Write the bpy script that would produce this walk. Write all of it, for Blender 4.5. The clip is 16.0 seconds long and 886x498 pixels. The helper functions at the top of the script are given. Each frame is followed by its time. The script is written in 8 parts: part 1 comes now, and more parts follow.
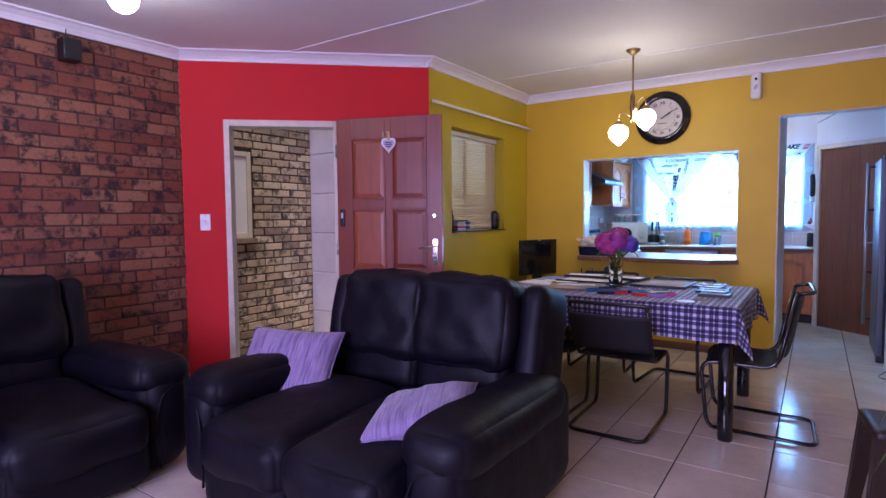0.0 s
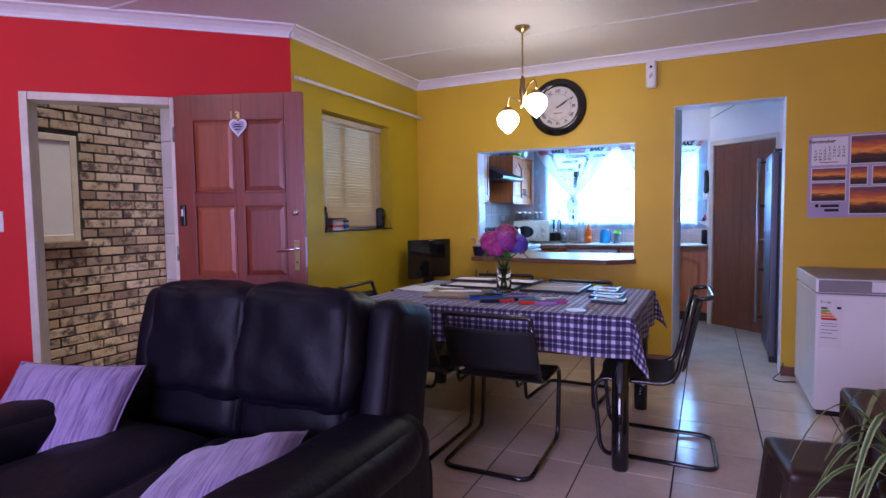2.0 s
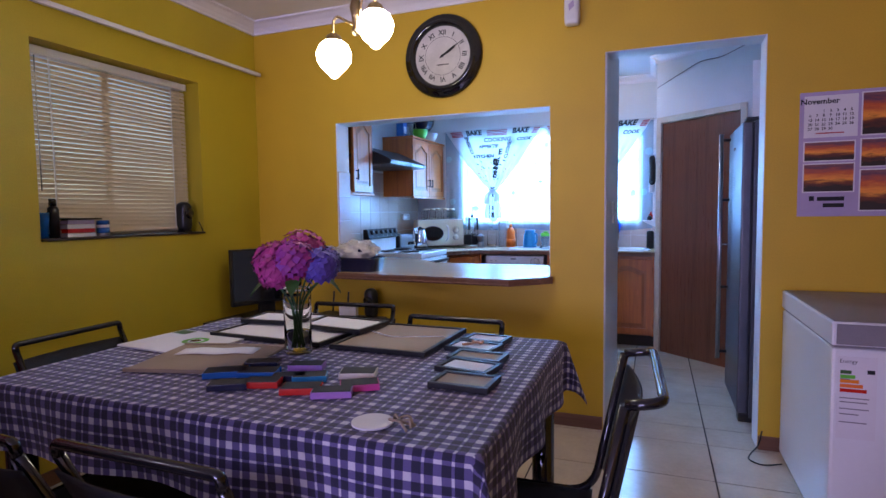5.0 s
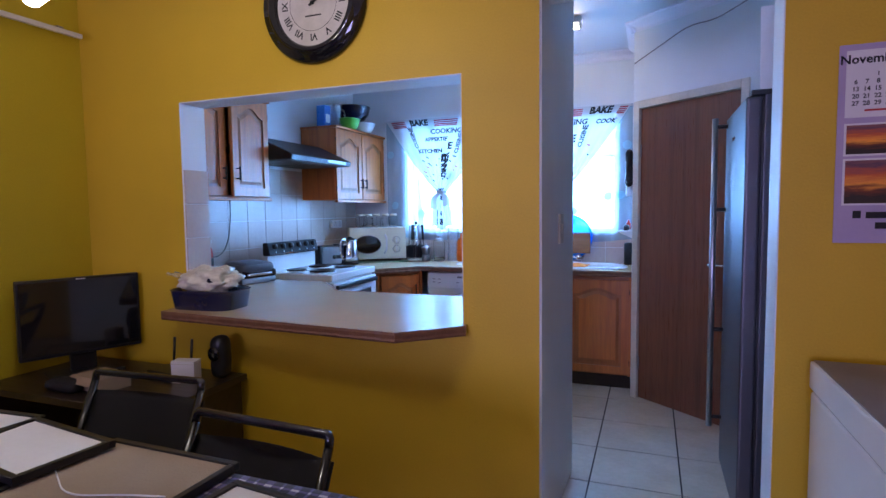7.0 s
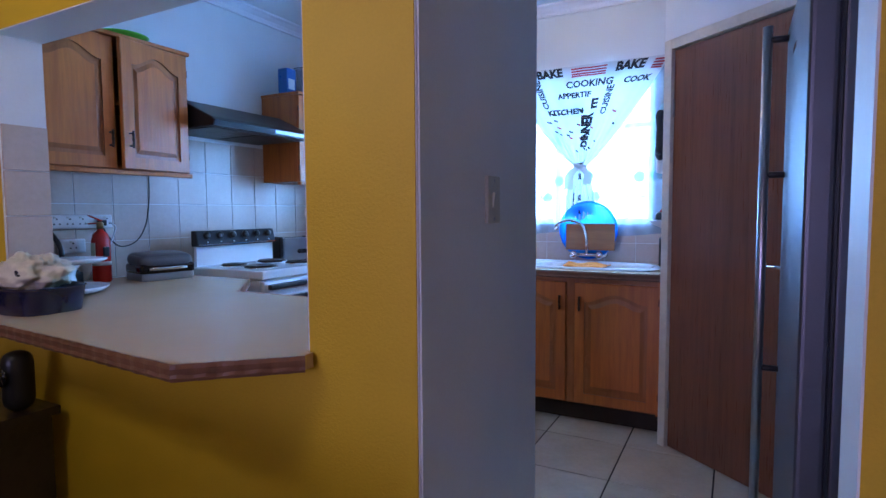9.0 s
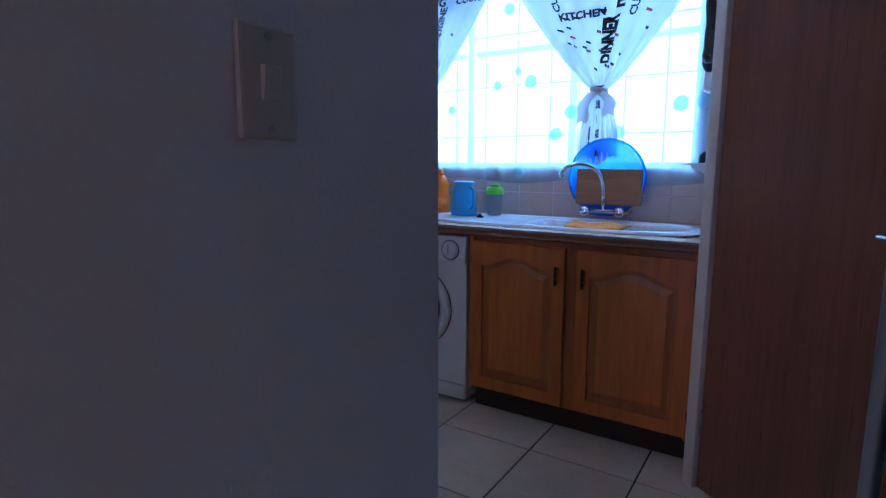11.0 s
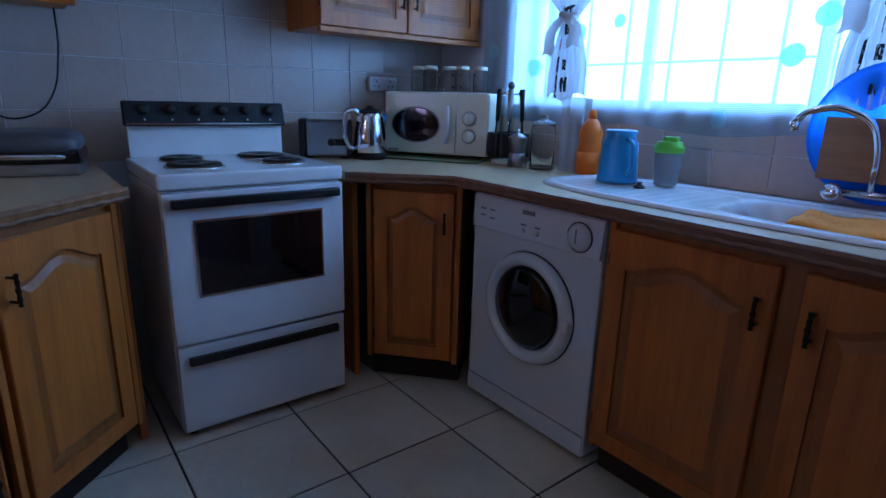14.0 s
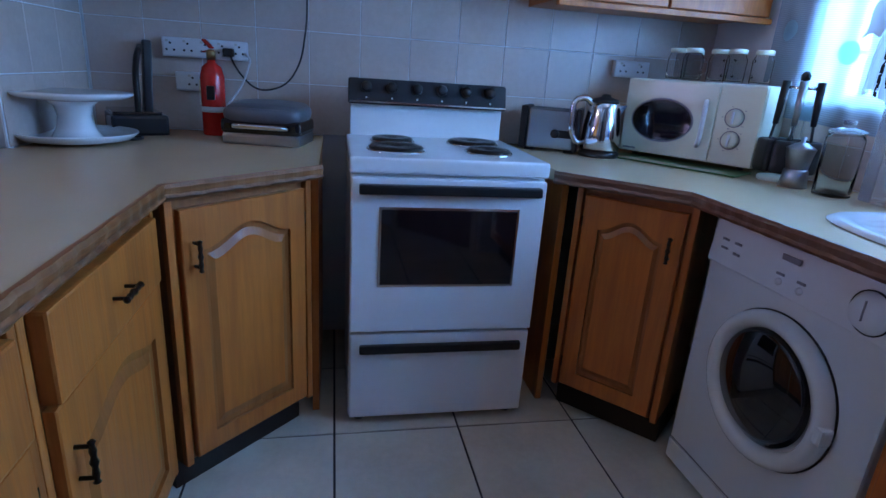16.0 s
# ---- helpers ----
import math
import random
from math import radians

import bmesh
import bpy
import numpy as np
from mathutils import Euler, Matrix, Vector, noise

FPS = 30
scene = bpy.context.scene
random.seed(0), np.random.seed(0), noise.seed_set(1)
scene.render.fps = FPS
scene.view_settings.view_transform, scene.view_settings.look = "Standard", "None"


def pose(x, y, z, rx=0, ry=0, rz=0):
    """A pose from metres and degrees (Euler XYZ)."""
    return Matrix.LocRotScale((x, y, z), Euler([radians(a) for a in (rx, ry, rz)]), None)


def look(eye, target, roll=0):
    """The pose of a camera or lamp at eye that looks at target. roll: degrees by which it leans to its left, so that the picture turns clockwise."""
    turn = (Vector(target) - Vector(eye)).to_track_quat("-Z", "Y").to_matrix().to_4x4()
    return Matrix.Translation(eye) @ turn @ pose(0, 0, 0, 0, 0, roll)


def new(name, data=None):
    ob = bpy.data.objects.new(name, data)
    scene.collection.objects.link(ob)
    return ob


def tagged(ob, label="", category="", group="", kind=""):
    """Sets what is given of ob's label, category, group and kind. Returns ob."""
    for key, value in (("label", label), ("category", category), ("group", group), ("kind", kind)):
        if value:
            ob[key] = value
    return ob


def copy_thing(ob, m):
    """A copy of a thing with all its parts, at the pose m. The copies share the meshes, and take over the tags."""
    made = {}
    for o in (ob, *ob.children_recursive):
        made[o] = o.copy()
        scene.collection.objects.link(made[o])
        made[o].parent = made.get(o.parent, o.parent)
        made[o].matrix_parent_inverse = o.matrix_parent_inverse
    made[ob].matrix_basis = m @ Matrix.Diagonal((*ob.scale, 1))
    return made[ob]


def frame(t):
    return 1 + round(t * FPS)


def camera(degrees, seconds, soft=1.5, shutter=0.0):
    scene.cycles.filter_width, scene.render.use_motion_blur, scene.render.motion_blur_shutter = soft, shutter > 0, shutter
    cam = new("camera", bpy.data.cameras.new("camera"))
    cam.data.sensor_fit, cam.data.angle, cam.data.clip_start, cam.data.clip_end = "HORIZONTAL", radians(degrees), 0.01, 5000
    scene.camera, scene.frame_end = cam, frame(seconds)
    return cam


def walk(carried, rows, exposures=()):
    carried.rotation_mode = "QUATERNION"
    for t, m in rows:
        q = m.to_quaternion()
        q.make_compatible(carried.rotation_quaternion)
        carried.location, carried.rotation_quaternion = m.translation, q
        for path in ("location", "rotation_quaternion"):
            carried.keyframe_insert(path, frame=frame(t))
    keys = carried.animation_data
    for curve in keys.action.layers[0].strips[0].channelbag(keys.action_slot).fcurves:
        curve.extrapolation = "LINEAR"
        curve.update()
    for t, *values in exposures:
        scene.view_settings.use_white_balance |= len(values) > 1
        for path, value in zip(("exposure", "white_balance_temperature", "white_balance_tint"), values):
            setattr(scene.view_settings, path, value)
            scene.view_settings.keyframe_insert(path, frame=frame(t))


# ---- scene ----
cam = camera(77.6, 16.0)
PATH = [
    (0, (1.663, 0.481, 1.314), (0.543, 2.134, 1.199), -0.5),
    (0.5, (1.658, 0.617, 1.317), (0.623, 2.324, 1.197), -0.6),
    (1, (1.644, 0.771, 1.314), (0.692, 2.526, 1.192), -0.7),
    (1.5, (1.635, 0.953, 1.302), (0.736, 2.736, 1.182), -0.7),
    (2, (1.632, 1.169, 1.293), (0.768, 2.969, 1.173), -0.7),
    (2.5, (1.617, 1.417, 1.283), (0.782, 3.23, 1.167), -0.8),
    (3, (1.598, 1.69, 1.284), (0.794, 3.517, 1.165), -0.8),
    (3.5, (1.595, 1.988, 1.274), (0.825, 3.83, 1.157), -0.9),
    (3.7, (1.606, 2.103, 1.277), (0.845, 3.948, 1.157), -0.9),
    (6, (1.681, 3.535, 1.313), (0.979, 5.403, 1.175), -0.7),
    (6.5, (1.732, 3.826, 1.351), (1.028, 5.693, 1.209), -0.8),
    (7, (1.772, 4.091, 1.366), (1.066, 5.957, 1.224), -0.7),
    (7.5, (1.808, 4.358, 1.357), (1.094, 6.221, 1.218), -0.6),
    (8, (1.894, 4.615, 1.36), (1.143, 6.463, 1.22), -0.6),
    (8.2, (1.944, 4.727, 1.341), (1.154, 6.56, 1.213), -0.6),
    (10.3, (2.003, 5.795, 1.167), (0.935, 7.475, 0.974), 0.4),
    (10.5, (1.981, 5.885, 1.166), (0.912, 7.563, 0.954), 0.5),
    (11, (1.934, 6.121, 1.183), (0.859, 7.78, 0.878), 0.1),
    (11.5, (1.888, 6.32, 1.157), (0.806, 7.965, 0.81), 0.1),
    (12, (1.828, 6.513, 1.162), (0.73, 8.137, 0.766), 0.1),
    (12.5, (1.783, 6.678, 1.151), (0.635, 8.26, 0.73), 0.3),
    (13, (1.721, 6.798, 1.154), (0.464, 8.28, 0.681), 0.6),
    (13.5, (1.664, 6.892, 1.166), (0.271, 8.235, 0.663), 1.0),
    (14, (1.595, 6.985, 1.177), (0.07, 8.168, 0.654), 1.6),
    (14.5, (1.536, 7.069, 1.185), (-0.109, 8.072, 0.648), 2.0),
    (15, (1.478, 7.143, 1.189), (-0.277, 7.923, 0.631), 2.5),
    (15.5, (1.432, 7.204, 1.192), (-0.396, 7.769, 0.608), 3.2),
    (16, (1.381, 7.266, 1.19), (-0.481, 7.657, 0.573), 3.9),
]
EXPOSURES = [(0, 0.25), (3.5, 0.2), (6, -0.1), (8, -0.1), (10.5, -0.85), (12, -1.4), (13, -1.66), (14, -1.46), (15, -1.14), (16, -0.74)]
walk(cam, [(t, look(eye, target, roll)) for t, eye, target, roll in PATH], EXPOSURES)


# ---- world and large lights ----
world = bpy.data.worlds.new("world")
scene.world = world
world.use_nodes = True
wn = world.node_tree.nodes
sky = wn.new("ShaderNodeTexSky")
sky.sky_type = "NISHITA"
sky.sun_disc = False
sky.sun_elevation, sky.sun_rotation = radians(55), radians(150)
world.node_tree.links.new(sky.outputs[0], wn["Background"].inputs[0])
wn["Background"].inputs[1].default_value = 0.15


def lamp(name, kind, m, energy, colour, size=(1, 1), spread=180):
    data = bpy.data.lights.new(name, kind)
    data.energy, data.color = energy, colour
    if kind == "AREA":
        data.shape, data.size, data.size_y, data.spread = "RECTANGLE", size[0], size[1], radians(spread)
    if kind == "SUN":
        data.angle = radians(size[0])
    ob = new(name, data)
    ob.matrix_world = m
    return ob


lamp("sun", "SUN", look((0, 0, 10), (-2.0, 0.6, 0)), 3.2, (1.0, 0.95, 0.88), (12, 0))
lamp("kitchen_window_daylight", "AREA", look((0.54, 9.32, 1.72), (0.54, 6.0, 0.9)), 290, (0.21, 0.48, 1.0), (2.0, 1.3))
# violet fill added behind the walk, through an assumed window out of view
lamp("rear_violet_fill", "AREA", look((0.6, -1.55, 1.5), (0.6, 3.0, 1.3)), 222, (0.53, 0.47, 1.0), (2.2, 1.5))

# ---- materials ----


def nodes_of(name):
    m = bpy.data.materials.new(name)
    m.use_nodes = True
    return m, m.node_tree.nodes, m.node_tree.links, m.node_tree.nodes["Principled BSDF"]


def math_node(n, l, op, a, b=None):
    k = n.new("ShaderNodeMath")
    k.operation = op
    for i, v in enumerate((a, b)):
        if v is None:
            continue
        if isinstance(v, (int, float)):
            k.inputs[i].default_value = v
        else:
            l.new(v, k.inputs[i])
    return k.outputs[0]


def mix_col(n, l, f, a, b, mode="MIX"):
    k = n.new("ShaderNodeMix")
    k.data_type, k.blend_type = "RGBA", mode
    for sock, v in ((k.inputs[0], f), (k.inputs[6], a), (k.inputs[7], b)):
        if isinstance(v, (int, float)):
            sock.default_value = v
        elif isinstance(v, tuple):
            sock.default_value = (*v, 1) if len(v) == 3 else v
        else:
            l.new(v, sock)
    return k.outputs[2]


def noise_node(n, l, scale, detail=4, vec=None, rough=0.6):
    k = n.new("ShaderNodeTexNoise")
    k.inputs["Scale"].default_value, k.inputs["Detail"].default_value, k.inputs["Roughness"].default_value = scale, detail, rough
    if vec is not None:
        l.new(vec, k.inputs["Vector"])
    return k.outputs["Fac"]


def ramp(n, l, f, stops):
    k = n.new("ShaderNodeValToRGB")
    e = k.color_ramp.elements
    while len(e) < len(stops):
        e.new(0.5)
    for el, (p, c) in zip(e, stops):
        el.position, el.color = p, (*c, 1)
    l.new(f, k.inputs[0])
    return k.outputs[0]


def mapped(n, l, scale=(1, 1, 1), source="Object"):
    tc = n.new("ShaderNodeTexCoord")
    mp = n.new("ShaderNodeMapping")
    mp.inputs["Scale"].default_value = scale
    l.new(tc.outputs[source], mp.inputs[0])
    return mp.outputs[0]


def mat(name, col, rough=0.5, metal=0.0, var=0.08, scale=3.0, fine=60.0, bump=0.02, rnd=0.0, coat=0.0, trans=0.0, ior=1.45, rvar=0.08, sheen=0.0):
    """A surface with cloudy variation, fine grain and a light relief."""
    m, n, l, p = nodes_of(name)
    vec = mapped(n, l)
    big = noise_node(n, l, scale, 3, vec)
    small = noise_node(n, l, fine, 3, vec)
    lo = tuple(max(0, c * (1 - var)) for c in col)
    hi = tuple(min(1, c * (1 + var)) for c in col)
    c = ramp(n, l, big, [(0.3, lo), (0.7, hi)])
    c = mix_col(n, l, min(1, var * 2.5), c, ramp(n, l, small, [(0.3, (0.72, 0.72, 0.72)), (0.7, (1, 1, 1))]), "MULTIPLY")
    if rnd:
        oi = n.new("ShaderNodeObjectInfo")
        c = mix_col(n, l, rnd, c, ramp(n, l, oi.outputs["Random"], [(0.0, (0.55, 0.55, 0.55)), (1.0, (1, 1, 1))]), "MULTIPLY")
    l.new(c, p.inputs["Base Color"])
    l.new(math_node(n, l, "ADD", math_node(n, l, "MULTIPLY", big, rvar), rough - rvar / 2), p.inputs["Roughness"])
    p.inputs["Metallic"].default_value = metal
    p.inputs["Coat Weight"].default_value = coat
    p.inputs["Transmission Weight"].default_value = trans
    p.inputs["IOR"].default_value = ior
    p.inputs["Sheen Weight"].default_value = sheen
    if bump:
        b = n.new("ShaderNodeBump")
        b.inputs["Strength"].default_value, b.inputs["Distance"].default_value = 1.0, bump * 0.05
        l.new(small, b.inputs["Height"])
        l.new(b.outputs[0], p.inputs["Normal"])
    return m


def wood(name, dark, light, axis="z", rough=0.4, grain=14.0, coat=0.1, rnd=0.0):
    m, n, l, p = nodes_of(name)
    sc = {"x": (0.7, grain, grain), "y": (grain, 0.7, grain), "z": (grain, grain, 0.7)}[axis]
    vec = mapped(n, l, sc)
    g = noise_node(n, l, 1.0, 6, vec, 0.65)
    f = noise_node(n, l, 7.0, 4, vec)
    blot = noise_node(n, l, 2.5, 3, mapped(n, l))
    c = ramp(n, l, g, [(0.30, dark), (0.52, light), (0.72, tuple(0.6 * a + 0.4 * b for a, b in zip(dark, light)))])
    c = mix_col(n, l, 0.35, c, ramp(n, l, f, [(0.35, (0.6, 0.55, 0.5)), (0.65, (1, 1, 1))]), "MULTIPLY")
    c = mix_col(n, l, 0.4, c, ramp(n, l, blot, [(0.3, (0.7, 0.68, 0.66)), (0.7, (1, 1, 1))]), "MULTIPLY")
    if rnd:
        oi = n.new("ShaderNodeObjectInfo")
        c = mix_col(n, l, rnd, c, ramp(n, l, oi.outputs["Random"], [(0.0, (0.6, 0.6, 0.6)), (1.0, (1, 1, 1))]), "MULTIPLY")
    l.new(c, p.inputs["Base Color"])
    l.new(math_node(n, l, "ADD", math_node(n, l, "MULTIPLY", f, 0.2), rough - 0.1), p.inputs["Roughness"])
    p.inputs["Coat Weight"].default_value, p.inputs["Coat Roughness"].default_value = coat, 0.25
    b = n.new("ShaderNodeBump")
    b.inputs["Distance"].default_value = 0.0008
    l.new(f, b.inputs["Height"])
    l.new(b.outputs[0], p.inputs["Normal"])
    return m


def brick_mat(name, stops, burnt):
    """Face brick: each one takes its own tone, with burnt patches."""
    m, n, l, p = nodes_of(name)
    oi = n.new("ShaderNodeObjectInfo")
    gi = n.new("ShaderNodeNewGeometry")
    r = math_node(n, l, "FRACT", math_node(n, l, "ADD", oi.outputs["Random"], gi.outputs["Random Per Island"]))
    geo = n.new("ShaderNodeTexCoord")
    off = n.new("ShaderNodeVectorMath")
    off.operation = "ADD"
    comb = n.new("ShaderNodeCombineXYZ")
    k = math_node(n, l, "MULTIPLY", r, 40.0)
    for i in range(3):
        l.new(k, comb.inputs[i])
    l.new(geo.outputs["Object"], off.inputs[0])
    l.new(comb.outputs[0], off.inputs[1])
    base = ramp(n, l, r, stops)
    spot = noise_node(n, l, 9.0, 5, off.outputs[0], 0.7)
    fine = noise_node(n, l, 70.0, 4, off.outputs[0])
    c = mix_col(n, l, ramp(n, l, spot, [(0.50, (0, 0, 0)), (0.62, (1, 1, 1))]), base, burnt)
    c = mix_col(n, l, 0.55, c, ramp(n, l, fine, [(0.3, (0.5, 0.48, 0.46)), (0.7, (1, 1, 1))]), "MULTIPLY")
    l.new(c, p.inputs["Base Color"])
    p.inputs["Roughness"].default_value = 0.85
    b = n.new("ShaderNodeBump")
    b.inputs["Distance"].default_value = 0.004
    l.new(fine, b.inputs["Height"])
    l.new(b.outputs[0], p.inputs["Normal"])
    return m


def tile_mat(name, lo, hi, rough, rnd=0.25, veins=2.5, coat=0.0):
    m, n, l, p = nodes_of(name)
    oi = n.new("ShaderNodeObjectInfo")
    tc = n.new("ShaderNodeTexCoord")
    off = n.new("ShaderNodeVectorMath")
    off.operation = "ADD"
    comb = n.new("ShaderNodeCombineXYZ")
    k = math_node(n, l, "MULTIPLY", oi.outputs["Random"], 30.0)
    for i in range(3):
        l.new(k, comb.inputs[i])
    l.new(tc.outputs["Object"], off.inputs[0])
    l.new(comb.outputs[0], off.inputs[1])
    v = noise_node(n, l, veins, 7, off.outputs[0], 0.65)
    f = noise_node(n, l, 45.0, 3, off.outputs[0])
    c = ramp(n, l, v, [(0.32, lo), (0.66, hi)])
    c = mix_col(n, l, 0.22, c, ramp(n, l, f, [(0.3, (0.7, 0.68, 0.66)), (0.7, (1, 1, 1))]), "MULTIPLY")
    c = mix_col(n, l, rnd, c, ramp(n, l, oi.outputs["Random"], [(0.0, (0.72, 0.7, 0.68)), (1.0, (1, 1, 1))]), "MULTIPLY")
    l.new(c, p.inputs["Base Color"])
    l.new(math_node(n, l, "ADD", math_node(n, l, "MULTIPLY", v, 0.18), rough - 0.09), p.inputs["Roughness"])
    p.inputs["Coat Weight"].default_value = coat
    b = n.new("ShaderNodeBump")
    b.inputs["Distance"].default_value = 0.0006
    l.new(noise_node(n, l, 9.0, 4, off.outputs[0]), b.inputs["Height"])
    l.new(b.outputs[0], p.inputs["Normal"])
    return m


def leather_mat():
    m, n, l, p = nodes_of("black_leather")
    vec = mapped(n, l)
    vo = n.new("ShaderNodeTexVoronoi")
    vo.inputs["Scale"].default_value = 220
    l.new(vec, vo.inputs["Vector"])
    crease = noise_node(n, l, 9.0, 5, vec)
    big = noise_node(n, l, 3.0, 3, vec)
    l.new(ramp(n, l, big, [(0.3, (0.0025, 0.0020, 0.0050)), (0.7, (0.005, 0.0040, 0.0095))]), p.inputs["Base Color"])
    l.new(math_node(n, l, "ADD", math_node(n, l, "MULTIPLY", crease, 0.22), 0.40), p.inputs["Roughness"])
    p.inputs["Specular IOR Level"].default_value = 0.2
    b = n.new("ShaderNodeBump")
    b.inputs["Distance"].default_value, b.inputs["Strength"].default_value = 0.0006, 0.6
    l.new(vo.outputs["Distance"], b.inputs["Height"])
    b2 = n.new("ShaderNodeBump")
    b2.inputs["Distance"].default_value = 0.006
    l.new(crease, b2.inputs["Height"])
    l.new(b.outputs[0], b2.inputs["Normal"])
    l.new(b2.outputs[0], p.inputs["Normal"])
    return m


def stripe(n, l, x, period, lo, hi):
    f = math_node(n, l, "FRACT", math_node(n, l, "DIVIDE", x, period))
    return math_node(n, l, "MULTIPLY", math_node(n, l, "GREATER_THAN", f, lo), math_node(n, l, "LESS_THAN", f, hi))


def check_cloth():
    m, n, l, p = nodes_of("check_cloth")
    uv = n.new("ShaderNodeTexCoord")
    sp = n.new("ShaderNodeSeparateXYZ")
    l.new(uv.outputs["UV"], sp.inputs[0])
    d = []
    for ax in (0, 1):
        band = stripe(n, l, sp.outputs[ax], 0.068, 0.28, 1.0)
        line = stripe(n, l, sp.outputs[ax], 0.068, 0.60, 0.70)
        d.append(math_node(n, l, "SUBTRACT", band, line))
    total = math_node(n, l, "MULTIPLY", math_node(n, l, "ADD", d[0], d[1]), 0.5)
    c = ramp(n, l, total, [(0.0, (0.62, 0.60, 0.66)), (0.5, (0.11, 0.09, 0.23)), (1.0, (0.012, 0.011, 0.042))])
    fine = noise_node(n, l, 400.0, 2, uv.outputs["UV"])
    c = mix_col(n, l, 0.4, c, ramp(n, l, fine, [(0.3, (0.6, 0.6, 0.6)), (0.7, (1, 1, 1))]), "MULTIPLY")
    l.new(c, p.inputs["Base Color"])
    p.inputs["Roughness"].default_value, p.inputs["Sheen Weight"].default_value = 0.8, 0.2
    b = n.new("ShaderNodeBump")
    b.inputs["Distance"].default_value = 0.0006
    l.new(fine, b.inputs["Height"])
    l.new(b.outputs[0], p.inputs["Normal"])
    return m


def cushion_cloth():
    m, n, l, p = nodes_of("lilac_striped_cloth")
    vec = mapped(n, l, (38, 2, 2), "UV")
    g = noise_node(n, l, 1.0, 5, vec, 0.7)
    c = ramp(n, l, g, [(0.30, (0.045, 0.030, 0.085)), (0.45, (0.19, 0.13, 0.27)), (0.6, (0.32, 0.235, 0.42)), (0.72, (0.12, 0.08, 0.19))])
    l.new(c, p.inputs["Base Color"])
    p.inputs["Roughness"].default_value, p.inputs["Sheen Weight"].default_value = 0.75, 0.3
    b = n.new("ShaderNodeBump")
    b.inputs["Distance"].default_value = 0.002
    l.new(g, b.inputs["Height"])
    l.new(b.outputs[0], p.inputs["Normal"])
    return m


def see_through(name, col, clear, dots=False, solid=0.45):
    """Thin curtain stuff: part open weave, part cloth that lets light through."""
    m, n, l, p = nodes_of(name)
    out = n["Material Output"]
    n.remove(p)
    tl, df, tr = n.new("ShaderNodeBsdfTranslucent"), n.new("ShaderNodeBsdfDiffuse"), n.new("ShaderNodeBsdfTransparent")
    tl.inputs[0].default_value = df.inputs[0].default_value = (*col, 1)
    a, b = n.new("ShaderNodeMixShader"), n.new("ShaderNodeMixShader")
    a.inputs[0].default_value = solid
    l.new(tl.outputs[0], a.inputs[1])
    l.new(df.outputs[0], a.inputs[2])
    l.new(a.outputs[0], b.inputs[1])
    l.new(tr.outputs[0], b.inputs[2])
    b.inputs[0].default_value = clear
    if dots:
        uv = n.new("ShaderNodeTexCoord")
        vo = n.new("ShaderNodeTexVoronoi")
        vo.inputs["Scale"].default_value, vo.inputs["Randomness"].default_value = 7.0, 0.75
        l.new(uv.outputs["UV"], vo.inputs["Vector"])
        dot = math_node(n, l, "LESS_THAN", vo.outputs["Distance"], 0.26)
        wv = n.new("ShaderNodeTexWave")
        wv.bands_direction = "Y"
        wv.inputs["Scale"].default_value = 45
        l.new(uv.outputs["UV"], wv.inputs["Vector"])
        f = math_node(n, l, "SUBTRACT", clear + 0.08, math_node(n, l, "MULTIPLY", wv.outputs["Fac"], 0.16))
        f = math_node(n, l, "SUBTRACT", f, math_node(n, l, "MULTIPLY", dot, 0.55))
        l.new(math_node(n, l, "MAXIMUM", f, 0.04), b.inputs[0])
        l.new(mix_col(n, l, dot, col, (0.12, 0.36, 0.44)), tl.inputs[0])
    l.new(b.outputs[0], out.inputs[0])
    return m


def glow(name, col, strength):
    m, n, l, p = nodes_of(name)
    p.inputs["Base Color"].default_value = (0.9, 0.9, 0.88, 1)
    p.inputs["Emission Color"].default_value = (*col, 1)
    p.inputs["Emission Strength"].default_value = strength
    p.inputs["Roughness"].default_value = 0.25
    return m


def petal_mat():
    m, n, l, p = nodes_of("hydrangea_petal")
    g = n.new("ShaderNodeNewGeometry")
    oi = n.new("ShaderNodeObjectInfo")
    r = math_node(n, l, "ADD", math_node(n, l, "MULTIPLY", g.outputs["Random Per Island"], 0.35), math_node(n, l, "MULTIPLY", oi.outputs["Random"], 0.65))
    l.new(ramp(n, l, r, [(0.1, (0.36, 0.03, 0.22)), (0.4, (0.24, 0.045, 0.36)), (0.65, (0.12, 0.05, 0.38)), (1.0, (0.055, 0.06, 0.32))]), p.inputs["Base Color"])
    p.inputs["Roughness"].default_value = 0.6
    p.inputs["Subsurface Weight"].default_value = 0.0
    return m


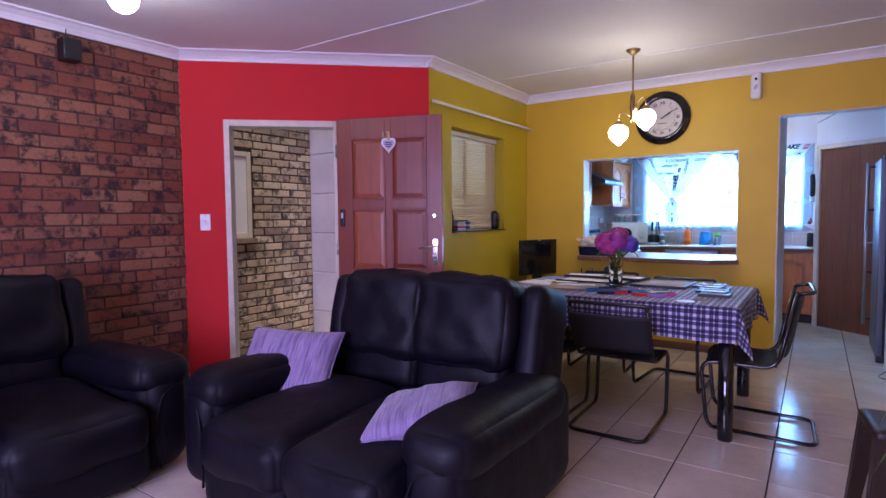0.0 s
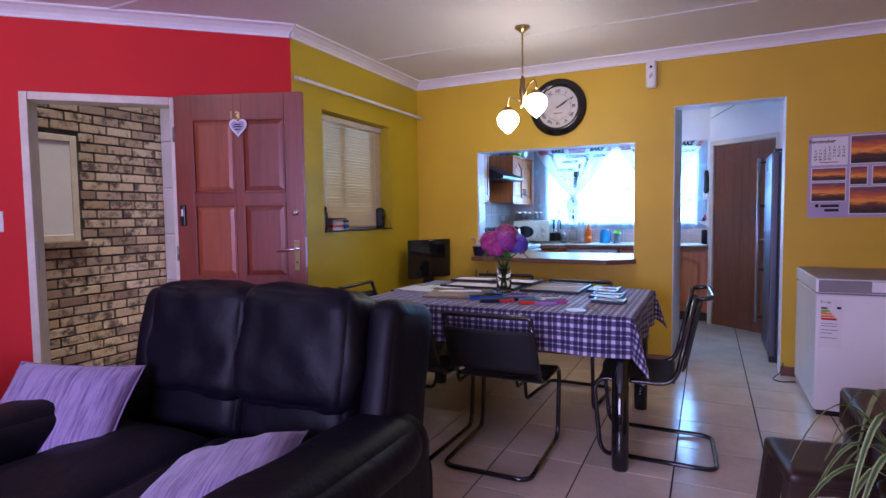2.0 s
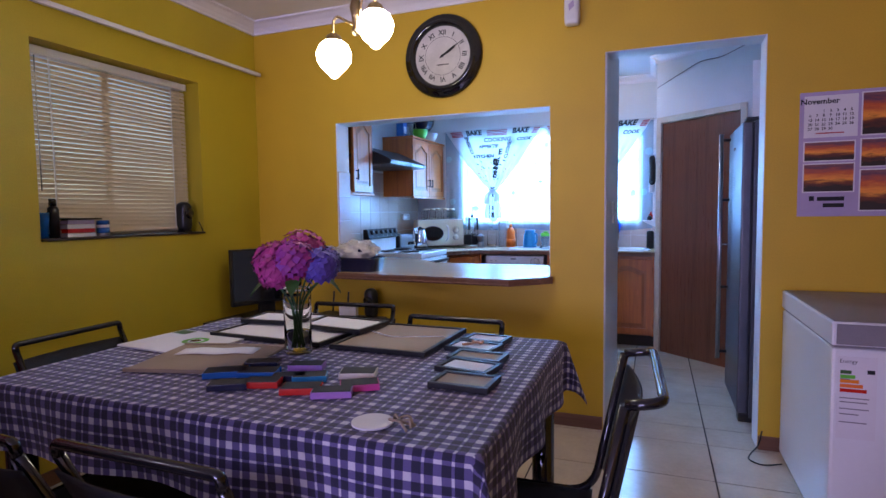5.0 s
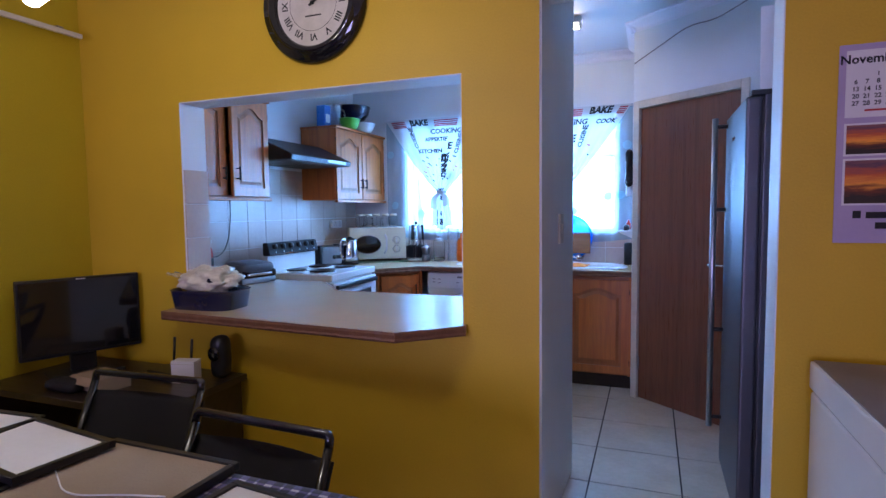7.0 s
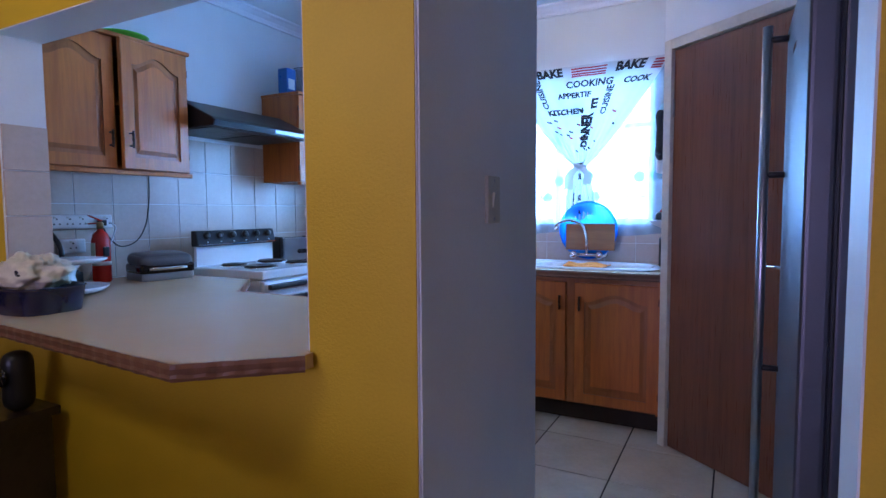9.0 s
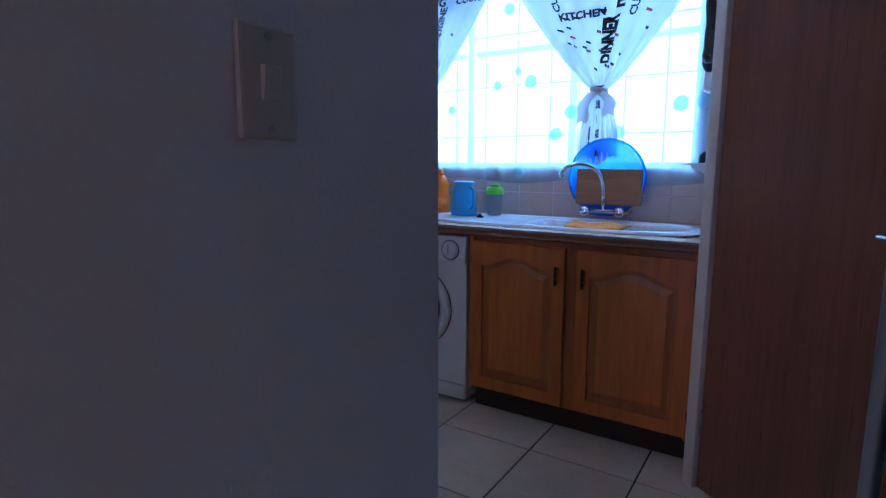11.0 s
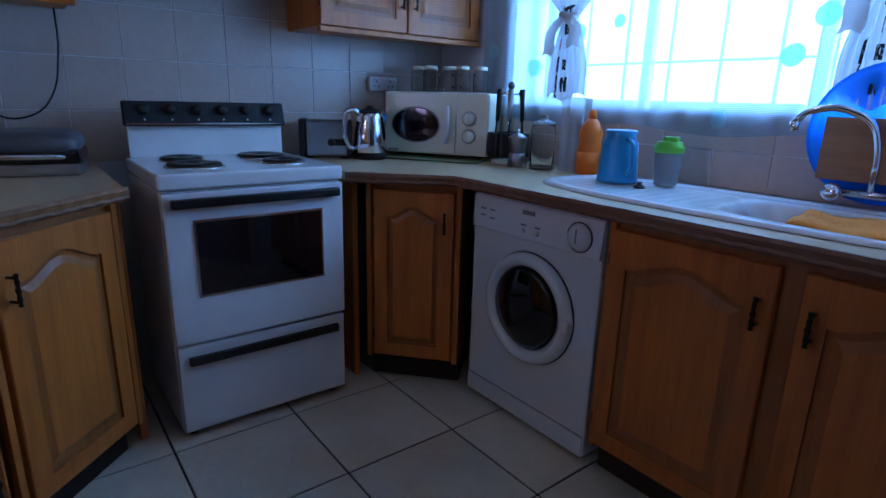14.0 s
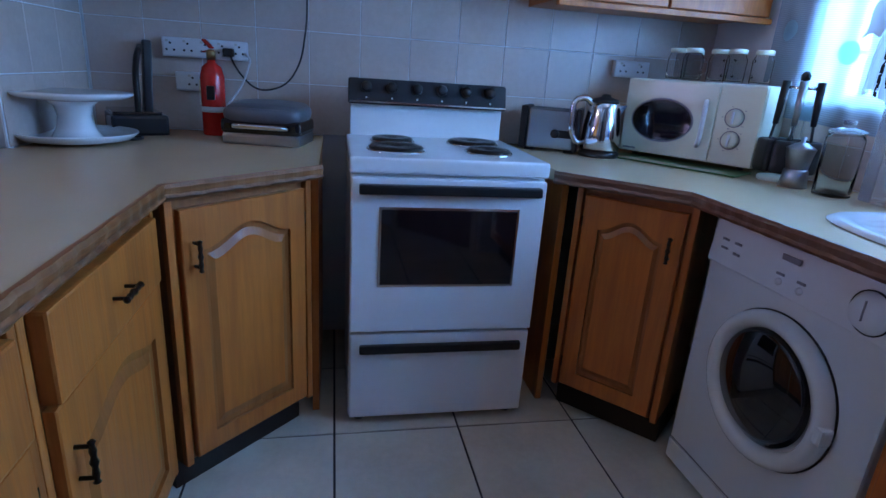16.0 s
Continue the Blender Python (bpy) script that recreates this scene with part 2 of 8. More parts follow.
def sunset_mat():
    m, n, l, p = nodes_of("sunset_print")
    vec = mapped(n, l, (1, 1, 1), "UV")
    sp = n.new("ShaderNodeSeparateXYZ")
    l.new(vec, sp.inputs[0])
    oi = n.new("ShaderNodeObjectInfo")
    mp = mapped(n, l, (2.0, 7.0, 1.0), "UV")
    w = n.new("ShaderNodeVectorMath")
    w.operation = "ADD"
    cb = n.new("ShaderNodeCombineXYZ")
    l.new(math_node(n, l, "MULTIPLY", oi.outputs["Random"], 20.0), cb.inputs[0])
    l.new(mp, w.inputs[0])
    l.new(cb.outputs[0], w.inputs[1])
    cl = noise_node(n, l, 1.3, 5, w.outputs[0])
    f = math_node(n, l, "ADD", math_node(n, l, "MULTIPLY", sp.outputs[1], 0.75), math_node(n, l, "MULTIPLY", cl, 0.35))
    c = ramp(n, l, f, [(0.30, (0.02, 0.012, 0.012)), (0.42, (0.16, 0.03, 0.01)), (0.52, (0.85, 0.32, 0.04)), (0.68, (0.55, 0.10, 0.03)), (0.85, (0.12, 0.05, 0.09)), (1.0, (0.30, 0.12, 0.10))])
    l.new(c, p.inputs["Base Color"])
    p.inputs["Roughness"].default_value = 0.3
    return m


RED = mat("red_paint", (0.60, 0.012, 0.018), 0.72, var=0.07, scale=1.4, bump=0.02, fine=140)
YELLOW = mat("yellow_paint", (0.60, 0.385, 0.022), 0.5, var=0.08, scale=1.2, bump=0.025, fine=120)
LIME = mat("yellow_green_paint", (0.54, 0.41, 0.024), 0.5, var=0.08, scale=1.2, bump=0.025, fine=120)
WHITE = mat("white_wall_paint", (0.72, 0.73, 0.75), 0.5, var=0.05, scale=1.5, bump=0.02, fine=120)
CEIL = mat("ceiling_paint", (0.74, 0.72, 0.74), 0.6, var=0.04, scale=1.0, bump=0.01)
CORNICE = mat("cornice_paint", (0.78, 0.75, 0.80), 0.45, var=0.04)
TRIM = mat("frame_paint", (0.64, 0.57, 0.48), 0.4, var=0.12, scale=6)
BRICK_IN = brick_mat("red_face_brick", [(0.0, (0.20, 0.055, 0.035)), (0.35, (0.26, 0.085, 0.05)), (0.7, (0.33, 0.15, 0.09)), (1.0, (0.16, 0.045, 0.035))], (0.035, 0.014, 0.018))
BRICK_OUT = brick_mat("pale_face_brick", [(0.0, (0.44, 0.31, 0.21)), (0.4, (0.64, 0.50, 0.36)), (0.75, (0.27, 0.18, 0.14)), (1.0, (0.68, 0.55, 0.41))], (0.12, 0.085, 0.075))
MORTAR_IN = mat("dark_mortar", (0.10, 0.05, 0.05), 0.9, var=0.2, fine=90, bump=0.1)
MORTAR_OUT = mat("grey_mortar", (0.06, 0.05, 0.05), 0.9, var=0.2, fine=90, bump=0.1)
FLOOR_TILE = tile_mat("beige_floor_tile", (0.58, 0.50, 0.40), (0.74, 0.65, 0.53), 0.13, 0.15)
GROUT = mat("dark_grout", (0.035, 0.026, 0.03), 0.9, var=0.25, fine=120, bump=0.08)
WALL_TILE = tile_mat("cream_wall_tile", (0.53, 0.42, 0.36), (0.60, 0.48, 0.42), 0.22, 0.06, 3.0)
WALL_GROUT = mat("pale_grout", (0.62, 0.58, 0.54), 0.85)
SKIRT = wood("brown_skirting", (0.10, 0.045, 0.025), (0.20, 0.09, 0.05), "x", 0.45)
DOOR_RED = wood("red_stained_wood", (0.16, 0.022, 0.012), (0.26, 0.044, 0.022), "z", 0.42, 10, 0.12)
DOOR_ORANGE = wood("orange_stained_panel", (0.24, 0.044, 0.018), (0.38, 0.085, 0.032), "z", 0.42, 9, 0.12)
DOOR_BROWN = wood("brown_veneer", (0.13, 0.044, 0.021), (0.22, 0.078, 0.038), "z", 0.3, 22, 0.3)
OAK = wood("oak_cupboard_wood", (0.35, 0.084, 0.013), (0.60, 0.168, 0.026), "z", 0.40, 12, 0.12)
# darker oak tone for door grooves, carcasses, cupboard backs and shelves
OAK_DARK = wood("darker_oak_wood", (0.25, 0.07, 0.013), (0.42, 0.13, 0.026), "z", 0.4, 12, 0.2)
OAK_EDGE = wood("carved_edge_wood", (0.11, 0.036, 0.009), (0.34, 0.115, 0.028), "x", 0.6, 40, 0.0)
BOARD = wood("chopping_board_wood", (0.24, 0.10, 0.04), (0.42, 0.20, 0.09), "x", 0.55, 10, 0.0)
DARKWOOD = wood("black_brown_wood", (0.010, 0.007, 0.006), (0.03, 0.02, 0.017), "x", 0.35, 12, 0.2)
PLINTH = mat("dark_plinth", (0.03, 0.018, 0.014), 0.6, var=0.2)
WORKTOP = mat("beige_laminate", (0.53, 0.37, 0.22), 0.26, var=0.025, scale=4.3, fine=163, bump=0.0, rvar=0.0)
LEATHER = leather_mat()
CLOTH = check_cloth()
CUSHION = cushion_cloth()
BLACK_TUBE = mat("black_enamelled_tube", (0.010, 0.009, 0.010), 0.2, var=0.1, coat=0.4, bump=0.0)
SLING = mat("black_sling_cloth", (0.012, 0.011, 0.014), 0.65, var=0.2, fine=500, bump=0.05)
BLACK = mat("black_plastic", (0.012, 0.012, 0.014), 0.35, var=0.15, bump=0.005)
BLACK_GLOSS = mat("black_gloss", (0.008, 0.008, 0.010), 0.08, var=0.1, bump=0.0, coat=0.5)
BROWN_PLASTIC = mat("brown_plastic", (0.030, 0.016, 0.012), 0.35, var=0.12, bump=0.004)
ENAMEL = mat("white_enamel", (0.76, 0.77, 0.78), 0.22, var=0.04, bump=0.0, coat=0.4)
APPL = mat("white_appliance_paint", (0.74, 0.74, 0.76), 0.3, var=0.03, bump=0.0, coat=0.2)
CREAM = mat("cream_appliance_paint", (0.72, 0.69, 0.54), 0.3, var=0.04, bump=0.0, coat=0.2)
PRESS_GREY = mat("dull_grey_enamel", (0.10, 0.10, 0.115), 0.35, var=0.08)
GREY_LID = mat("grey_lid_edge", (0.24, 0.22, 0.24), 0.5, var=0.12, fine=200)
CHROME = mat("chrome", (0.75, 0.75, 0.76), 0.1, 1.0, var=0.05, bump=0.0)
STEEL = mat("brushed_steel", (0.42, 0.43, 0.46), 0.32, 1.0, var=0.1, bump=0.004, fine=200)
IRON = mat("aged_iron", (0.045, 0.036, 0.032), 0.35, 0.8, var=0.3, fine=150, bump=0.05)
BRASS = mat("aged_brass", (0.34, 0.24, 0.12), 0.3, 1.0, var=0.15, bump=0.01)
GLASS = mat("clear_glass", (0.95, 0.97, 0.97), 0.05, var=0.0, bump=0.0, trans=1.0, rvar=0.0)
PANE = mat("window_glass", (0.97, 0.98, 0.98), 0.02, var=0.0, bump=0.0, trans=1.0, ior=1.1, rvar=0.0)
DARK_GLASS = mat("dark_oven_glass", (0.006, 0.006, 0.008), 0.06, var=0.1, bump=0.0, coat=0.6)
OPAL = glow("lit_opal_glass", (0.98, 0.90, 0.80), 38.0)
OPAL_COLD = glow("lit_white_glass", (0.86, 0.84, 1.0), 46.0)
PAPER = mat("white_paper", (0.72, 0.70, 0.72), 0.7, var=0.04)
KRAFT = mat("brown_backing_board", (0.32, 0.24, 0.17), 0.8, var=0.12, fine=160, bump=0.03)
PLASTIC_WHITE = mat("white_plastic", (0.70, 0.69, 0.70), 0.35, var=0.05)
PLASTIC_IVORY = mat("ivory_plastic", (0.55, 0.52, 0.46), 0.4, var=0.08)
BLUE = mat("blue_plastic", (0.010, 0.12, 0.42), 0.28, var=0.08)
TEAL = mat("sky_blue_plastic", (0.012, 0.24, 0.48), 0.3, var=0.08)
NAVY = mat("navy_enamel", (0.010, 0.012, 0.04), 0.2, var=0.15, coat=0.4)
ORANGE = mat("orange_plastic", (0.80, 0.17, 0.015), 0.35, var=0.06)
ORANGE_CLOTH = mat("orange_cloth", (0.85, 0.24, 0.01), 0.8, var=0.15, fine=150, bump=0.1)
GREEN = mat("green_plastic", (0.12, 0.50, 0.04), 0.35, var=0.06)
REDP = mat("red_enamel", (0.55, 0.018, 0.012), 0.25, var=0.06, coat=0.3)
PINK = mat("pink_card", (0.55, 0.05, 0.24), 0.5, var=0.08)
PURPLE = mat("purple_card", (0.34, 0.16, 0.46), 0.5, var=0.08)
LEAF = mat("green_leaf", (0.045, 0.115, 0.025), 0.45, var=0.3, scale=12)
LEAF_PALE = mat("pale_leaf_margin", (0.32, 0.36, 0.16), 0.5, var=0.2, scale=12)
PETAL = petal_mat()
PETAL_PINK = mat("pink_petal", (0.46, 0.045, 0.24), 0.6, var=0.35, scale=30, fine=150)
PETAL_BLUE = mat("violet_blue_petal", (0.12, 0.075, 0.42), 0.6, var=0.35, scale=30, fine=150)
SUNSET = sunset_mat()
LILAC = mat("lilac_card", (0.42, 0.34, 0.52), 0.5, var=0.06)
SHEER = see_through("sheer_dotted_curtain", (0.46, 0.60, 0.70), 0.46, True)
PRINT = see_through("white_print_curtain", (0.60, 0.60, 0.62), 0.04, False, 0.80)
BLIND = mat("cream_blind_slat", (0.66, 0.55, 0.38), 0.45, var=0.05)
INK = mat("black_print", (0.012, 0.012, 0.016), 0.7)
INK_RED = mat("red_print", (0.45, 0.04, 0.05), 0.7)
CLOCK_FACE = mat("clock_face_paper", (0.62, 0.58, 0.56), 0.6, var=0.1, scale=10)
PLASTER = mat("pale_plaster", (0.62, 0.56, 0.60), 0.7, var=0.08)
PAVING = mat("grey_paving", (0.26, 0.24, 0.22), 0.9, var=0.2, scale=2, fine=60, bump=0.1)
BAG = mat("pale_plastic_bag", (0.66, 0.62, 0.50), 0.4, var=0.15, scale=14)
CLEAR_PLASTIC = mat("clear_plastic", (0.88, 0.92, 0.95), 0.15, var=0.0, bump=0.0, trans=0.85, rvar=0.0)
TUBE_LIT = glow("lit_tube", (1.0, 0.82, 0.68), 60.0)

# ---- mesh helpers ----


def link(name, bm, material, parent=None, label="", smooth=False, m=None):
    me = bpy.data.meshes.new(name)
    bm.normal_update()
    bm.to_mesh(me)
    bm.free()
    for k in material if isinstance(material, (list, tuple)) else (material,):
        me.materials.append(k)
    if smooth:
        me.polygons.foreach_set("use_smooth", [True] * len(me.polygons))
    ob = new(name, me)
    if parent is not None:
        ob.parent = parent
    if m is not None:
        ob.matrix_basis = m
    if label:
        tagged(ob, label)
    return ob


def part(name, bm, material, parent, label="", smooth=False, m=None):
    return link(name, bm, material, parent, label, smooth, m)


def thing(name, m, label, category, group="", kind=""):
    ob = new(name)
    ob.matrix_basis = m
    return tagged(ob, label, category, group, kind)


def box(x0, x1, y0, y1, z0, z1, bevel=0.0, seg=2, bm=None, mi=0):
    b = bmesh.new()
    r = bmesh.ops.create_cube(b, size=1.0)
    for v in r["verts"]:
        v.co = Vector(((x0 + x1) / 2 + v.co.x * (x1 - x0), (y0 + y1) / 2 + v.co.y * (y1 - y0), (z0 + z1) / 2 + v.co.z * (z1 - z0)))
    if bevel:
        bmesh.ops.bevel(b, geom=b.edges[:], offset=bevel, segments=seg, affect="EDGES", profile=0.6)
    for f in b.faces:
        f.material_index = mi
    return join(bm, b)


def join(bm, b):
    """Adds b to bm, or gives b itself where there is no bm yet."""
    if bm is None:
        return b
    verts = [bm.verts.new(v.co) for v in b.verts]
    b.verts.index_update()
    uv0 = b.loops.layers.uv.active
    uv1 = bm.loops.layers.uv.verify() if uv0 else None
    for f in b.faces:
        nf = bm.faces.new([verts[v.index] for v in f.verts])
        nf.material_index, nf.smooth = f.material_index, f.smooth
        if uv0:
            for la, lb in zip(nf.loops, f.loops):
                la[uv1].uv = lb[uv0].uv
    b.free()
    return bm


def moved(bm, m):
    bmesh.ops.transform(bm, matrix=m, verts=bm.verts[:])
    return bm


def lathe(profile, n=24, bm=None, m=None, closed=False):
    """A turned body: profile of (radius, height), round the z axis."""
    b = bmesh.new()
    rings = []
    for r, z in profile:
        if r < 1e-5:
            rings.append([b.verts.new((0, 0, z))])
        else:
            rings.append([b.verts.new((r * math.cos(2 * math.pi * i / n), r * math.sin(2 * math.pi * i / n), z)) for i in range(n)])
    for p, q in zip(rings, rings[1:]):
        for i in range(n):
            j = (i + 1) % n
            if len(p) == 1 and len(q) == 1:
                continue
            if len(p) == 1:
                b.faces.new((p[0], q[j], q[i]))
            elif len(q) == 1:
                b.faces.new((p[i], p[j], q[0]))
            else:
                b.faces.new((p[i], p[j], q[j], q[i]))
    for ring, flip in ((rings[0], True), (rings[-1], False)):
        if len(ring) > 2 and not closed:
            b.faces.new(ring[::-1] if flip else ring)
    for f in b.faces:
        f.smooth = len(f.verts) < 5
    if m is not None:
        moved(b, m)
    return join(bm, b)


def tube(pts, r, n=10, bm=None, closed=False, caps=True):
    """A round bar along a line of points."""
    b = bmesh.new()
    pts = [Vector(p) for p in pts]
    rings, side = [], None
    for i, p in enumerate(pts):
        a = pts[i - 1] if (i or closed) else p
        c = pts[(i + 1) % len(pts)] if (i < len(pts) - 1 or closed) else p
        d = (c - a).normalized()
        if side is None:
            side = d.orthogonal().normalized()
        side = (side - d * side.dot(d)).normalized()
        up = d.cross(side)
        rr = r[i] if isinstance(r, (list, tuple)) else r
        rings.append([b.verts.new(p + rr * (math.cos(2 * math.pi * k / n) * side + math.sin(2 * math.pi * k / n) * up)) for k in range(n)])
    pairs = list(zip(rings, rings[1:])) + ([(rings[-1], rings[0])] if closed else [])
    for p, q in pairs:
        for k in range(n):
            f = b.faces.new((p[k], p[(k + 1) % n], q[(k + 1) % n], q[k]))
            f.smooth = True
    if caps and not closed:
        b.faces.new(rings[0][::-1])
        b.faces.new(rings[-1])
    return join(bm, b)


def rounded(pts, r, n=6, closed=False):
    """A line of points with its corners rounded."""
    pts = [Vector(p) for p in pts]
    out = []
    for i, p in enumerate(pts):
        if not closed and i in (0, len(pts) - 1):
            out.append(p)
            continue
        a, c = pts[i - 1], pts[(i + 1) % len(pts)]
        ra = min(r, (a - p).length * 0.49, (c - p).length * 0.49)
        s, e = p + (a - p).normalized() * ra, p + (c - p).normalized() * ra
        for k in range(n + 1):
            t = k / n
            out.append((1 - t) ** 2 * s + 2 * t * (1 - t) * p + t * t * e)
    return out


def soft(sx, sy, sz, r, n=10, puff=0.0, wrinkle=0.0, freq=5.0, seed=0.0, bm=None, m=None):
    """An upholstered block: rounded edges, filled out in the middle, lightly creased."""
    b = bmesh.new()
    h = Vector((sx / 2, sy / 2, sz / 2))
    core = Vector((max(h.x - r, 0.001), max(h.y - r, 0.001), max(h.z - r, 0.001)))
    seen = {}

    def vert(p):
        key = (round(p.x, 5), round(p.y, 5), round(p.z, 5))
        if key not in seen:
            q = Vector((p.x * h.x, p.y * h.y, p.z * h.z))
            c = Vector((max(-core.x, min(core.x, q.x)), max(-core.y, min(core.y, q.y)), max(-core.z, min(core.z, q.z))))
            d = q - c
            out = c + d.normalized() * min(r, h.x, h.y, h.z) if d.length > 1e-6 else q
            w = (1 - p.x**2) * (1 - p.y**2) if abs(p.z) > 0.999 else (1 - p.x**2) * (1 - p.z**2) if abs(p.y) > 0.999 else (1 - p.y**2) * (1 - p.z**2)
            nrm = d.normalized() if d.length > 1e-6 else q.normalized()
            out = out + nrm * puff * w
            if wrinkle:
                out += nrm * wrinkle * noise.noise(Vector((out.x * freq + seed, out.y * freq, out.z * freq)))
                out += nrm * wrinkle * 0.4 * noise.noise(Vector((out.x * freq * 3, out.y * freq * 3 + seed, out.z * freq * 3)))
            seen[key] = b.verts.new(out)
        return seen[key]

    g = [math.sin(math.pi / 2 * (-1 + 2 * i / n)) for i in range(n + 1)]
    for ax in range(3):
        for s in (-1, 1):
            for i in range(n):
                for j in range(n):
                    quad = []
                    for u, v in ((g[i], g[j]), (g[i + 1], g[j]), (g[i + 1], g[j + 1]), (g[i], g[j + 1])):
                        p = [0, 0, 0]
                        p[ax], p[(ax + 1) % 3], p[(ax + 2) % 3] = s, u, v
                        quad.append(vert(Vector(p)))
                    f = b.faces.new(quad if s > 0 else quad[::-1])
                    f.smooth = True
    if m is not None:
        moved(b, m)
    return join(bm, b)


def prism(poly, z0, z1, bm=None, axis="z", bevel=0.0):
    """A flat outline given thickness. axis z: outline in x, y; axis y: outline in x, z, thickness in y; axis x: outline in y, z."""
    b = bmesh.new()

    def put(u, v, w):
        return {"z": (u, v, w), "y": (u, w, v), "x": (w, u, v)}[axis]

    lo = [b.verts.new(put(u, v, z0)) for u, v in poly]
    hi = [b.verts.new(put(u, v, z1)) for u, v in poly]
    k = len(poly)
    b.faces.new(lo)
    b.faces.new(hi)
    for i in range(k):
        b.faces.new((lo[i], lo[(i + 1) % k], hi[(i + 1) % k], hi[i]))
    bmesh.ops.recalc_face_normals(b, faces=b.faces[:])
    if bevel:
        bmesh.ops.bevel(b, geom=b.edges[:], offset=bevel, segments=2, affect="EDGES")
    return join(bm, b)


def surface(fn, nu, nv, bm=None, thick=0.0, uvscale=(1, 1)):
    """A sheet from fn(u, v), with UVs and, where asked, a thickness."""
    b = bmesh.new()
    uv = b.loops.layers.uv.verify()
    vs = [[b.verts.new(fn(i / nu, j / nv)) for j in range(nv + 1)] for i in range(nu + 1)]
    for i in range(nu):
        for j in range(nv):
            f = b.faces.new((vs[i][j], vs[i + 1][j], vs[i + 1][j + 1], vs[i][j + 1]))
            f.smooth = True
            for lp, (a, c) in zip(f.loops, ((i, j), (i + 1, j), (i + 1, j + 1), (i, j + 1))):
                lp[uv].uv = (a / nu * uvscale[0], c / nv * uvscale[1])
    if thick:
        b.normal_update()
        bmesh.ops.solidify(b, geom=b.faces[:], thickness=thick)
        for f in b.faces:
            f.smooth = True
    return join(bm, b)


def words(text, size, place=None, bold=0.0):
    """The outline of a word as a flat mesh in x, y, put in place by a function of (x, y)."""
    cu = bpy.data.curves.new("word", "FONT")
    cu.body, cu.size, cu.align_x, cu.align_y, cu.offset = text, size, "CENTER", "CENTER", bold
    cu.resolution_u = 2
    ob = bpy.data.objects.new("word", cu)
    scene.collection.objects.link(ob)
    me = ob.evaluated_get(bpy.context.evaluated_depsgraph_get()).to_mesh()
    b = bmesh.new()
    vs = [b.verts.new(place(v.co.x, v.co.y) if place else v.co) for v in me.vertices]
    for p in me.polygons:
        try:
            b.faces.new([vs[i] for i in p.vertices])
        except ValueError:
            pass
    scene.collection.objects.unlink(ob)
    bpy.data.objects.remove(ob)
    return b


# ---- the building ----
CEILING, CORN = 2.645, 0.08
A_RED, B_RED = Vector((-2.535, 2.98)), Vector((-1.06, 4.31))
U_RED = (B_RED - A_RED).normalized()
N_RED = Vector((-U_RED.y, U_RED.x))  # outward
LEN_RED = (B_RED - A_RED).length


def structure(name, bm, material, label, category, smooth=False, m=None):
    return tagged(link(name, bm, material, None, "", smooth, m), label, category, "", "structure")


# floor slab under the tiles
structure("floor", box(-2.9, 3.5, -1.6, 9.0, -0.12, -0.004), GROUT, "glossy beige ceramic floor tiles with dark grout", "floor")
FLOOR = bpy.data.objects["floor"]

# ceiling, one sheet of board with cover strips
bm = prism([(-2.9, -1.6), (3.5, -1.6), (3.5, 9.05), (-1.2, 9.05), (-1.2, 4.45), (-2.9, 3.0)], CEILING, CEILING + 0.1)
for y in (3.5, 5.3):
    box(-2.6, 3.4, y, y + 0.035, CEILING - 0.006, CEILING + 0.01, bm=bm)
structure("ceiling", bm, CEIL, "plain white painted ceiling boards with cover strips", "ceiling")

# walls of the living room
structure("wall_brick", box(-2.76, -2.545, -1.6, 2.98, 0, CEILING), MORTAR_IN, "dark red face brick wall with burnt patches", "wall")
WALL_BRICK = bpy.data.objects["wall_brick"]


def wall_run(name, origin, u, n, length, thick, openings, material, label, top=CEILING):
    """A straight wall from origin along u, its thickness along n, with openings (s0, s1, z0, z1)."""
    b = None
    cuts = sorted({0, length, *[s for o in openings for s in o[:2]]})
    for s0, s1 in zip(cuts, cuts[1:]):
        mid = (s0 + s1) / 2
        holes = sorted((o[2], o[3]) for o in openings if o[0] < mid < o[1])
        z = 0.0
        for h0, h1 in holes + [(top, top)]:
            if h0 > z:
                b = box(s0, s1, 0, thick, z, h0, bm=b)
            z = h1
    bmesh.ops.remove_doubles(b, verts=b.verts[:], dist=1e-5)
    m = Matrix(((u[0], n[0], 0, origin[0]), (u[1], n[1], 0, origin[1]), (0, 0, 1, 0), (0, 0, 0, 1)))
    ob = structure(name, b, material, label, "wall", m=m)
    return ob


DOOR0, DOOR1, DOOR_TOP = 0.36, 1.20, 2.07
wall_run("wall_red", A_RED, U_RED, N_RED, LEN_RED, 0.12, [(DOOR0, DOOR1, 0, DOOR_TOP)], RED, "bright red painted plaster wall")
WIN0, WIN1, WZ0, WZ1 = 4.65, 5.66, 1.175, 2.125
wall_run("wall_window", (-1.06, 4.31), (0, 1), (-1, 0), 1.89, 0.23, [(WIN0 - 4.31, WIN1 - 4.31, WZ0, WZ1)], LIME, "yellow-green painted plaster wall round a small window")
PASS0, PASS1, PZ0, PZ1 = -0.40, 1.06, 0.86, 1.905
KD0, KD1, KDZ = 1.37, 2.17, 2.18
WALL_Y, WALL_Y2 = 6.20, 6.36
wall_run("wall_clock", (-1.33, WALL_Y), (1, 0), (0, 1), 4.83, 0.08, [(PASS0 + 1.33, PASS1 + 1.33, PZ0, PZ1), (KD0 + 1.33, KD1 + 1.33, 0, KDZ)], YELLOW, "warm yellow painted plaster wall with serving hatch")
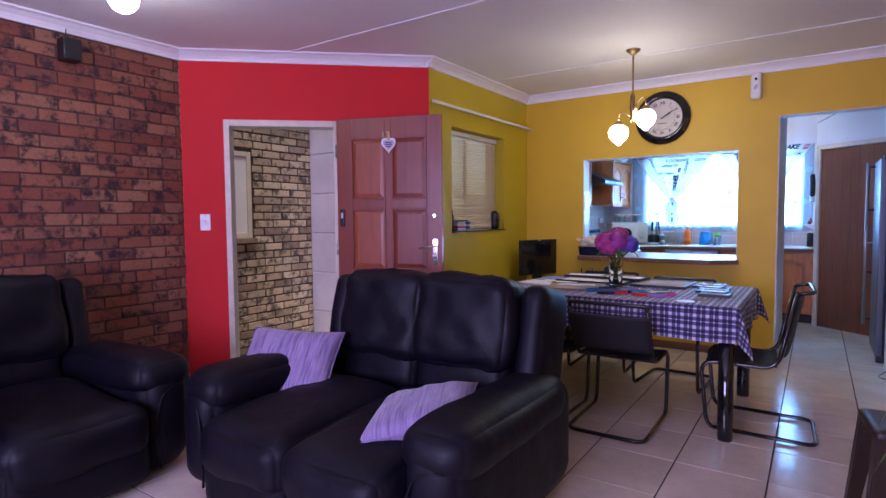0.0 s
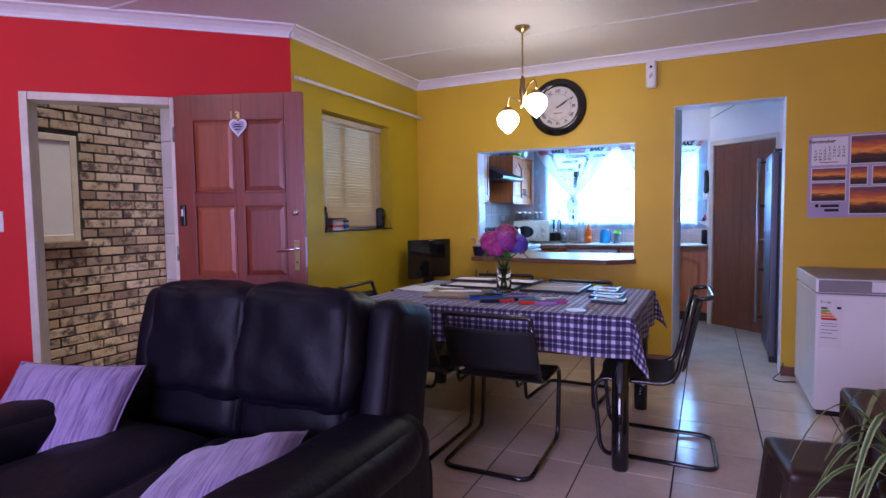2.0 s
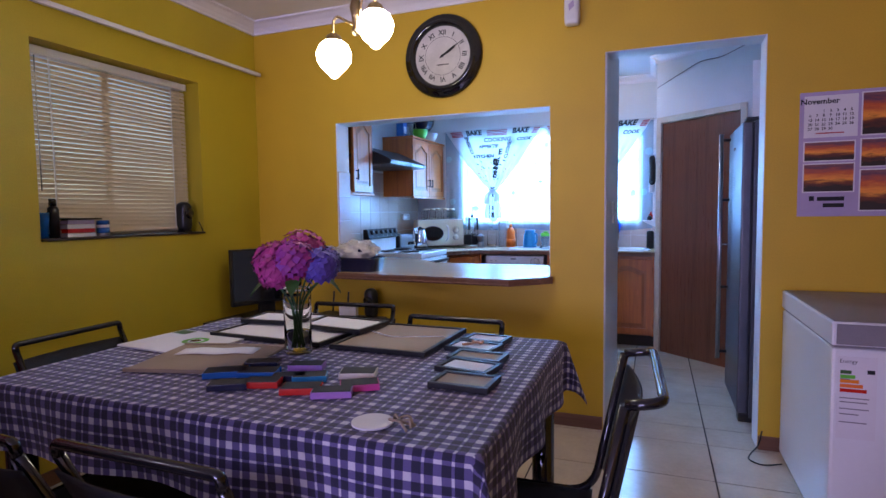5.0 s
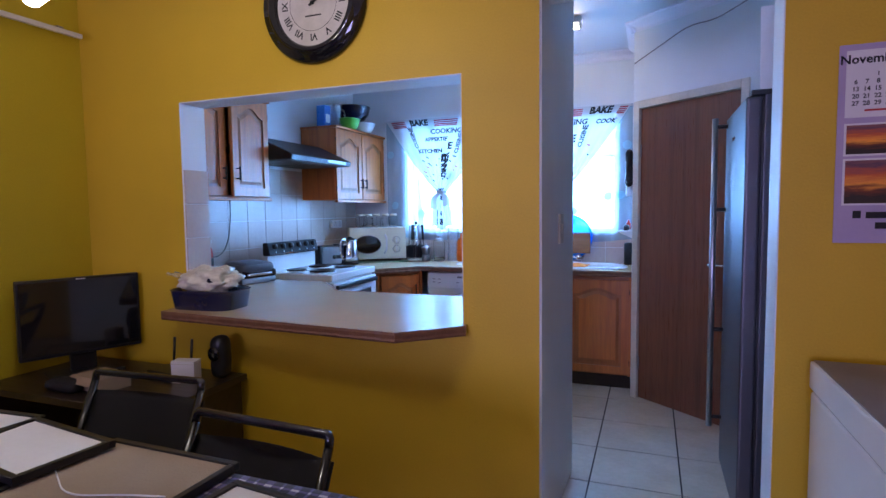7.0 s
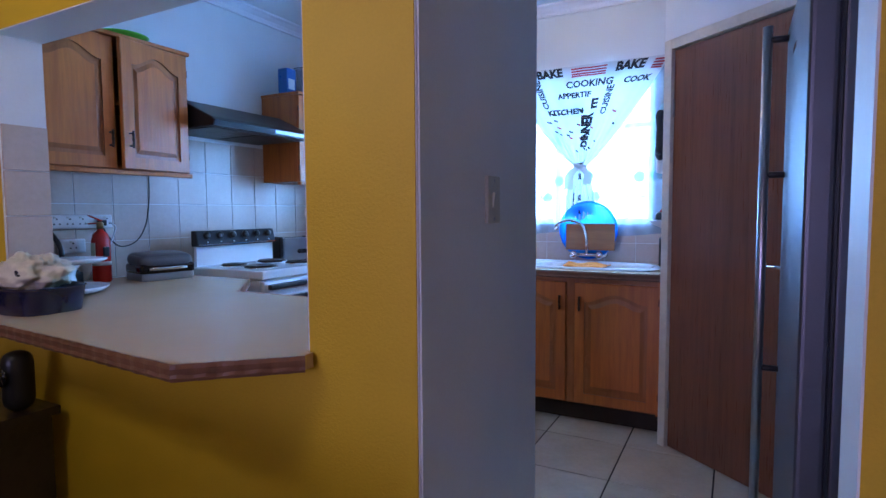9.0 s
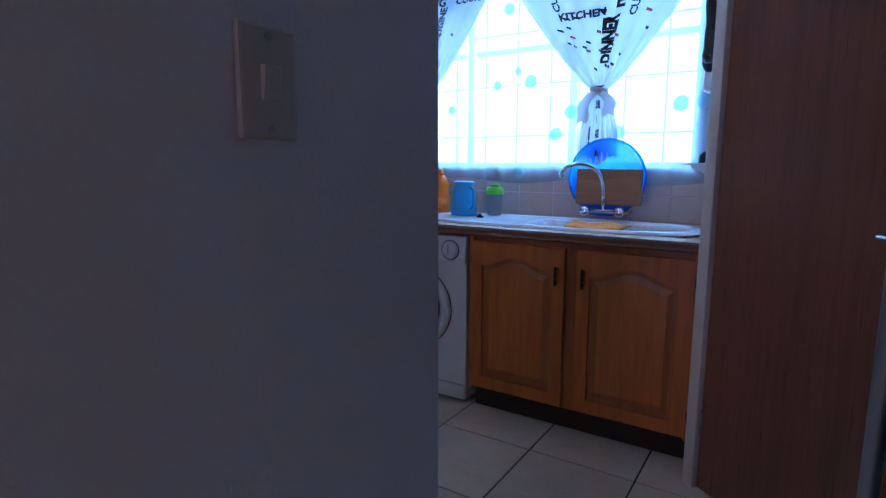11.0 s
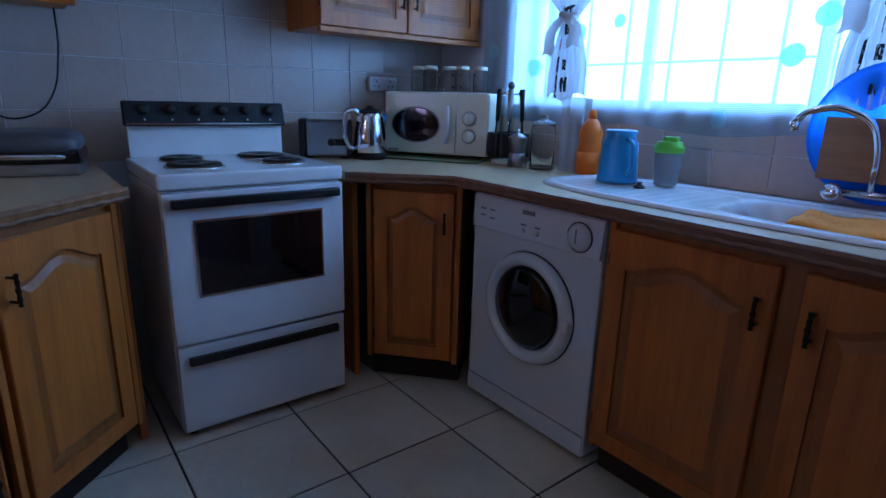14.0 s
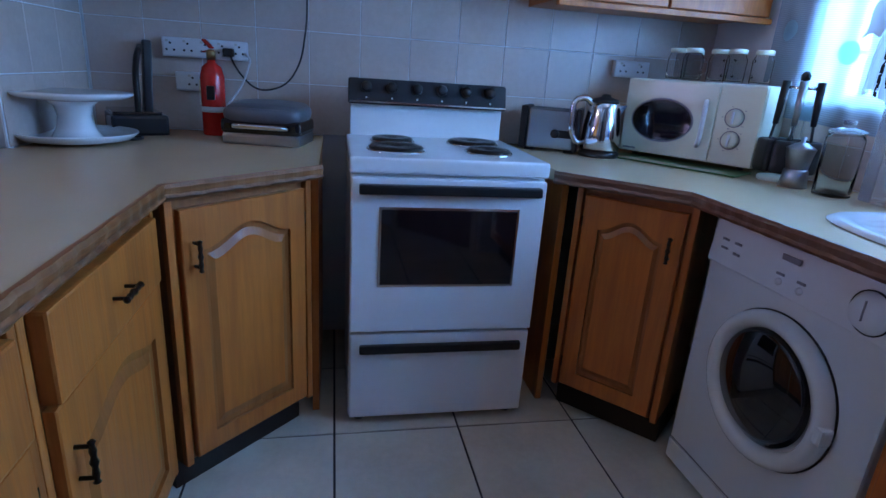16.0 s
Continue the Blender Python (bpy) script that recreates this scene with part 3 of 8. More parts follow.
wall_run("wall_clock_kitchen_face", (-1.33, WALL_Y + 0.082), (1, 0), (0, 1), 4.83, 0.078, [(PASS0 + 1.33, PASS1 + 1.33, PZ0, PZ1), (KD0 + 1.33, KD1 + 1.33, 0, KDZ)], WHITE, "white painted plaster wall, kitchen side")
# white lining of the hatch and of the doorway
bm = box(PASS0 - 0.0, PASS0 + 0.004, WALL_Y + 0.002, WALL_Y2, PZ0, PZ1)
box(PASS1 - 0.004, PASS1, WALL_Y + 0.002, WALL_Y2, PZ0, PZ1, bm=bm)
box(PASS0 + 0.004, PASS1 - 0.004, WALL_Y + 0.002, WALL_Y2, PZ1 - 0.004, PZ1, bm=bm)
structure("trim_hatch", bm, WHITE, "white painted lining of the serving hatch", "trim")
bm = box(KD1 - 0.004, KD1, WALL_Y + 0.002, WALL_Y2, 0, KDZ)
box(KD0, KD1 - 0.004, WALL_Y + 0.002, WALL_Y2, KDZ - 0.004, KDZ, bm=bm)
structure("trim_doorway", bm, WHITE, "white painted lining of the kitchen doorway", "trim")
structure("wall_stub", prism([(1.25, WALL_Y + 0.003), (1.378, WALL_Y + 0.003), (1.402, 6.932), (1.25, 6.932)], 0, CEILING, bevel=0.005), WHITE, "white painted wall end beside the kitchen doorway", "wall")

# walls out of view that close the living room, with an added window opening behind
wall_run("wall_east", (3.40, -1.6), (0, 1), (1, 0), 7.8, 0.2, [], YELLOW, "plain yellow painted wall")
wall_run("wall_south", (-2.86, -1.4), (1, 0), (0, -1), 6.3, 0.2, [(2.4, 4.6, 0.8, 2.2)], YELLOW, "plain yellow painted wall with an added window opening")

# walls of the kitchen
KX, KY = -1.0, 8.95
structure("wall_kitchen_west", box(KX - 0.2, KX, 6.362, KY + 0.2, 0, CEILING), WHITE, "white painted kitchen wall above cream tiles", "wall")
KW0, KW1, KWZ0, KWZ1 = -0.42, 1.50, 1.16, 2.16
wall_run("wall_kitchen_north", (KX, KY), (1, 0), (0, 1), 4.4, 0.22, [(KW0 - KX, KW1 - KX, KWZ0, KWZ1)], WHITE, "white painted kitchen wall with a wide window")
structure("wall_kitchen_return", box(1.655, 1.755, 8.262, KY - 0.001, 0, CEILING), WHITE, "short white painted wall beside the sink", "wall")
structure("wall_kitchen_east", box(3.0, 3.2, 6.362, 7.6, 0, CEILING), WHITE, "white painted kitchen wall behind the fridge", "wall")
PA, PB = Vector((1.645, 8.245)), Vector((2.40, 7.625))
U_P = (PB - PA).normalized()
N_P = Vector((-U_P.y, U_P.x))
PL = 1.75
wall_run("wall_pantry", PA, U_P, N_P, PL, 0.10, [(0.05, 0.80, 0, 2.06)], WHITE, "white painted slanting wall round the pantry door")

# coved cornice along the walls
def cornice(name, pts, side, size=CORN):
    b = None
    prof = [(0, 0), (size, 0), (size, -0.012), (size * 0.72, -0.02), (size * 0.35, -size * 0.55), (0.014, -size * 0.82), (0.014, -size), (0, -size)]
    pts = [Vector(p) for p in pts]
    for a, c in zip(pts, pts[1:]):
        d = (c - a).normalized()
        nrm = Vector((-d.y, d.x)) * side
        e = 0.03
        q = bmesh.new()
        r0 = [q.verts.new((*(a - d * e + nrm * o), CEILING + z)) for o, z in prof]
        r1 = [q.verts.new((*(c + d * e + nrm * o), CEILING + z)) for o, z in prof]
        k = len(prof)
        for i in range(k):
            q.faces.new((r0[i], r0[(i + 1) % k], r1[(i + 1) % k], r1[i]))
        q.faces.new(r0)
        q.faces.new(r1)
        bmesh.ops.recalc_face_normals(q, faces=q.faces[:])
        b = join(b, q)
    return structure(name, b, CORNICE, "white coved plaster cornice", "cornice")


cornice("trim_cornice_living", [(-2.535, -1.4), A_RED, B_RED, (-1.06, WALL_Y), (3.4, WALL_Y)], -1)
cornice("trim_cornice_kitchen", [(1.30, 6.36), (KX, 6.36), (KX, KY), (1.655, KY), (1.655, 8.25), PA + U_P * PL], -1, 0.07)

# skirting
def skirting(name, x0, x1, y0, y1):
    return structure(name, box(x0, x1, y0, y1, 0.0, 0.075, 0.004), SKIRT, "low brown wooden skirting board", "baseboard")


skirting("baseboard_clock", -1.08, KD0 - 0.004, WALL_Y - 0.015, WALL_Y)
skirting("baseboard_clock_right", KD1, 3.4, WALL_Y - 0.015, WALL_Y)
skirting("baseboard_window", -1.06, -1.045, 4.34, WALL_Y - 0.02)

# outside: ground, brick passage, panelled end wall, boundary wall
structure("ground", box(-300, 300, -300, 300, -0.5, -0.13), PAVING, "grey paved yard ground", "ground")
structure("wall_passage", box(-3.2, -2.915, 3.02, 5.4, -0.13, 2.9), MORTAR_OUT, "pale face brick outer wall with a small window", "wall")
WALL_PASS = bpy.data.objects["wall_passage"]
# slab added out of view to keep the sun off the kitchen window
structure("sun_block_slab", box(-1.3, 3.4, 9.18, 9.95, 2.70, 2.80), CEIL, "added unseen slab that keeps sun off the kitchen window", "eave")
structure("wall_boundary", box(-6, 9, 13.0, 13.25, -0.13, 1.9), PLASTER, "pale plastered boundary wall of the yard", "wall")

# ---- front door and its frame ----
def red_m(s, o, z=0.0, turn=0.0):
    """A pose on the red wall: s along it, o outward from its face."""
    p = A_RED + U_RED * s + N_RED * o
    return pose(p.x, p.y, z, 0, 0, math.degrees(math.atan2(U_RED.y, U_RED.x)) + turn)


def front_door():
    jamb = tagged(link("door_1", bmesh.new(), TRIM, None, m=red_m(0, 0)), "cream painted steel door frame in the red wall", "door frame", "", "structure")
    for s0, s1, z0, z1 in ((DOOR0 - 0.034, DOOR0 + 0.012, 0, DOOR_TOP + 0.04), (DOOR1 - 0.012, DOOR1 + 0.034, 0, DOOR_TOP + 0.04)):
        part("jamb", box(s0, s1, -0.02, 0.132, z0, z1, 0.006), TRIM, jamb)
        e = 0.025 if s0 < DOOR0 else -0.025
        part("rebate", box(min(s0, s0 + e) + 0.03, max(s1, s1 + e) - 0.03, 0.03, 0.09, z0, DOOR_TOP, 0.004), TRIM, jamb)
    part("head", box(DOOR0 + 0.013, DOOR1 - 0.013, -0.02, 0.132, DOOR_TOP - 0.012, DOOR_TOP + 0.04, 0.006), TRIM, jamb)
    part("strike_plate", box(DOOR0 + 0.012, DOOR0 + 0.016, 0.0, 0.03, 0.98, 1.16, 0.001), STEEL, jamb, "worn steel strike plate")
    part("threshold", box(DOOR0 + 0.013, DOOR1 - 0.013, 0.0, 0.119, 0.0, 0.012, 0.003), MORTAR_OUT, jamb)
    # leaf, swung right back against the wall
    W, H, T = 0.885, 2.105, 0.042
    hinge = Vector((-1.606, 3.765))
    tip = Vector((-0.772, 4.070))
    d = (tip - hinge).normalized()
    leaf = thing("front_door", pose(hinge.x, hinge.y, 0.012, 0, 0, math.degrees(math.atan2(d.y, d.x))), "open reddish brown six-panel wooden front door with brass lever", "door")
    st, mul = 0.122, 0.052
    rows = [(0.20, 0.80), (0.885, 1.375), (1.45, 1.945)]
    for x0, x1 in ((0, st), (W / 2 - mul / 2, W / 2 + mul / 2), (W - st, W)):
        part("stile", box(x0, x1, 0, T, 0, H, 0.003), DOOR_RED, leaf)
    zs = [0.0] + [z for r in rows for z in r] + [H]
    for z0, z1 in zip(zs[0::2], zs[1::2]):
        for x0, x1 in ((st, W / 2 - mul / 2), (W / 2 + mul / 2, W - st)):
            part("rail", box(x0 + 0.0005, x1 - 0.0005, 0.001, T - 0.001, z0, z1, 0.002), DOOR_RED, leaf)
    for z0, z1 in rows:
        for k, (x0, x1) in enumerate(((st, W / 2 - mul / 2), (W / 2 + mul / 2, W - st))):
            b = bmesh.new()
            e = 0.045
            for sgn, f in ((1, 0.006), (-1, T - 0.006)):
                out = [b.verts.new((x, f + 0.010 * sgn, z)) for x, z in ((x0, z0), (x1, z0), (x1, z1), (x0, z1))]
                inn = [b.verts.new((x, f, z)) for x, z in ((x0 + e, z0 + e), (x1 - e, z0 + e), (x1 - e, z1 - e), (x0 + e, z1 - e))]
                for i in range(4):
                    j = (i + 1) % 4
                    b.faces.new((out[i], out[j], inn[j], inn[i]))
                b.faces.new(inn)
            bmesh.ops.recalc_face_normals(b, faces=b.faces[:])
            part("panel", b, DOOR_ORANGE if k == 0 else DOOR_RED, leaf, "orange-brown sunken panel" if k == 0 else "red-brown sunken panel")
            m = None
            for xx0, xx1, zz0, zz1 in ((x0, x1, z0, z0 + 0.014), (x0, x1, z1 - 0.014, z1), (x0, x0 + 0.014, z0, z1), (x1 - 0.014, x1, z0, z1)):
                m = box(xx0, xx1, -0.004, 0.004, zz0, zz1, 0.003, bm=m)
            part("moulding", m, DOOR_RED, leaf)
    plate = part("lock_plate", box(W - 0.075, W - 0.035, -0.006, 0, 0.93, 1.13, 0.002), CHROME, leaf, "brass-coloured lock plate")
    part("lever", tube(rounded([(W - 0.055, -0.004, 1.075), (W - 0.055, -0.05, 1.075), (W - 0.10, -0.052, 1.07), (W - 0.175, -0.05, 1.06)], 0.02), 0.008), CHROME, plate)
    part("keyhole", lathe([(0.006, 0), (0.006, 0.002)], 10, m=pose(W - 0.055, -0.0065, 0.985, 90)), BLACK, plate)
    part("upper_lock", lathe([(0.024, 0), (0.022, 0.01), (0.012, 0.014)], 20, m=pose(W - 0.06, 0, 1.315, 90)), CHROME, leaf, "round steel deadlock")
    part("edge_lock", box(W, W + 0.003, 0.008, T - 0.008, 0.95, 1.15), STEEL, leaf)
    for z in (0.25, 1.05, 1.85):
        part("hinge", tube([(-0.004, 0.0, z - 0.05), (-0.004, 0.0, z + 0.05)], 0.008), STEEL, leaf)
    bell = part("chime_box", box(0.03, 0.065, -0.022, 0, 1.235, 1.375, 0.006), BLACK, leaf, "small black door chime")
    part("button", box(0.04, 0.055, -0.024, -0.021, 1.30, 1.345, 0.002), PLASTIC_WHITE, bell)
    part("house_number", moved(words("13", 0.085, bold=0.002), pose(0.425, -0.004, 1.955, 90)), BRASS, leaf, "brass house number 13")
    # heart hung on the door
    def heart(r, y):
        return [(0.455 + r * 0.0625 * 16 * math.sin(t) ** 3 * 0.9, 1.885 + r * 0.0625 * (13 * math.cos(t) - 5 * math.cos(2 * t) - 2 * math.cos(3 * t) - math.cos(4 * t))) for t in [2 * math.pi * i / 36 for i in range(36)]]
    ho = thing("heart_ornament", leaf.matrix_basis @ pose(0, 0, 0), "small white wooden heart with dark lettering hung on the door", "ornament")
    part("outer_heart", prism(heart(0.068, 0), -0.016, -0.006, axis="y"), PLASTIC_WHITE, ho)
    part("inner_heart", prism(heart(0.05, 0), -0.019, -0.0155, axis="y"), LILAC, ho, "grey-lilac inner heart")
    for z, w in ((1.90, 0.05), (1.885, 0.06), (1.868, 0.04)):
        part("lettering", box(0.455 - w / 2, 0.455 + w / 2, -0.0205, -0.0188, z - 0.004, z + 0.004), INK, ho)


front_door()


def light_switch(name, m, mate, label):
    s = thing(name, m, label, "light switch")
    part("plate", box(-0.04, 0.04, -0.011, 0, -0.065, 0.065, 0.004), mate, s)
    part("rocker", moved(box(-0.012, 0.012, -0.006, 0.004, -0.02, 0.02, 0.002), pose(0, -0.011, 0, 8)), mate, s)
    for z in (-0.052, 0.052):
        part("screw", lathe([(0.005, 0), (0.005, 0.0015)], 10, m=pose(0, -0.0105, z, 90)), STEEL, s)
    return s


light_switch("light_switch", red_m(0.165, 0, 1.29), PLASTIC_WHITE, "white plastic light switch on the red wall")
light_switch("light_switch", pose(1.3905, 6.570, 1.276, 0, 0, 90 - 1.85) @ pose(0, 0, 0, 0, 0, 0), PLASTIC_IVORY, "ivory light switch plate on the wall end")

# window in the passage wall, and the panelled end wall
w = tagged(link("window_3", bmesh.new(), TRIM, None, m=pose(0, 0, 0)), "small white framed window with a brick sill in the passage", "window", "", "structure")
for y0, y1, z0, z1 in ((3.38, 3.43, 1.13, 1.96), (3.85, 3.90, 1.13, 1.96), (3.43, 3.85, 1.91, 1.96), (3.43, 3.85, 1.13, 1.18)):
    part("window_frame", box(-2.95, -2.90, y0, y1, z0, z1, 0.004), TRIM, w)
part("pane", box(-2.914, -2.908, 3.43, 3.85, 1.18, 1.91), PAPER, w, "pale obscured pane")
part("window_sill", box(-2.96, -2.87, 3.34, 3.94, 1.08, 1.128, 0.004), BRICK_OUT, w)
pe = structure("wall_passage_end", box(-2.9, -2.0, 4.66, 4.8, -0.13, 2.9), PLASTER, "pale lilac panelled wall at the end of the passage", "wall")
for k in range(7):
    part("panel", box(-2.88, -2.02, 4.645, 4.66, -0.1 + 0.42 * k, 0.31 + 0.42 * k, 0.006, 1), PLASTER, pe)


# ---- side window with its venetian blind ----
def side_window():
    w = tagged(link("window_1", bmesh.new(), TRIM, None, m=pose(0, 0, 0)), "small steel framed window behind a cream blind", "window", "", "structure")
    x = -1.25
    for y0, y1, z0, z1 in ((WIN0, WIN0 + 0.035, WZ0, WZ1), (WIN1 - 0.035, WIN1, WZ0, WZ1), (WIN0 + 0.035, WIN1 - 0.035, WZ1 - 0.035, WZ1), (WIN0 + 0.035, WIN1 - 0.035, WZ0, WZ0 + 0.035), (5.14, 5.165, WZ0 + 0.035, WZ1 - 0.035)):
        part("window_frame", box(x, x + 0.03, y0, y1, z0, z1, 0.003), TRIM, w)
    for y0, y1 in ((WIN0 + 0.035, 5.14), (5.165, WIN1 - 0.035)):
        o = part("pane", box(x + 0.012, x + 0.016, y0, y1, WZ0 + 0.035, WZ1 - 0.035), PANE, w)
        o.visible_shadow = False
    part("window_sill", box(-1.22, -1.045, WIN0 + 0.002, WIN1 - 0.002, WZ0, WZ0 + 0.012, 0.004), DARKWOOD, w)
    bl = thing("venetian_blind", pose(-1.16, 0, 0), "closed cream venetian blind in the small window", "blind")
    y0, y1 = WIN0 + 0.02, WIN1 - 0.02
    part("head_rail", box(-0.02, 0.02, y0, y1, 2.075, 2.115, 0.003), PLASTIC_WHITE, bl, "white metal head rail")
    z = 2.055
    rnd = random.Random(5)
    while z > 1.23:
        def f(u, v, z=z, tilt=rnd.uniform(-1.5, 1.5)):
            a = (v - 0.5) * 0.025
            c = math.radians(64 + tilt)
            bow = 0.002 * (1 - (2 * v - 1) ** 2)
            return (a * math.cos(c) + bow * math.sin(c), y0 + 0.004 + (y1 - y0 - 0.008) * u, z - a * math.sin(c) + bow * math.cos(c) + 0.0015 * math.sin(u * 5 + z * 30))
        part("slat", surface(f, 8, 4), BLIND, bl, smooth=True)
        z -= 0.0235
    part("bottom_rail", box(-0.012, 0.012, y0, y1, 1.205, 1.225, 0.003), BLIND, bl)
    for y in (y0 + 0.12, y1 - 0.12):
        part("ladder_cord", box(0.0145, 0.0155, y - 0.004, y + 0.004, 1.215, 2.075), PLASTIC_WHITE, bl)
    part("wand", tube([(0.018, y0 + 0.05, 2.07), (0.02, y0 + 0.05, 1.42)], 0.003, 6), CLEAR_PLASTIC, bl)
    # things on the sill
    sz = WZ0 + 0.012
    c = thing("blue_cup", pose(-1.125, 4.70, sz), "tall blue plastic cup on the window sill", "cup")
    part("body", lathe([(0.026, 0), (0.032, 0.12), (0.0325, 0.125), (0.030, 0.12), (0.024, 0.006), (0, 0.006)], 20), BLUE, c)
    c = thing("spray_can", pose(-1.155, 4.775, sz), "black spray can on the window sill", "can")
    part("body", lathe([(0.026, 0), (0.027, 0.14), (0.02, 0.155), (0.012, 0.158)], 20), BLACK, c)
    part("cap", lathe([(0.018, 0.158), (0.018, 0.19), (0.012, 0.195)], 16), BLACK_GLOSS, c)
    c = thing("book_stack", pose(-1.15, 4.88, sz), "small stack of books with a phone on top", "books")
    for k, (mm, ww) in enumerate(((PLASTIC_WHITE, 0.15), (REDP, 0.145), (PLASTIC_WHITE, 0.15), (LILAC, 0.14))):
        part("book", box(-0.05, 0.05, -ww / 2, ww / 2, 0.022 * k, 0.022 * k + 0.020, 0.002), mm, c)
    c = thing("mobile_phone", pose(-1.15, 4.90, sz + 0.088, 0, 0, 4), "black mobile phone lying on the books", "phone")
    part("body", box(-0.06, 0.06, -0.09, 0.09, 0, 0.009, 0.003), BLACK_GLOSS, c)
    c = thing("pill_tub", pose(-1.13, 5.02, sz), "small white tub with a blue label", "tub")
    part("body", lathe([(0.03, 0), (0.03, 0.06)], 20), PLASTIC_WHITE, c)
    part("label", lathe([(0.0308, 0.015), (0.0308, 0.045)], 20), BLUE, c, "blue paper label")
    part("lid", lathe([(0.031, 0.06), (0.031, 0.08), (0.028, 0.083)], 20), BLUE, c)
    sp = thing("desk_speaker", pose(-1.135, 5.575, sz), "small black oval speaker on the window sill", "speaker")
    part("body", soft(0.09, 0.085, 0.19, 0.04, 10, m=pose(0, 0, 0.095)), BLACK, sp)
    part("grille", lathe([(0.03, 0), (0.032, 0.004), (0.012, 0.006), (0, 0.004)], 20, m=pose(0.044, 0, 0.115, 0, 90)), BLACK_GLOSS, sp)
    part("foot", box(-0.03, 0.03, -0.03, 0.03, 0, 0.01, 0.003), BLACK, sp)
    cb = thing("speaker_cable", pose(0, 0, 0), "thin black cable hanging down from the sill", "cable")
    part("cord", tube(rounded([(-1.06, 5.62, 1.25), (-1.075, 5.68, 1.16), (-1.08, 5.80, 0.95), (-1.075, 5.86, 0.75), (-1.07, 5.9, 0.6)], 0.1), 0.003, 6), BLACK, cb)
    # curtain rail
    r = thing("curtain_rail", pose(0, 0, 0), "bare white double curtain rail fixed above the window", "curtain rail")
    for o, z in ((0.045, 2.285), (0.085, 2.272)):
        part("track", box(-1.06 + o - 0.009, -1.06 + o + 0.009, 4.30, 6.15, z - 0.012, z + 0.012, 0.003), PLASTIC_WHITE, r)
    for y in (4.42, 5.2, 6.05):
        part("bracket", box(-1.06, -1.005, y, y + 0.03, 2.297, 2.306, 0.002), STEEL, r)


side_window()


# ---- wall clock, sensor, calendar ----
def wall_clock():
    c = thing("wall_clock", pose(0.395, WALL_Y, 2.262, 90), "large round black-rimmed wall clock with roman numerals", "clock")
    part("rim", lathe([(0.255, 0.0), (0.258, 0.012), (0.245, 0.035), (0.225, 0.03), (0.215, 0.045), (0.195, 0.05), (0.182, 0.03), (0.182, 0.0)], 64), BLACK_GLOSS, c, smooth=True)
    part("face", lathe([(0.183, 0.004), (0.183, 0.018)], 64), CLOCK_FACE, c, "aged off-white dial")
    for k, t in enumerate(("XII", "I", "II", "III", "IIII", "V", "VI", "VII", "VIII", "IX", "X", "XI")):
        a = -2 * math.pi * k / 12
        part("numeral", moved(words(t, 0.042, bold=0.001), pose(0, 0, 0.0185) @ pose(0, 0, 0, 0, 0, math.degrees(a)) @ pose(0, 0.142, 0)), INK, c)
    part("minute_track", lathe([(0.116, 0.0184), (0.118, 0.0186)], 64, closed=True), INK, c)
    for name, ln, a, z in (("hour_pointer", 0.095, -62, 0.022), ("minute_pointer", 0.135, -58, 0.025)):
        part(name, moved(prism([(-0.004, -0.02), (0.004, -0.02), (0.006, ln * 0.6), (0, ln), (-0.006, ln * 0.6)], z, z + 0.0015), pose(0, 0, 0, 0, 0, a)), INK, c)
    part("hub", lathe([(0.008, 0.02), (0.008, 0.029)], 12), INK, c)
    part("maker_line", box(-0.04, 0.04, -0.056, -0.05, 0.0183, 0.0189), INK, c)


wall_clock()
s = thing("air_freshener", pose(1.19, WALL_Y, 2.455), "white plastic wall air freshener under the cornice", "dispenser")
part("body", soft(0.085, 0.07, 0.235, 0.022, 8, m=pose(0, -0.034, 0)), PLASTIC_WHITE, s)
part("nozzle", lathe([(0.012, 0), (0.012, 0.004)], 14, m=pose(0, -0.068, 0.055, 90)), BLACK, s)
part("badge", prism([(-0.012, -0.045), (0.016, -0.02), (0.012, 0.012), (-0.016, -0.01)], -0.0715, -0.069, axis="y"), LILAC, s, "grey leaf-shaped badge")


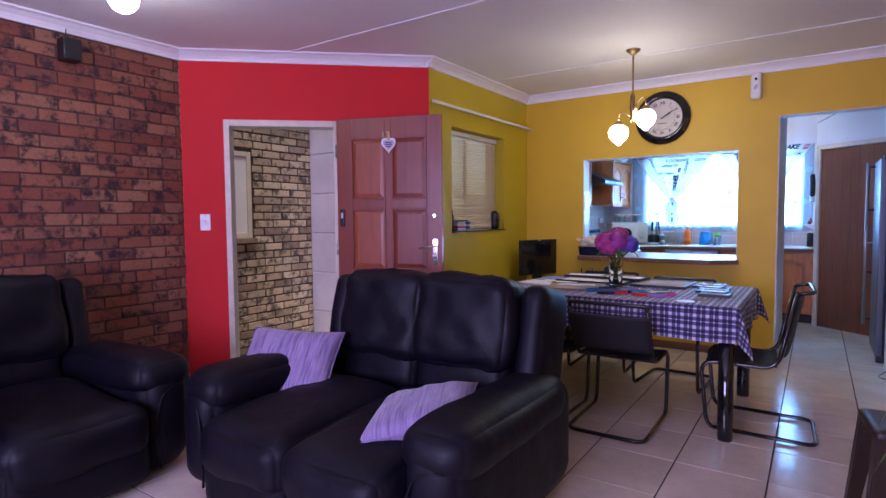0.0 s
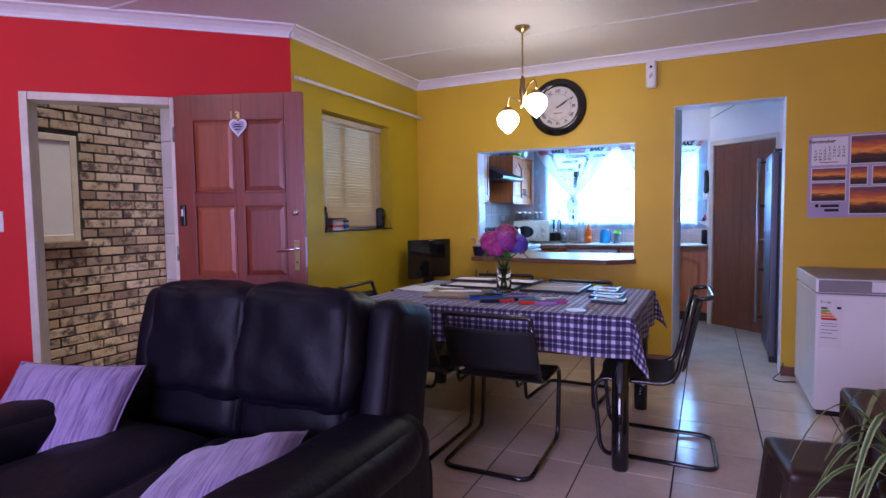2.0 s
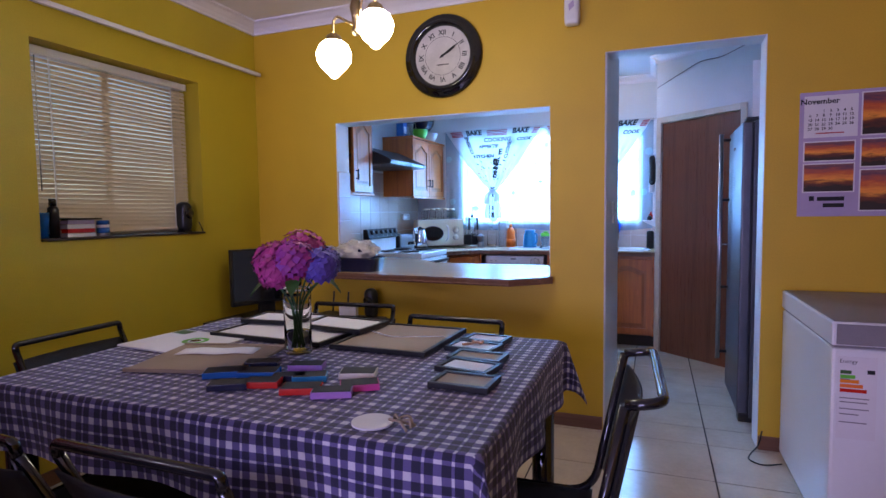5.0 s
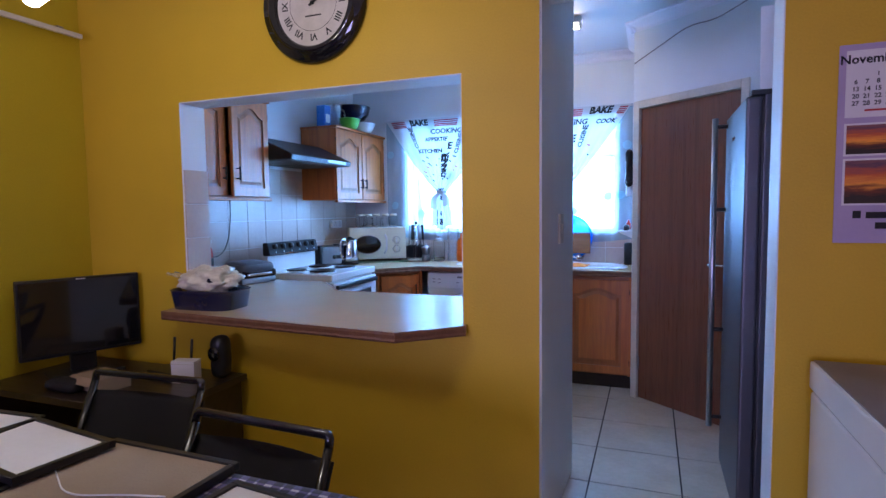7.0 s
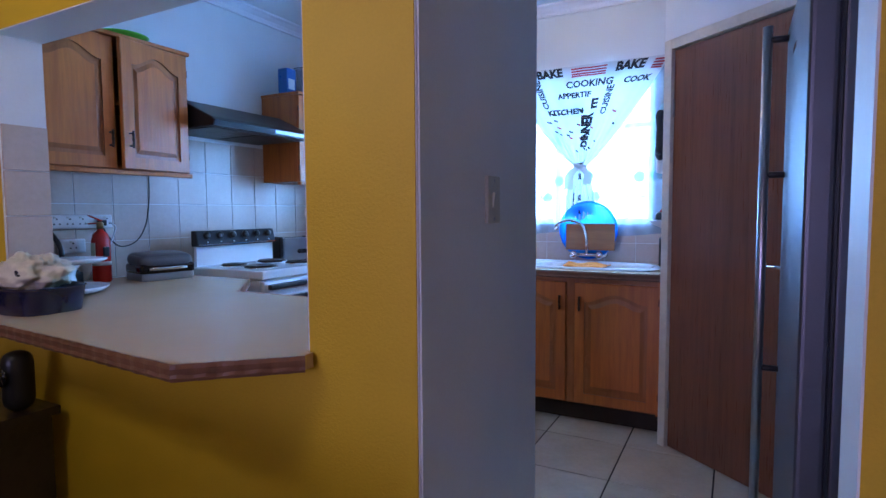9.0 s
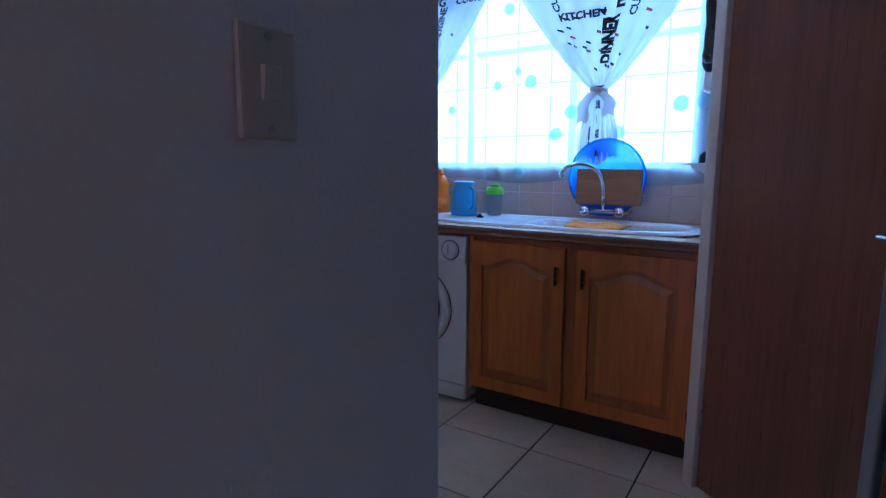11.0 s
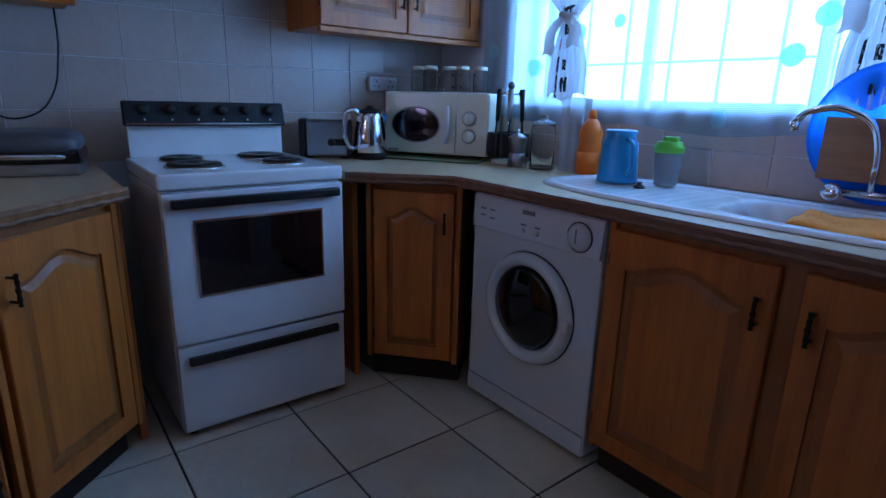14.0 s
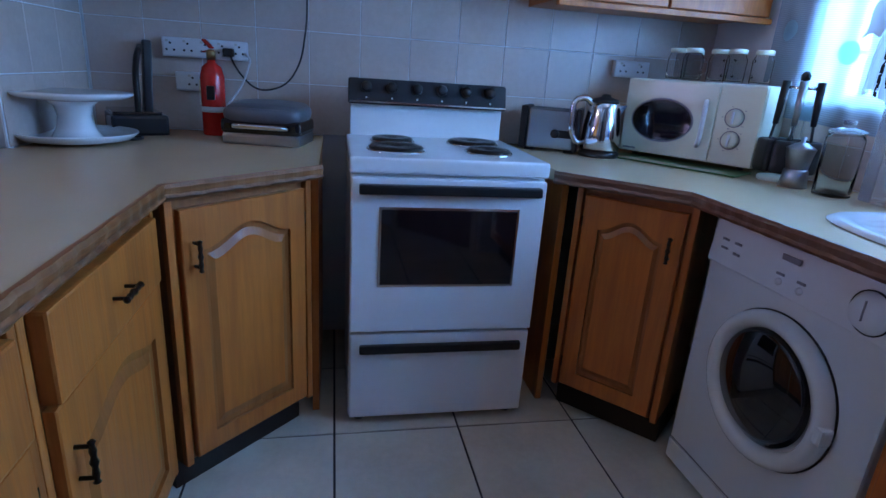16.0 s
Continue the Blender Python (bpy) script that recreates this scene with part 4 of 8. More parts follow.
def calendar():
    c = thing("wall_calendar", pose(2.32, WALL_Y - 0.006, 1.245), "lilac wall calendar with sunset photographs", "calendar")
    part("sheet", box(0, 0.515, 0, 0.004, 0, 0.62), LILAC, c)

    def cell(x0, x1, z0, z1, material):
        part("border", box(x0 - 0.006, x1 + 0.006, -0.0012, 0, z0 - 0.006, z1 + 0.006), PAPER, c)
        b = surface(lambda u, v: (x0 + (x1 - x0) * u, -0.0022, z0 + (z1 - z0) * v), 1, 1)
        return part("photo", b, material, c)

    cell(0.025, 0.24, 0.40, 0.595, PAPER)
    for x0, x1, z0, z1 in ((0.265, 0.50, 0.40, 0.60), (0.025, 0.235, 0.28, 0.37), (0.025, 0.235, 0.125, 0.26), (0.265, 0.365, 0.245, 0.375), (0.40, 0.505, 0.245, 0.375), (0.265, 0.50, 0.03, 0.225)):
        cell(x0, x1, z0, z1, SUNSET)
    part("month", moved(words("November", 0.038, bold=0.001), pose(0.085, -0.003, 0.572, 90)), INK, c)
    for row in range(5):
        for col in range(7):
            day = row * 7 + col - 1
            if 1 <= day <= 30:
                part("day", moved(words(str(day), 0.019, bold=0.0005), pose(0.045 + col * 0.029, -0.003, 0.525 - row * 0.022, 90)), INK, c)
    part("caption", box(0.07, 0.19, -0.0032, -0.0026, 0.412, 0.418), INK_RED, c)
    part("logo_bar", box(0.085, 0.20, -0.002, -0.0012, 0.078, 0.098), INK, c)
    part("logo_bar", box(0.11, 0.20, -0.002, -0.0012, 0.045, 0.065), INK, c)
    part("logo_mark", box(0.05, 0.072, -0.002, -0.0012, 0.078, 0.102, 0.0003), INK, c)


calendar()


# ---- ceiling lamps ----
def pendant():
    p = thing("pendant_lamp", pose(0.41, 5.08, CEILING), "brass pendant lamp with lit opal glass globes", "lamp")
    part("rose", lathe([(0.055, 0), (0.055, -0.012), (0.03, -0.03), (0.012, -0.045)], 24), BRASS, p)
    part("rod", tube([(0, 0, -0.03), (0, 0, -0.36)], 0.007), BRASS, p)
    part("hub", lathe([(0.0, -0.58), (0.012, -0.575), (0.022, -0.56), (0.014, -0.54), (0.018, -0.5), (0.026, -0.46), (0.016, -0.42), (0.020, -0.38), (0.01, -0.35), (0, -0.35)], 20), BRASS, p)
    for a, drop in ((186, -0.015), (-10, 0.085)):
        c, s = math.cos(math.radians(a)), math.sin(math.radians(a))
        r, top = 0.108, -0.545 + drop
        arm = tube(rounded([(0.012 * c, 0.012 * s, -0.53), (0.04 * c, 0.04 * s, -0.50 + drop), (0.09 * c, 0.09 * s, -0.47 + drop), (r * c, r * s, -0.49 + drop), (r * c, r * s, top)], 0.05), 0.006)
        part("arm", arm, BRASS, p)
        part("cup", lathe([(0.014, 0.012), (0.03, 0.0), (0.042, -0.025)], 20, m=pose(r * c, r * s, top - 0.01), closed=True), BRASS, p)
        part("globe", lathe([(0.035, -0.03), (0.062, -0.05), (0.078, -0.085), (0.074, -0.12), (0.055, -0.15), (0.03, -0.172), (0.014, -0.19), (0, -0.196)], 28, m=pose(r * c, r * s, top)), OPAL, p, "lit opal glass globe")
    return p


pendant()
l2 = thing("ceiling_lamp", pose(-1.50, 2.06, CEILING), "lit white glass ceiling lamp in a brass holder", "lamp")
part("rose", lathe([(0.06, 0), (0.06, -0.02), (0.03, -0.05), (0.03, -0.08)], 24), BRASS, l2)
part("globe", lathe([(0.03, -0.07), (0.06, -0.085), (0.078, -0.12), (0.072, -0.155), (0.05, -0.185), (0.02, -0.2), (0, -0.202)], 28), OPAL_COLD, l2, "lit white glass globe")
sp = thing("wall_speaker", pose(-2.535, 2.185, 2.43), "small black speaker high on the brick wall", "speaker")
part("body", box(0.01, 0.11, -0.055, 0.055, -0.06, 0.085, 0.008), BLACK, sp)
part("grille", box(0.11, 0.114, -0.048, 0.048, -0.05, 0.075, 0.002), SLING, sp)
part("bracket", box(0, 0.012, -0.02, 0.02, -0.03, 0.03), BLACK, sp)
part("cord", tube([(0.02, 0.0, 0.08), (0.02, 0.0, 0.20)], 0.003, 6), BLACK, sp)


# ---- leather seats ----
def sofa(name, m, seats, width, label, depth=1.20, arm_h=0.60, back_h=0.98):
    """A recliner sofa that faces -y; its origin is the middle of the front edge on the floor."""
    s = thing(name, m, label, "sofa")
    aw = 0.27
    inner = width - 2 * aw
    sw = inner / seats
    part("base", soft(width - 0.10, depth - 0.18, 0.30, 0.05, 10, 0.0, 0.004, m=pose(0, depth / 2 + 0.02, 0.18)), LEATHER, s)
    for sgn in (-1, 1):
        x = sgn * (width / 2 - aw / 2)
        # arm: a body that swells forward, a padded roll on top and a seam band at the front
        part("arm", soft(aw, depth - 0.22, 0.52, 0.11, 14, 0.02, 0.008, 4, sgn * 3, m=pose(x, depth / 2 - 0.05, 0.29)), LEATHER, s)
        part("arm_pad", soft(aw + 0.045, depth - 0.34, 0.20, 0.098, 14, 0.015, 0.010, 5, sgn * 7, m=pose(x, depth / 2 - 0.10, arm_h - 0.085, -2)), LEATHER, s)
        part("seam", tube(rounded([(x - sgn * 0.06, 0.055, 0.06), (x - sgn * 0.09, 0.035, 0.30), (x - sgn * 0.04, 0.05, 0.44), (x + sgn * 0.07, 0.06, 0.46)], 0.1, 8), 0.006, 8), LEATHER, s)
        # wing at the side of the back
        part("wing", soft(0.14, 0.34, 0.64, 0.055, 12, 0.01, 0.006, 5, sgn, m=pose(sgn * (inner / 2 + 0.095), depth - 0.17, 0.63, -13)), LEATHER, s)
    part("back_shell", soft(inner + 0.28, 0.16, 0.86, 0.06, 10, 0.0, 0.004, m=pose(0, depth - 0.05, 0.50, -9)), LEATHER, s)
    for k in range(seats):
        x = -inner / 2 + sw * (k + 0.5)
        part("seat_cushion", soft(sw + 0.01, 0.86, 0.24, 0.085, 16, 0.03, 0.016, 5, k * 5.0, m=pose(x, 0.40, 0.318, 3)), LEATHER, s)
        part("leg_rest", soft(sw - 0.01, 0.10, 0.30, 0.045, 12, 0.012, 0.008, 6, k, m=pose(x, 0.045, 0.19)), LEATHER, s)
        part("lumbar_cushion", soft(sw - 0.005, 0.22, 0.34, 0.07, 16, 0.012, 0.016, 6, 9 + k * 3.0, m=pose(x, depth - 0.285, 0.51, -12)), LEATHER, s)
        part("head_cushion", soft(sw + 0.02, 0.25, 0.47, 0.075, 22, 0.018, 0.020, 7, 20 + k * 4.0, m=pose(x, depth - 0.265, back_h - 0.235, -11)), LEATHER, s)
    return s


LOVE = pose(-0.075, 1.88, 0, 0, 0, 1)
sofa("leather_loveseat", LOVE, 2, 1.60, "black leather two-seat recliner sofa with padded arms", 1.30, 0.565, 1.0)
sofa("leather_armchair", pose(-1.0, 1.56, 0, 0, 0, 91), 1, 1.14, "black leather recliner armchair against the brick wall", 1.24, 0.585, 1.0)


def scatter_cushion(m, sx, sy, label):
    c = thing("scatter_cushion", m, label, "cushion", "lilac cushions on the loveseat")

    def side(sgn):
        def f(u, v):
            a, b = 2 * u - 1, 2 * v - 1
            h = 0.065 * max(0.0, (1 - a**4) * (1 - b**4)) ** 0.6
            pinch = 1 - 0.10 * (a * a) * (1 - b * b) * 0.5 - 0.06 * (1 - a * a) * b * b
            w = 0.012 * noise.noise(Vector((a * 2.5, b * 1.2, sgn * 3))) + 0.006 * noise.noise(Vector((a * 7, b * 3, sgn)))
            return (a * sx / 2 * pinch, b * sy / 2 * pinch, sgn * (h + (w if h > 0.015 else 0)))
        return f
    b = surface(side(1), 24, 24)
    low = surface(side(-1), 24, 24)
    bmesh.ops.reverse_faces(low, faces=low.faces[:])
    b = join(b, low)
    bmesh.ops.remove_doubles(b, verts=b.verts[:], dist=0.002)
    part("cover", b, CUSHION, c, smooth=True)
    ring = []
    for k in range(48):
        t = k / 48 * 4
        e, q = int(t), (t - int(t)) * 2 - 1
        a, bb = ((q, -1), (1, q), (-q, 1), (-1, -q))[e]
        pinch = 1 - 0.10 * (a * a) * (1 - bb * bb) * 0.5 - 0.06 * (1 - a * a) * bb * bb
        ring.append((a * sx / 2 * pinch, bb * sy / 2 * pinch, 0))
    part("piping", tube(ring, 0.004, 6, closed=True), CUSHION, c)


scatter_cushion(pose(-0.685, 2.445, 0.535, 46, 2, 24), 0.53, 0.42, "lilac striped cushion leaning in the sofa corner")
scatter_cushion(pose(0.275, 2.36, 0.482, 0, -12, 28), 0.46, 0.52, "lilac striped cushion lying by the sofa arm")


# ---- dining table with its cloth, chairs ----
TX0, TX1, TY0, TY1, TZ = -0.28, 1.31, 3.95, 5.03, 0.788
def dining_table():
    t = thing("dining_table", pose((TX0 + TX1) / 2, (TY0 + TY1) / 2, 0), "black dining table with thick round legs under a cloth", "table")
    w, d = TX1 - TX0 - 0.01, TY1 - TY0 - 0.01
    part("tabletop", box(-w / 2, w / 2, -d / 2, d / 2, TZ - 0.034, TZ - 0.004, 0.004), DARKWOOD, t)
    for x in (-w / 2 + 0.055, w / 2 - 0.055):
        for y in (-d / 2 + 0.055, d / 2 - 0.055):
            part("leg", lathe([(0.040, 0), (0.042, 0.01), (0.042, TZ - 0.036)], 24, m=pose(x, y, 0)), BLACK_GLOSS, t)
    part("apron", box(-w / 2 + 0.10, w / 2 - 0.10, -d / 2 + 0.06, -d / 2 + 0.08, TZ - 0.10, TZ - 0.035), DARKWOOD, t)
    part("apron", box(-w / 2 + 0.10, w / 2 - 0.10, d / 2 - 0.08, d / 2 - 0.06, TZ - 0.10, TZ - 0.035), DARKWOOD, t)


dining_table()


def tablecloth():
    c = thing("tablecloth", pose((TX0 + TX1) / 2, (TY0 + TY1) / 2, 0), "navy and white checked tablecloth hanging over the table", "tablecloth")
    w, d, h = (TX1 - TX0) / 2, (TY1 - TY0) / 2, 0.205

    def f(u, v):
        a, b = (2 * u - 1) * (w + h), (2 * v - 1) * (d + h)
        dx, dy = max(0.0, abs(a) - w), max(0.0, abs(b) - d)
        sx, sy = (1 if a > 0 else -1), (1 if b > 0 else -1)
        if dx == 0 and dy == 0:
            return (a, b, TZ + 0.001 * noise.noise(Vector((a * 6, b * 6, 0))))
        if dx > 0 and dy > 0:
            r, an = math.hypot(dx, dy), math.atan2(dy, dx)
            out = 0.012 + 0.36 * r * math.sin(2 * an) ** 1.5
            return (sx * (w + out * math.cos(an) + 0.006), sy * (d + out * math.sin(an) + 0.006), TZ - 0.004 - r * 0.93)
        if dx > 0:
            k = min(1, dx / 0.03)
            return (sx * (w + 0.010 * k + 0.018 * dx / h * math.sin(b * 17 + 1)), b, TZ - dx * k + 0.002)
        k = min(1, dy / 0.03)
        return (a, sy * (d + 0.010 * k + 0.016 * dy / h * math.sin(a * 13)), TZ - dy * k + 0.002)
    part("cloth", surface(f, 110, 80, uvscale=(2 * (w + h), 2 * (d + h))), CLOTH, c, smooth=True)


tablecloth()


def chair_tubes(height, wdt, lean):
    """The side line of a sprung tube chair that faces -y, from the back of the floor loop to the top of the back."""
    hw = wdt / 2
    side = lambda s: rounded([(s * hw, 0.30, 0.014), (s * hw, -0.26, 0.014), (s * hw, -0.30, 0.43), (s * hw, 0.10, 0.425), (s * hw, 0.16 + lean, height)], 0.085, 8)
    return side


def tube_chair(m, height=0.79, label="black tubular steel cantilever chair with dark sling seat", group="chairs round the table", curl=False):
    c = thing("dining_chair", m, label, "chair", group)
    wdt = 0.46
    side = chair_tubes(height, wdt, 0.03 if curl else 0.10)
    left, right = side(-1), side(1)
    top = [Vector((-wdt / 2, 0.275, height)), Vector((wdt / 2, 0.275, height))]
    if curl:
        top = [Vector((-wdt / 2, 0.27, height)), Vector((wdt / 2, 0.27, height))]
    for p in (left, right):
        part("side_tube", tube(p[4:], 0.0125, 10), BLACK_TUBE, c)
    loop = rounded([left[4], (-wdt / 2, 0.30, 0.0135), (wdt / 2, 0.30, 0.0135), right[4]], 0.07, 8)
    part("floor_loop", tube([left[4]] + loop[1:-1] + [right[4]], 0.0125, 10), BLACK_TUBE, c)
    a, b = left[-1], right[-1]
    part("top_bar", tube(rounded([a, Vector((a.x, top[0].y, a.z + 0.012)) if curl else a + Vector((0.0, 0.006, 0.03)), Vector((b.x, top[1].y, b.z + 0.012)) if curl else b + Vector((0, 0.006, 0.03)), b], 0.05, 6), 0.0125, 10), BLACK_TUBE, c)
    part("seat", surface(lambda u, v: (-wdt / 2 + wdt * u, -0.27 + 0.37 * v, 0.437 - 0.022 * math.sin(math.pi * u) * math.sin(math.pi * min(1, v * 0.9 + 0.1))), 12, 10, thick=0.004), SLING, c, smooth=True)
    z0, z1 = 0.50, height - 0.035
    y_at = lambda z: 0.10 + (z - 0.425) / (height - 0.425) * (0.09 if curl else 0.16)
    part("backrest", surface(lambda u, v: (-wdt / 2 - 0.012 + (wdt + 0.024) * u, y_at(z0 + (z1 - z0) * v) + 0.014 + 0.03 * math.sin(math.pi * u), z0 + (z1 - z0) * v), 12, 10, thick=0.006), SLING, c, smooth=True)
    part("under_brace", tube([(-wdt / 2, -0.05, 0.415), (wdt / 2, -0.05, 0.415)], 0.009, 8), BLACK_TUBE, c)
    return c


CH = tube_chair(pose(0.648, 3.965, 0, 0, 0, 180), 0.765)
copy_thing(CH, pose(0.115, 3.945, 0, 0, 0, 177))
copy_thing(CH, pose(0.14, 5.235, 0, 0, 0, 4))
copy_thing(CH, pose(0.768, 5.015, 0, 0, 0, -3))
copy_thing(CH, pose(-0.42, 4.52, 0, 0, 0, 92))
tube_chair(pose(1.385, 4.36, 0, 0, 0, -87), 0.865, "black tubular steel chair with curled top rail at the table end", curl=True)


# ---- on the table ----
def vase_of_flowers():
    z = TZ + 0.003
    v = thing("flower_vase", pose(0.445, 4.55, z), "clear glass cylinder vase half full of water", "vase")
    part("glass", lathe([(0.046, 0), (0.048, 0.004), (0.050, 0.22), (0.054, 0.235), (0.0515, 0.235), (0.0475, 0.22), (0.045, 0.014), (0, 0.012)], 32), PANE, v, smooth=True)
    part("water", lathe([(0, 0.0125), (0.0444, 0.0135), (0.0452, 0.075), (0, 0.075)], 24), PANE, v)
    f = thing("hydrangea_bunch", pose(0.445, 4.55, z), "bunch of pink, purple and blue hydrangea heads", "flowers")
    rnd = random.Random(11)
    for k in range(9):
        a = k * 0.7
        top = (0.10 * math.cos(a), 0.09 * math.sin(a), 0.27)
        part("stem", tube(rounded([(0.02 * math.cos(a + 2), 0.02 * math.sin(a + 2), 0.02), (0.025 * math.cos(a), 0.025 * math.sin(a), 0.2), top], 0.05), 0.0035, 6), LEAF, f)
    HS = 0.86
    heads = [((-0.085, -0.03, 0.345), 0.085), ((0.0, 0.05, 0.375), 0.10), ((0.035, -0.06, 0.35), 0.085), ((0.11, 0.0, 0.325), 0.075), ((-0.03, -0.09, 0.305), 0.07), ((0.07, 0.09, 0.33), 0.075), ((-0.09, 0.07, 0.315), 0.075)]
    for tint, (hx, r) in zip((PETAL_PINK, PETAL_PINK, PETAL, PETAL_BLUE, PETAL_PINK, PETAL_BLUE, PETAL), heads):
        hx, r = (hx[0] * HS, hx[1] * HS, 0.24 + (hx[2] - 0.24) * HS), r * HS
        b = bmesh.new()
        n = 110
        for i in range(n):
            zz = 1 - 1.75 * (i + 0.5) / n
            rr = math.sqrt(max(0, 1 - zz * zz))
            a = i * 2.39996
            d = Vector((rr * math.cos(a), rr * math.sin(a), zz))
            p = Vector(hx) + d * r * rnd.uniform(0.90, 1.02)
            nrm = (d + Vector((rnd.uniform(-0.25, 0.25), rnd.uniform(-0.25, 0.25), rnd.uniform(-0.15, 0.25)))).normalized()
            q = nrm.to_track_quat("Z", "Y").to_matrix()
            spin = rnd.uniform(0, 1.5)
            s = rnd.uniform(0.015, 0.020)
            c0 = b.verts.new(p)
            ring = []
            for j in range(8):
                t = spin + j * math.pi / 4
                e = s if j % 2 else s * 0.62
                ring.append(b.verts.new(p + q @ Vector((e * math.cos(t), e * math.sin(t), 0.004 if j % 2 else 0.0))))
            for j in range(8):
                b.faces.new((c0, ring[j], ring[(j + 1) % 8]))
        part("flower_head", b, tint, f, smooth=True)
        b = lathe([(0, -0.6 * r), (0.6 * r, -0.4 * r), (0.82 * r, 0), (0.6 * r, 0.55 * r), (0, 0.8 * r)], 12, m=pose(*hx))
        part("head_core", b, tint, f)
    for a, sc in ((0.3, 1.0), (2.2, 0.9), (4.0, 1.0), (5.2, 0.8)):
        def lf(u, v, a=a, sc=sc):
            w = 0.035 * sc * math.sin(math.pi * u) ** 0.8 * (2 * v - 1)
            x, zz = 0.03 + 0.13 * sc * u, 0.255 + 0.03 * math.sin(u * 2.5) - 0.06 * u * u + abs(2 * v - 1) * 0.008
            return (x * math.cos(a) - w * math.sin(a), x * math.sin(a) + w * math.cos(a), zz)
        part("leaf", surface(lf, 8, 4), LEAF, f, smooth=True)


vase_of_flowers()


def framed_print(x, y, sx, sy, turn, lift=0.0, back=KRAFT, label="picture frame lying face down, brown backing up", tilt=0.0):
    p = thing("framed_print", pose(x, y, TZ + 0.0035 + lift, tilt, 0, turn), label, "picture frame", "frames lying on the table")
    b, h = 0.016, 0.018
    for x0, x1, y0, y1 in ((-sx / 2, sx / 2, -sy / 2, -sy / 2 + b), (-sx / 2, sx / 2, sy / 2 - b, sy / 2), (-sx / 2, -sx / 2 + b, -sy / 2 + b, sy / 2 - b), (sx / 2 - b, sx / 2, -sy / 2 + b, sy / 2 - b)):
        part("rail", box(x0, x1, y0, y1, 0, h, 0.002), BLACK, p)
    part("backing", box(-sx / 2 + b, sx / 2 - b, -sy / 2 + b, sy / 2 - b, 0.004, h - 0.005), back, p)
    if back is KRAFT and sx > 0.3:
        part("cord", tube(rounded([(-sx * 0.42, sy * 0.1, h), (-sx * 0.1, -sy * 0.05, h - 0.003), (sx * 0.2, sy * 0.06, h - 0.003), (sx * 0.42, sy * 0.1, h)], 0.05), 0.0018, 5), PLASTIC_WHITE, p)
    return p


framed_print(0.215, 4.775, 0.55, 0.27, -3, 0.0, PAPER, "black picture frame lying face down, white backing up")
framed_print(0.40, 4.925, 0.34, 0.215, -7, 0.0185, PAPER, "black picture frame lying face down, white backing up")
framed_print(0.09, 4.955, 0.34, 0.20, 4, 0.0185, PAPER, "black picture frame lying face down, white backing up")
framed_print(0.722, 4.835, 0.385, 0.43, -1)
for x, y, sx, sy, tr, lift, back in ((1.045, 4.915, 0.165, 0.115, -6, 0.0, PAPER), (1.035, 4.785, 0.185, 0.125, -8, 0.0, PAPER), (1.09, 4.655, 0.185, 0.115, -3, 0.0, KRAFT), (1.098, 4.530, 0.180, 0.125, -9, 0.0, PAPER), (1.135, 4.385, 0.180, 0.13, -2, 0.0, KRAFT)):
    framed_print(x, y, sx, sy, tr, lift, back, "small black picture frame lying face down")
b = thing("wooden_cross", pose(1.03, 4.79, TZ + 0.0225, 0, 0, -38), "small brown wooden cross on a picture frame", "cross")
part("upright", box(-0.006, 0.006, -0.045, 0.045, 0, 0.007, 0.001), BOARD, b)
part("crossbar", box(-0.028, 0.028, 0.012, 0.024, 0.0005, 0.008, 0.001), BOARD, b)
b = thing("brown_board", pose(0.205, 4.375, TZ + 0.003, 0, 0, 14), "brown framed board lying on the cloth", "board")
part("panel", box(-0.20, 0.20, -0.175, 0.175, 0, 0.008, 0.002), KRAFT, b)
for y in (-0.175, 0.163):
    part("edge", box(-0.20, 0.20, y, y + 0.012, 0.008, 0.013, 0.002), KRAFT, b)
b = thing("paper_sheet", pose(0.18, 4.44, TZ + 0.0118, 0, 0, 20), "torn white sheet of paper on the board", "paper")
part("sheet", surface(lambda u, v: (-0.14 + 0.28 * u, -0.045 + 0.09 * v, 0.001 + 0.004 * math.sin(u * 6) ** 2), 10, 3, thick=0.0006), PAPER, b)
b = thing("printed_board", pose(-0.085, 4.54, TZ + 0.003, 0, 0, -6), "white printed poster with a green ring design", "poster")
part("sheet", box(-0.19, 0.19, -0.15, 0.15, 0, 0.006, 0.001), PAPER, b)
part("ring", lathe([(0.05, 0.0062), (0.05, 0.0068), (0.032, 0.0068), (0.032, 0.0062)], 32, m=pose(0.04, 0.02, 0), closed=True), GREEN, b)
part("ring_core", lathe([(0.02, 0.0062), (0.02, 0.0067)], 24, m=pose(0.04, 0.02, 0)), NAVY, b)
part("corner_print", box(-0.18, -0.10, 0.08, 0.14, 0.0062, 0.0067), LEAF, b)
rnd = random.Random(8)
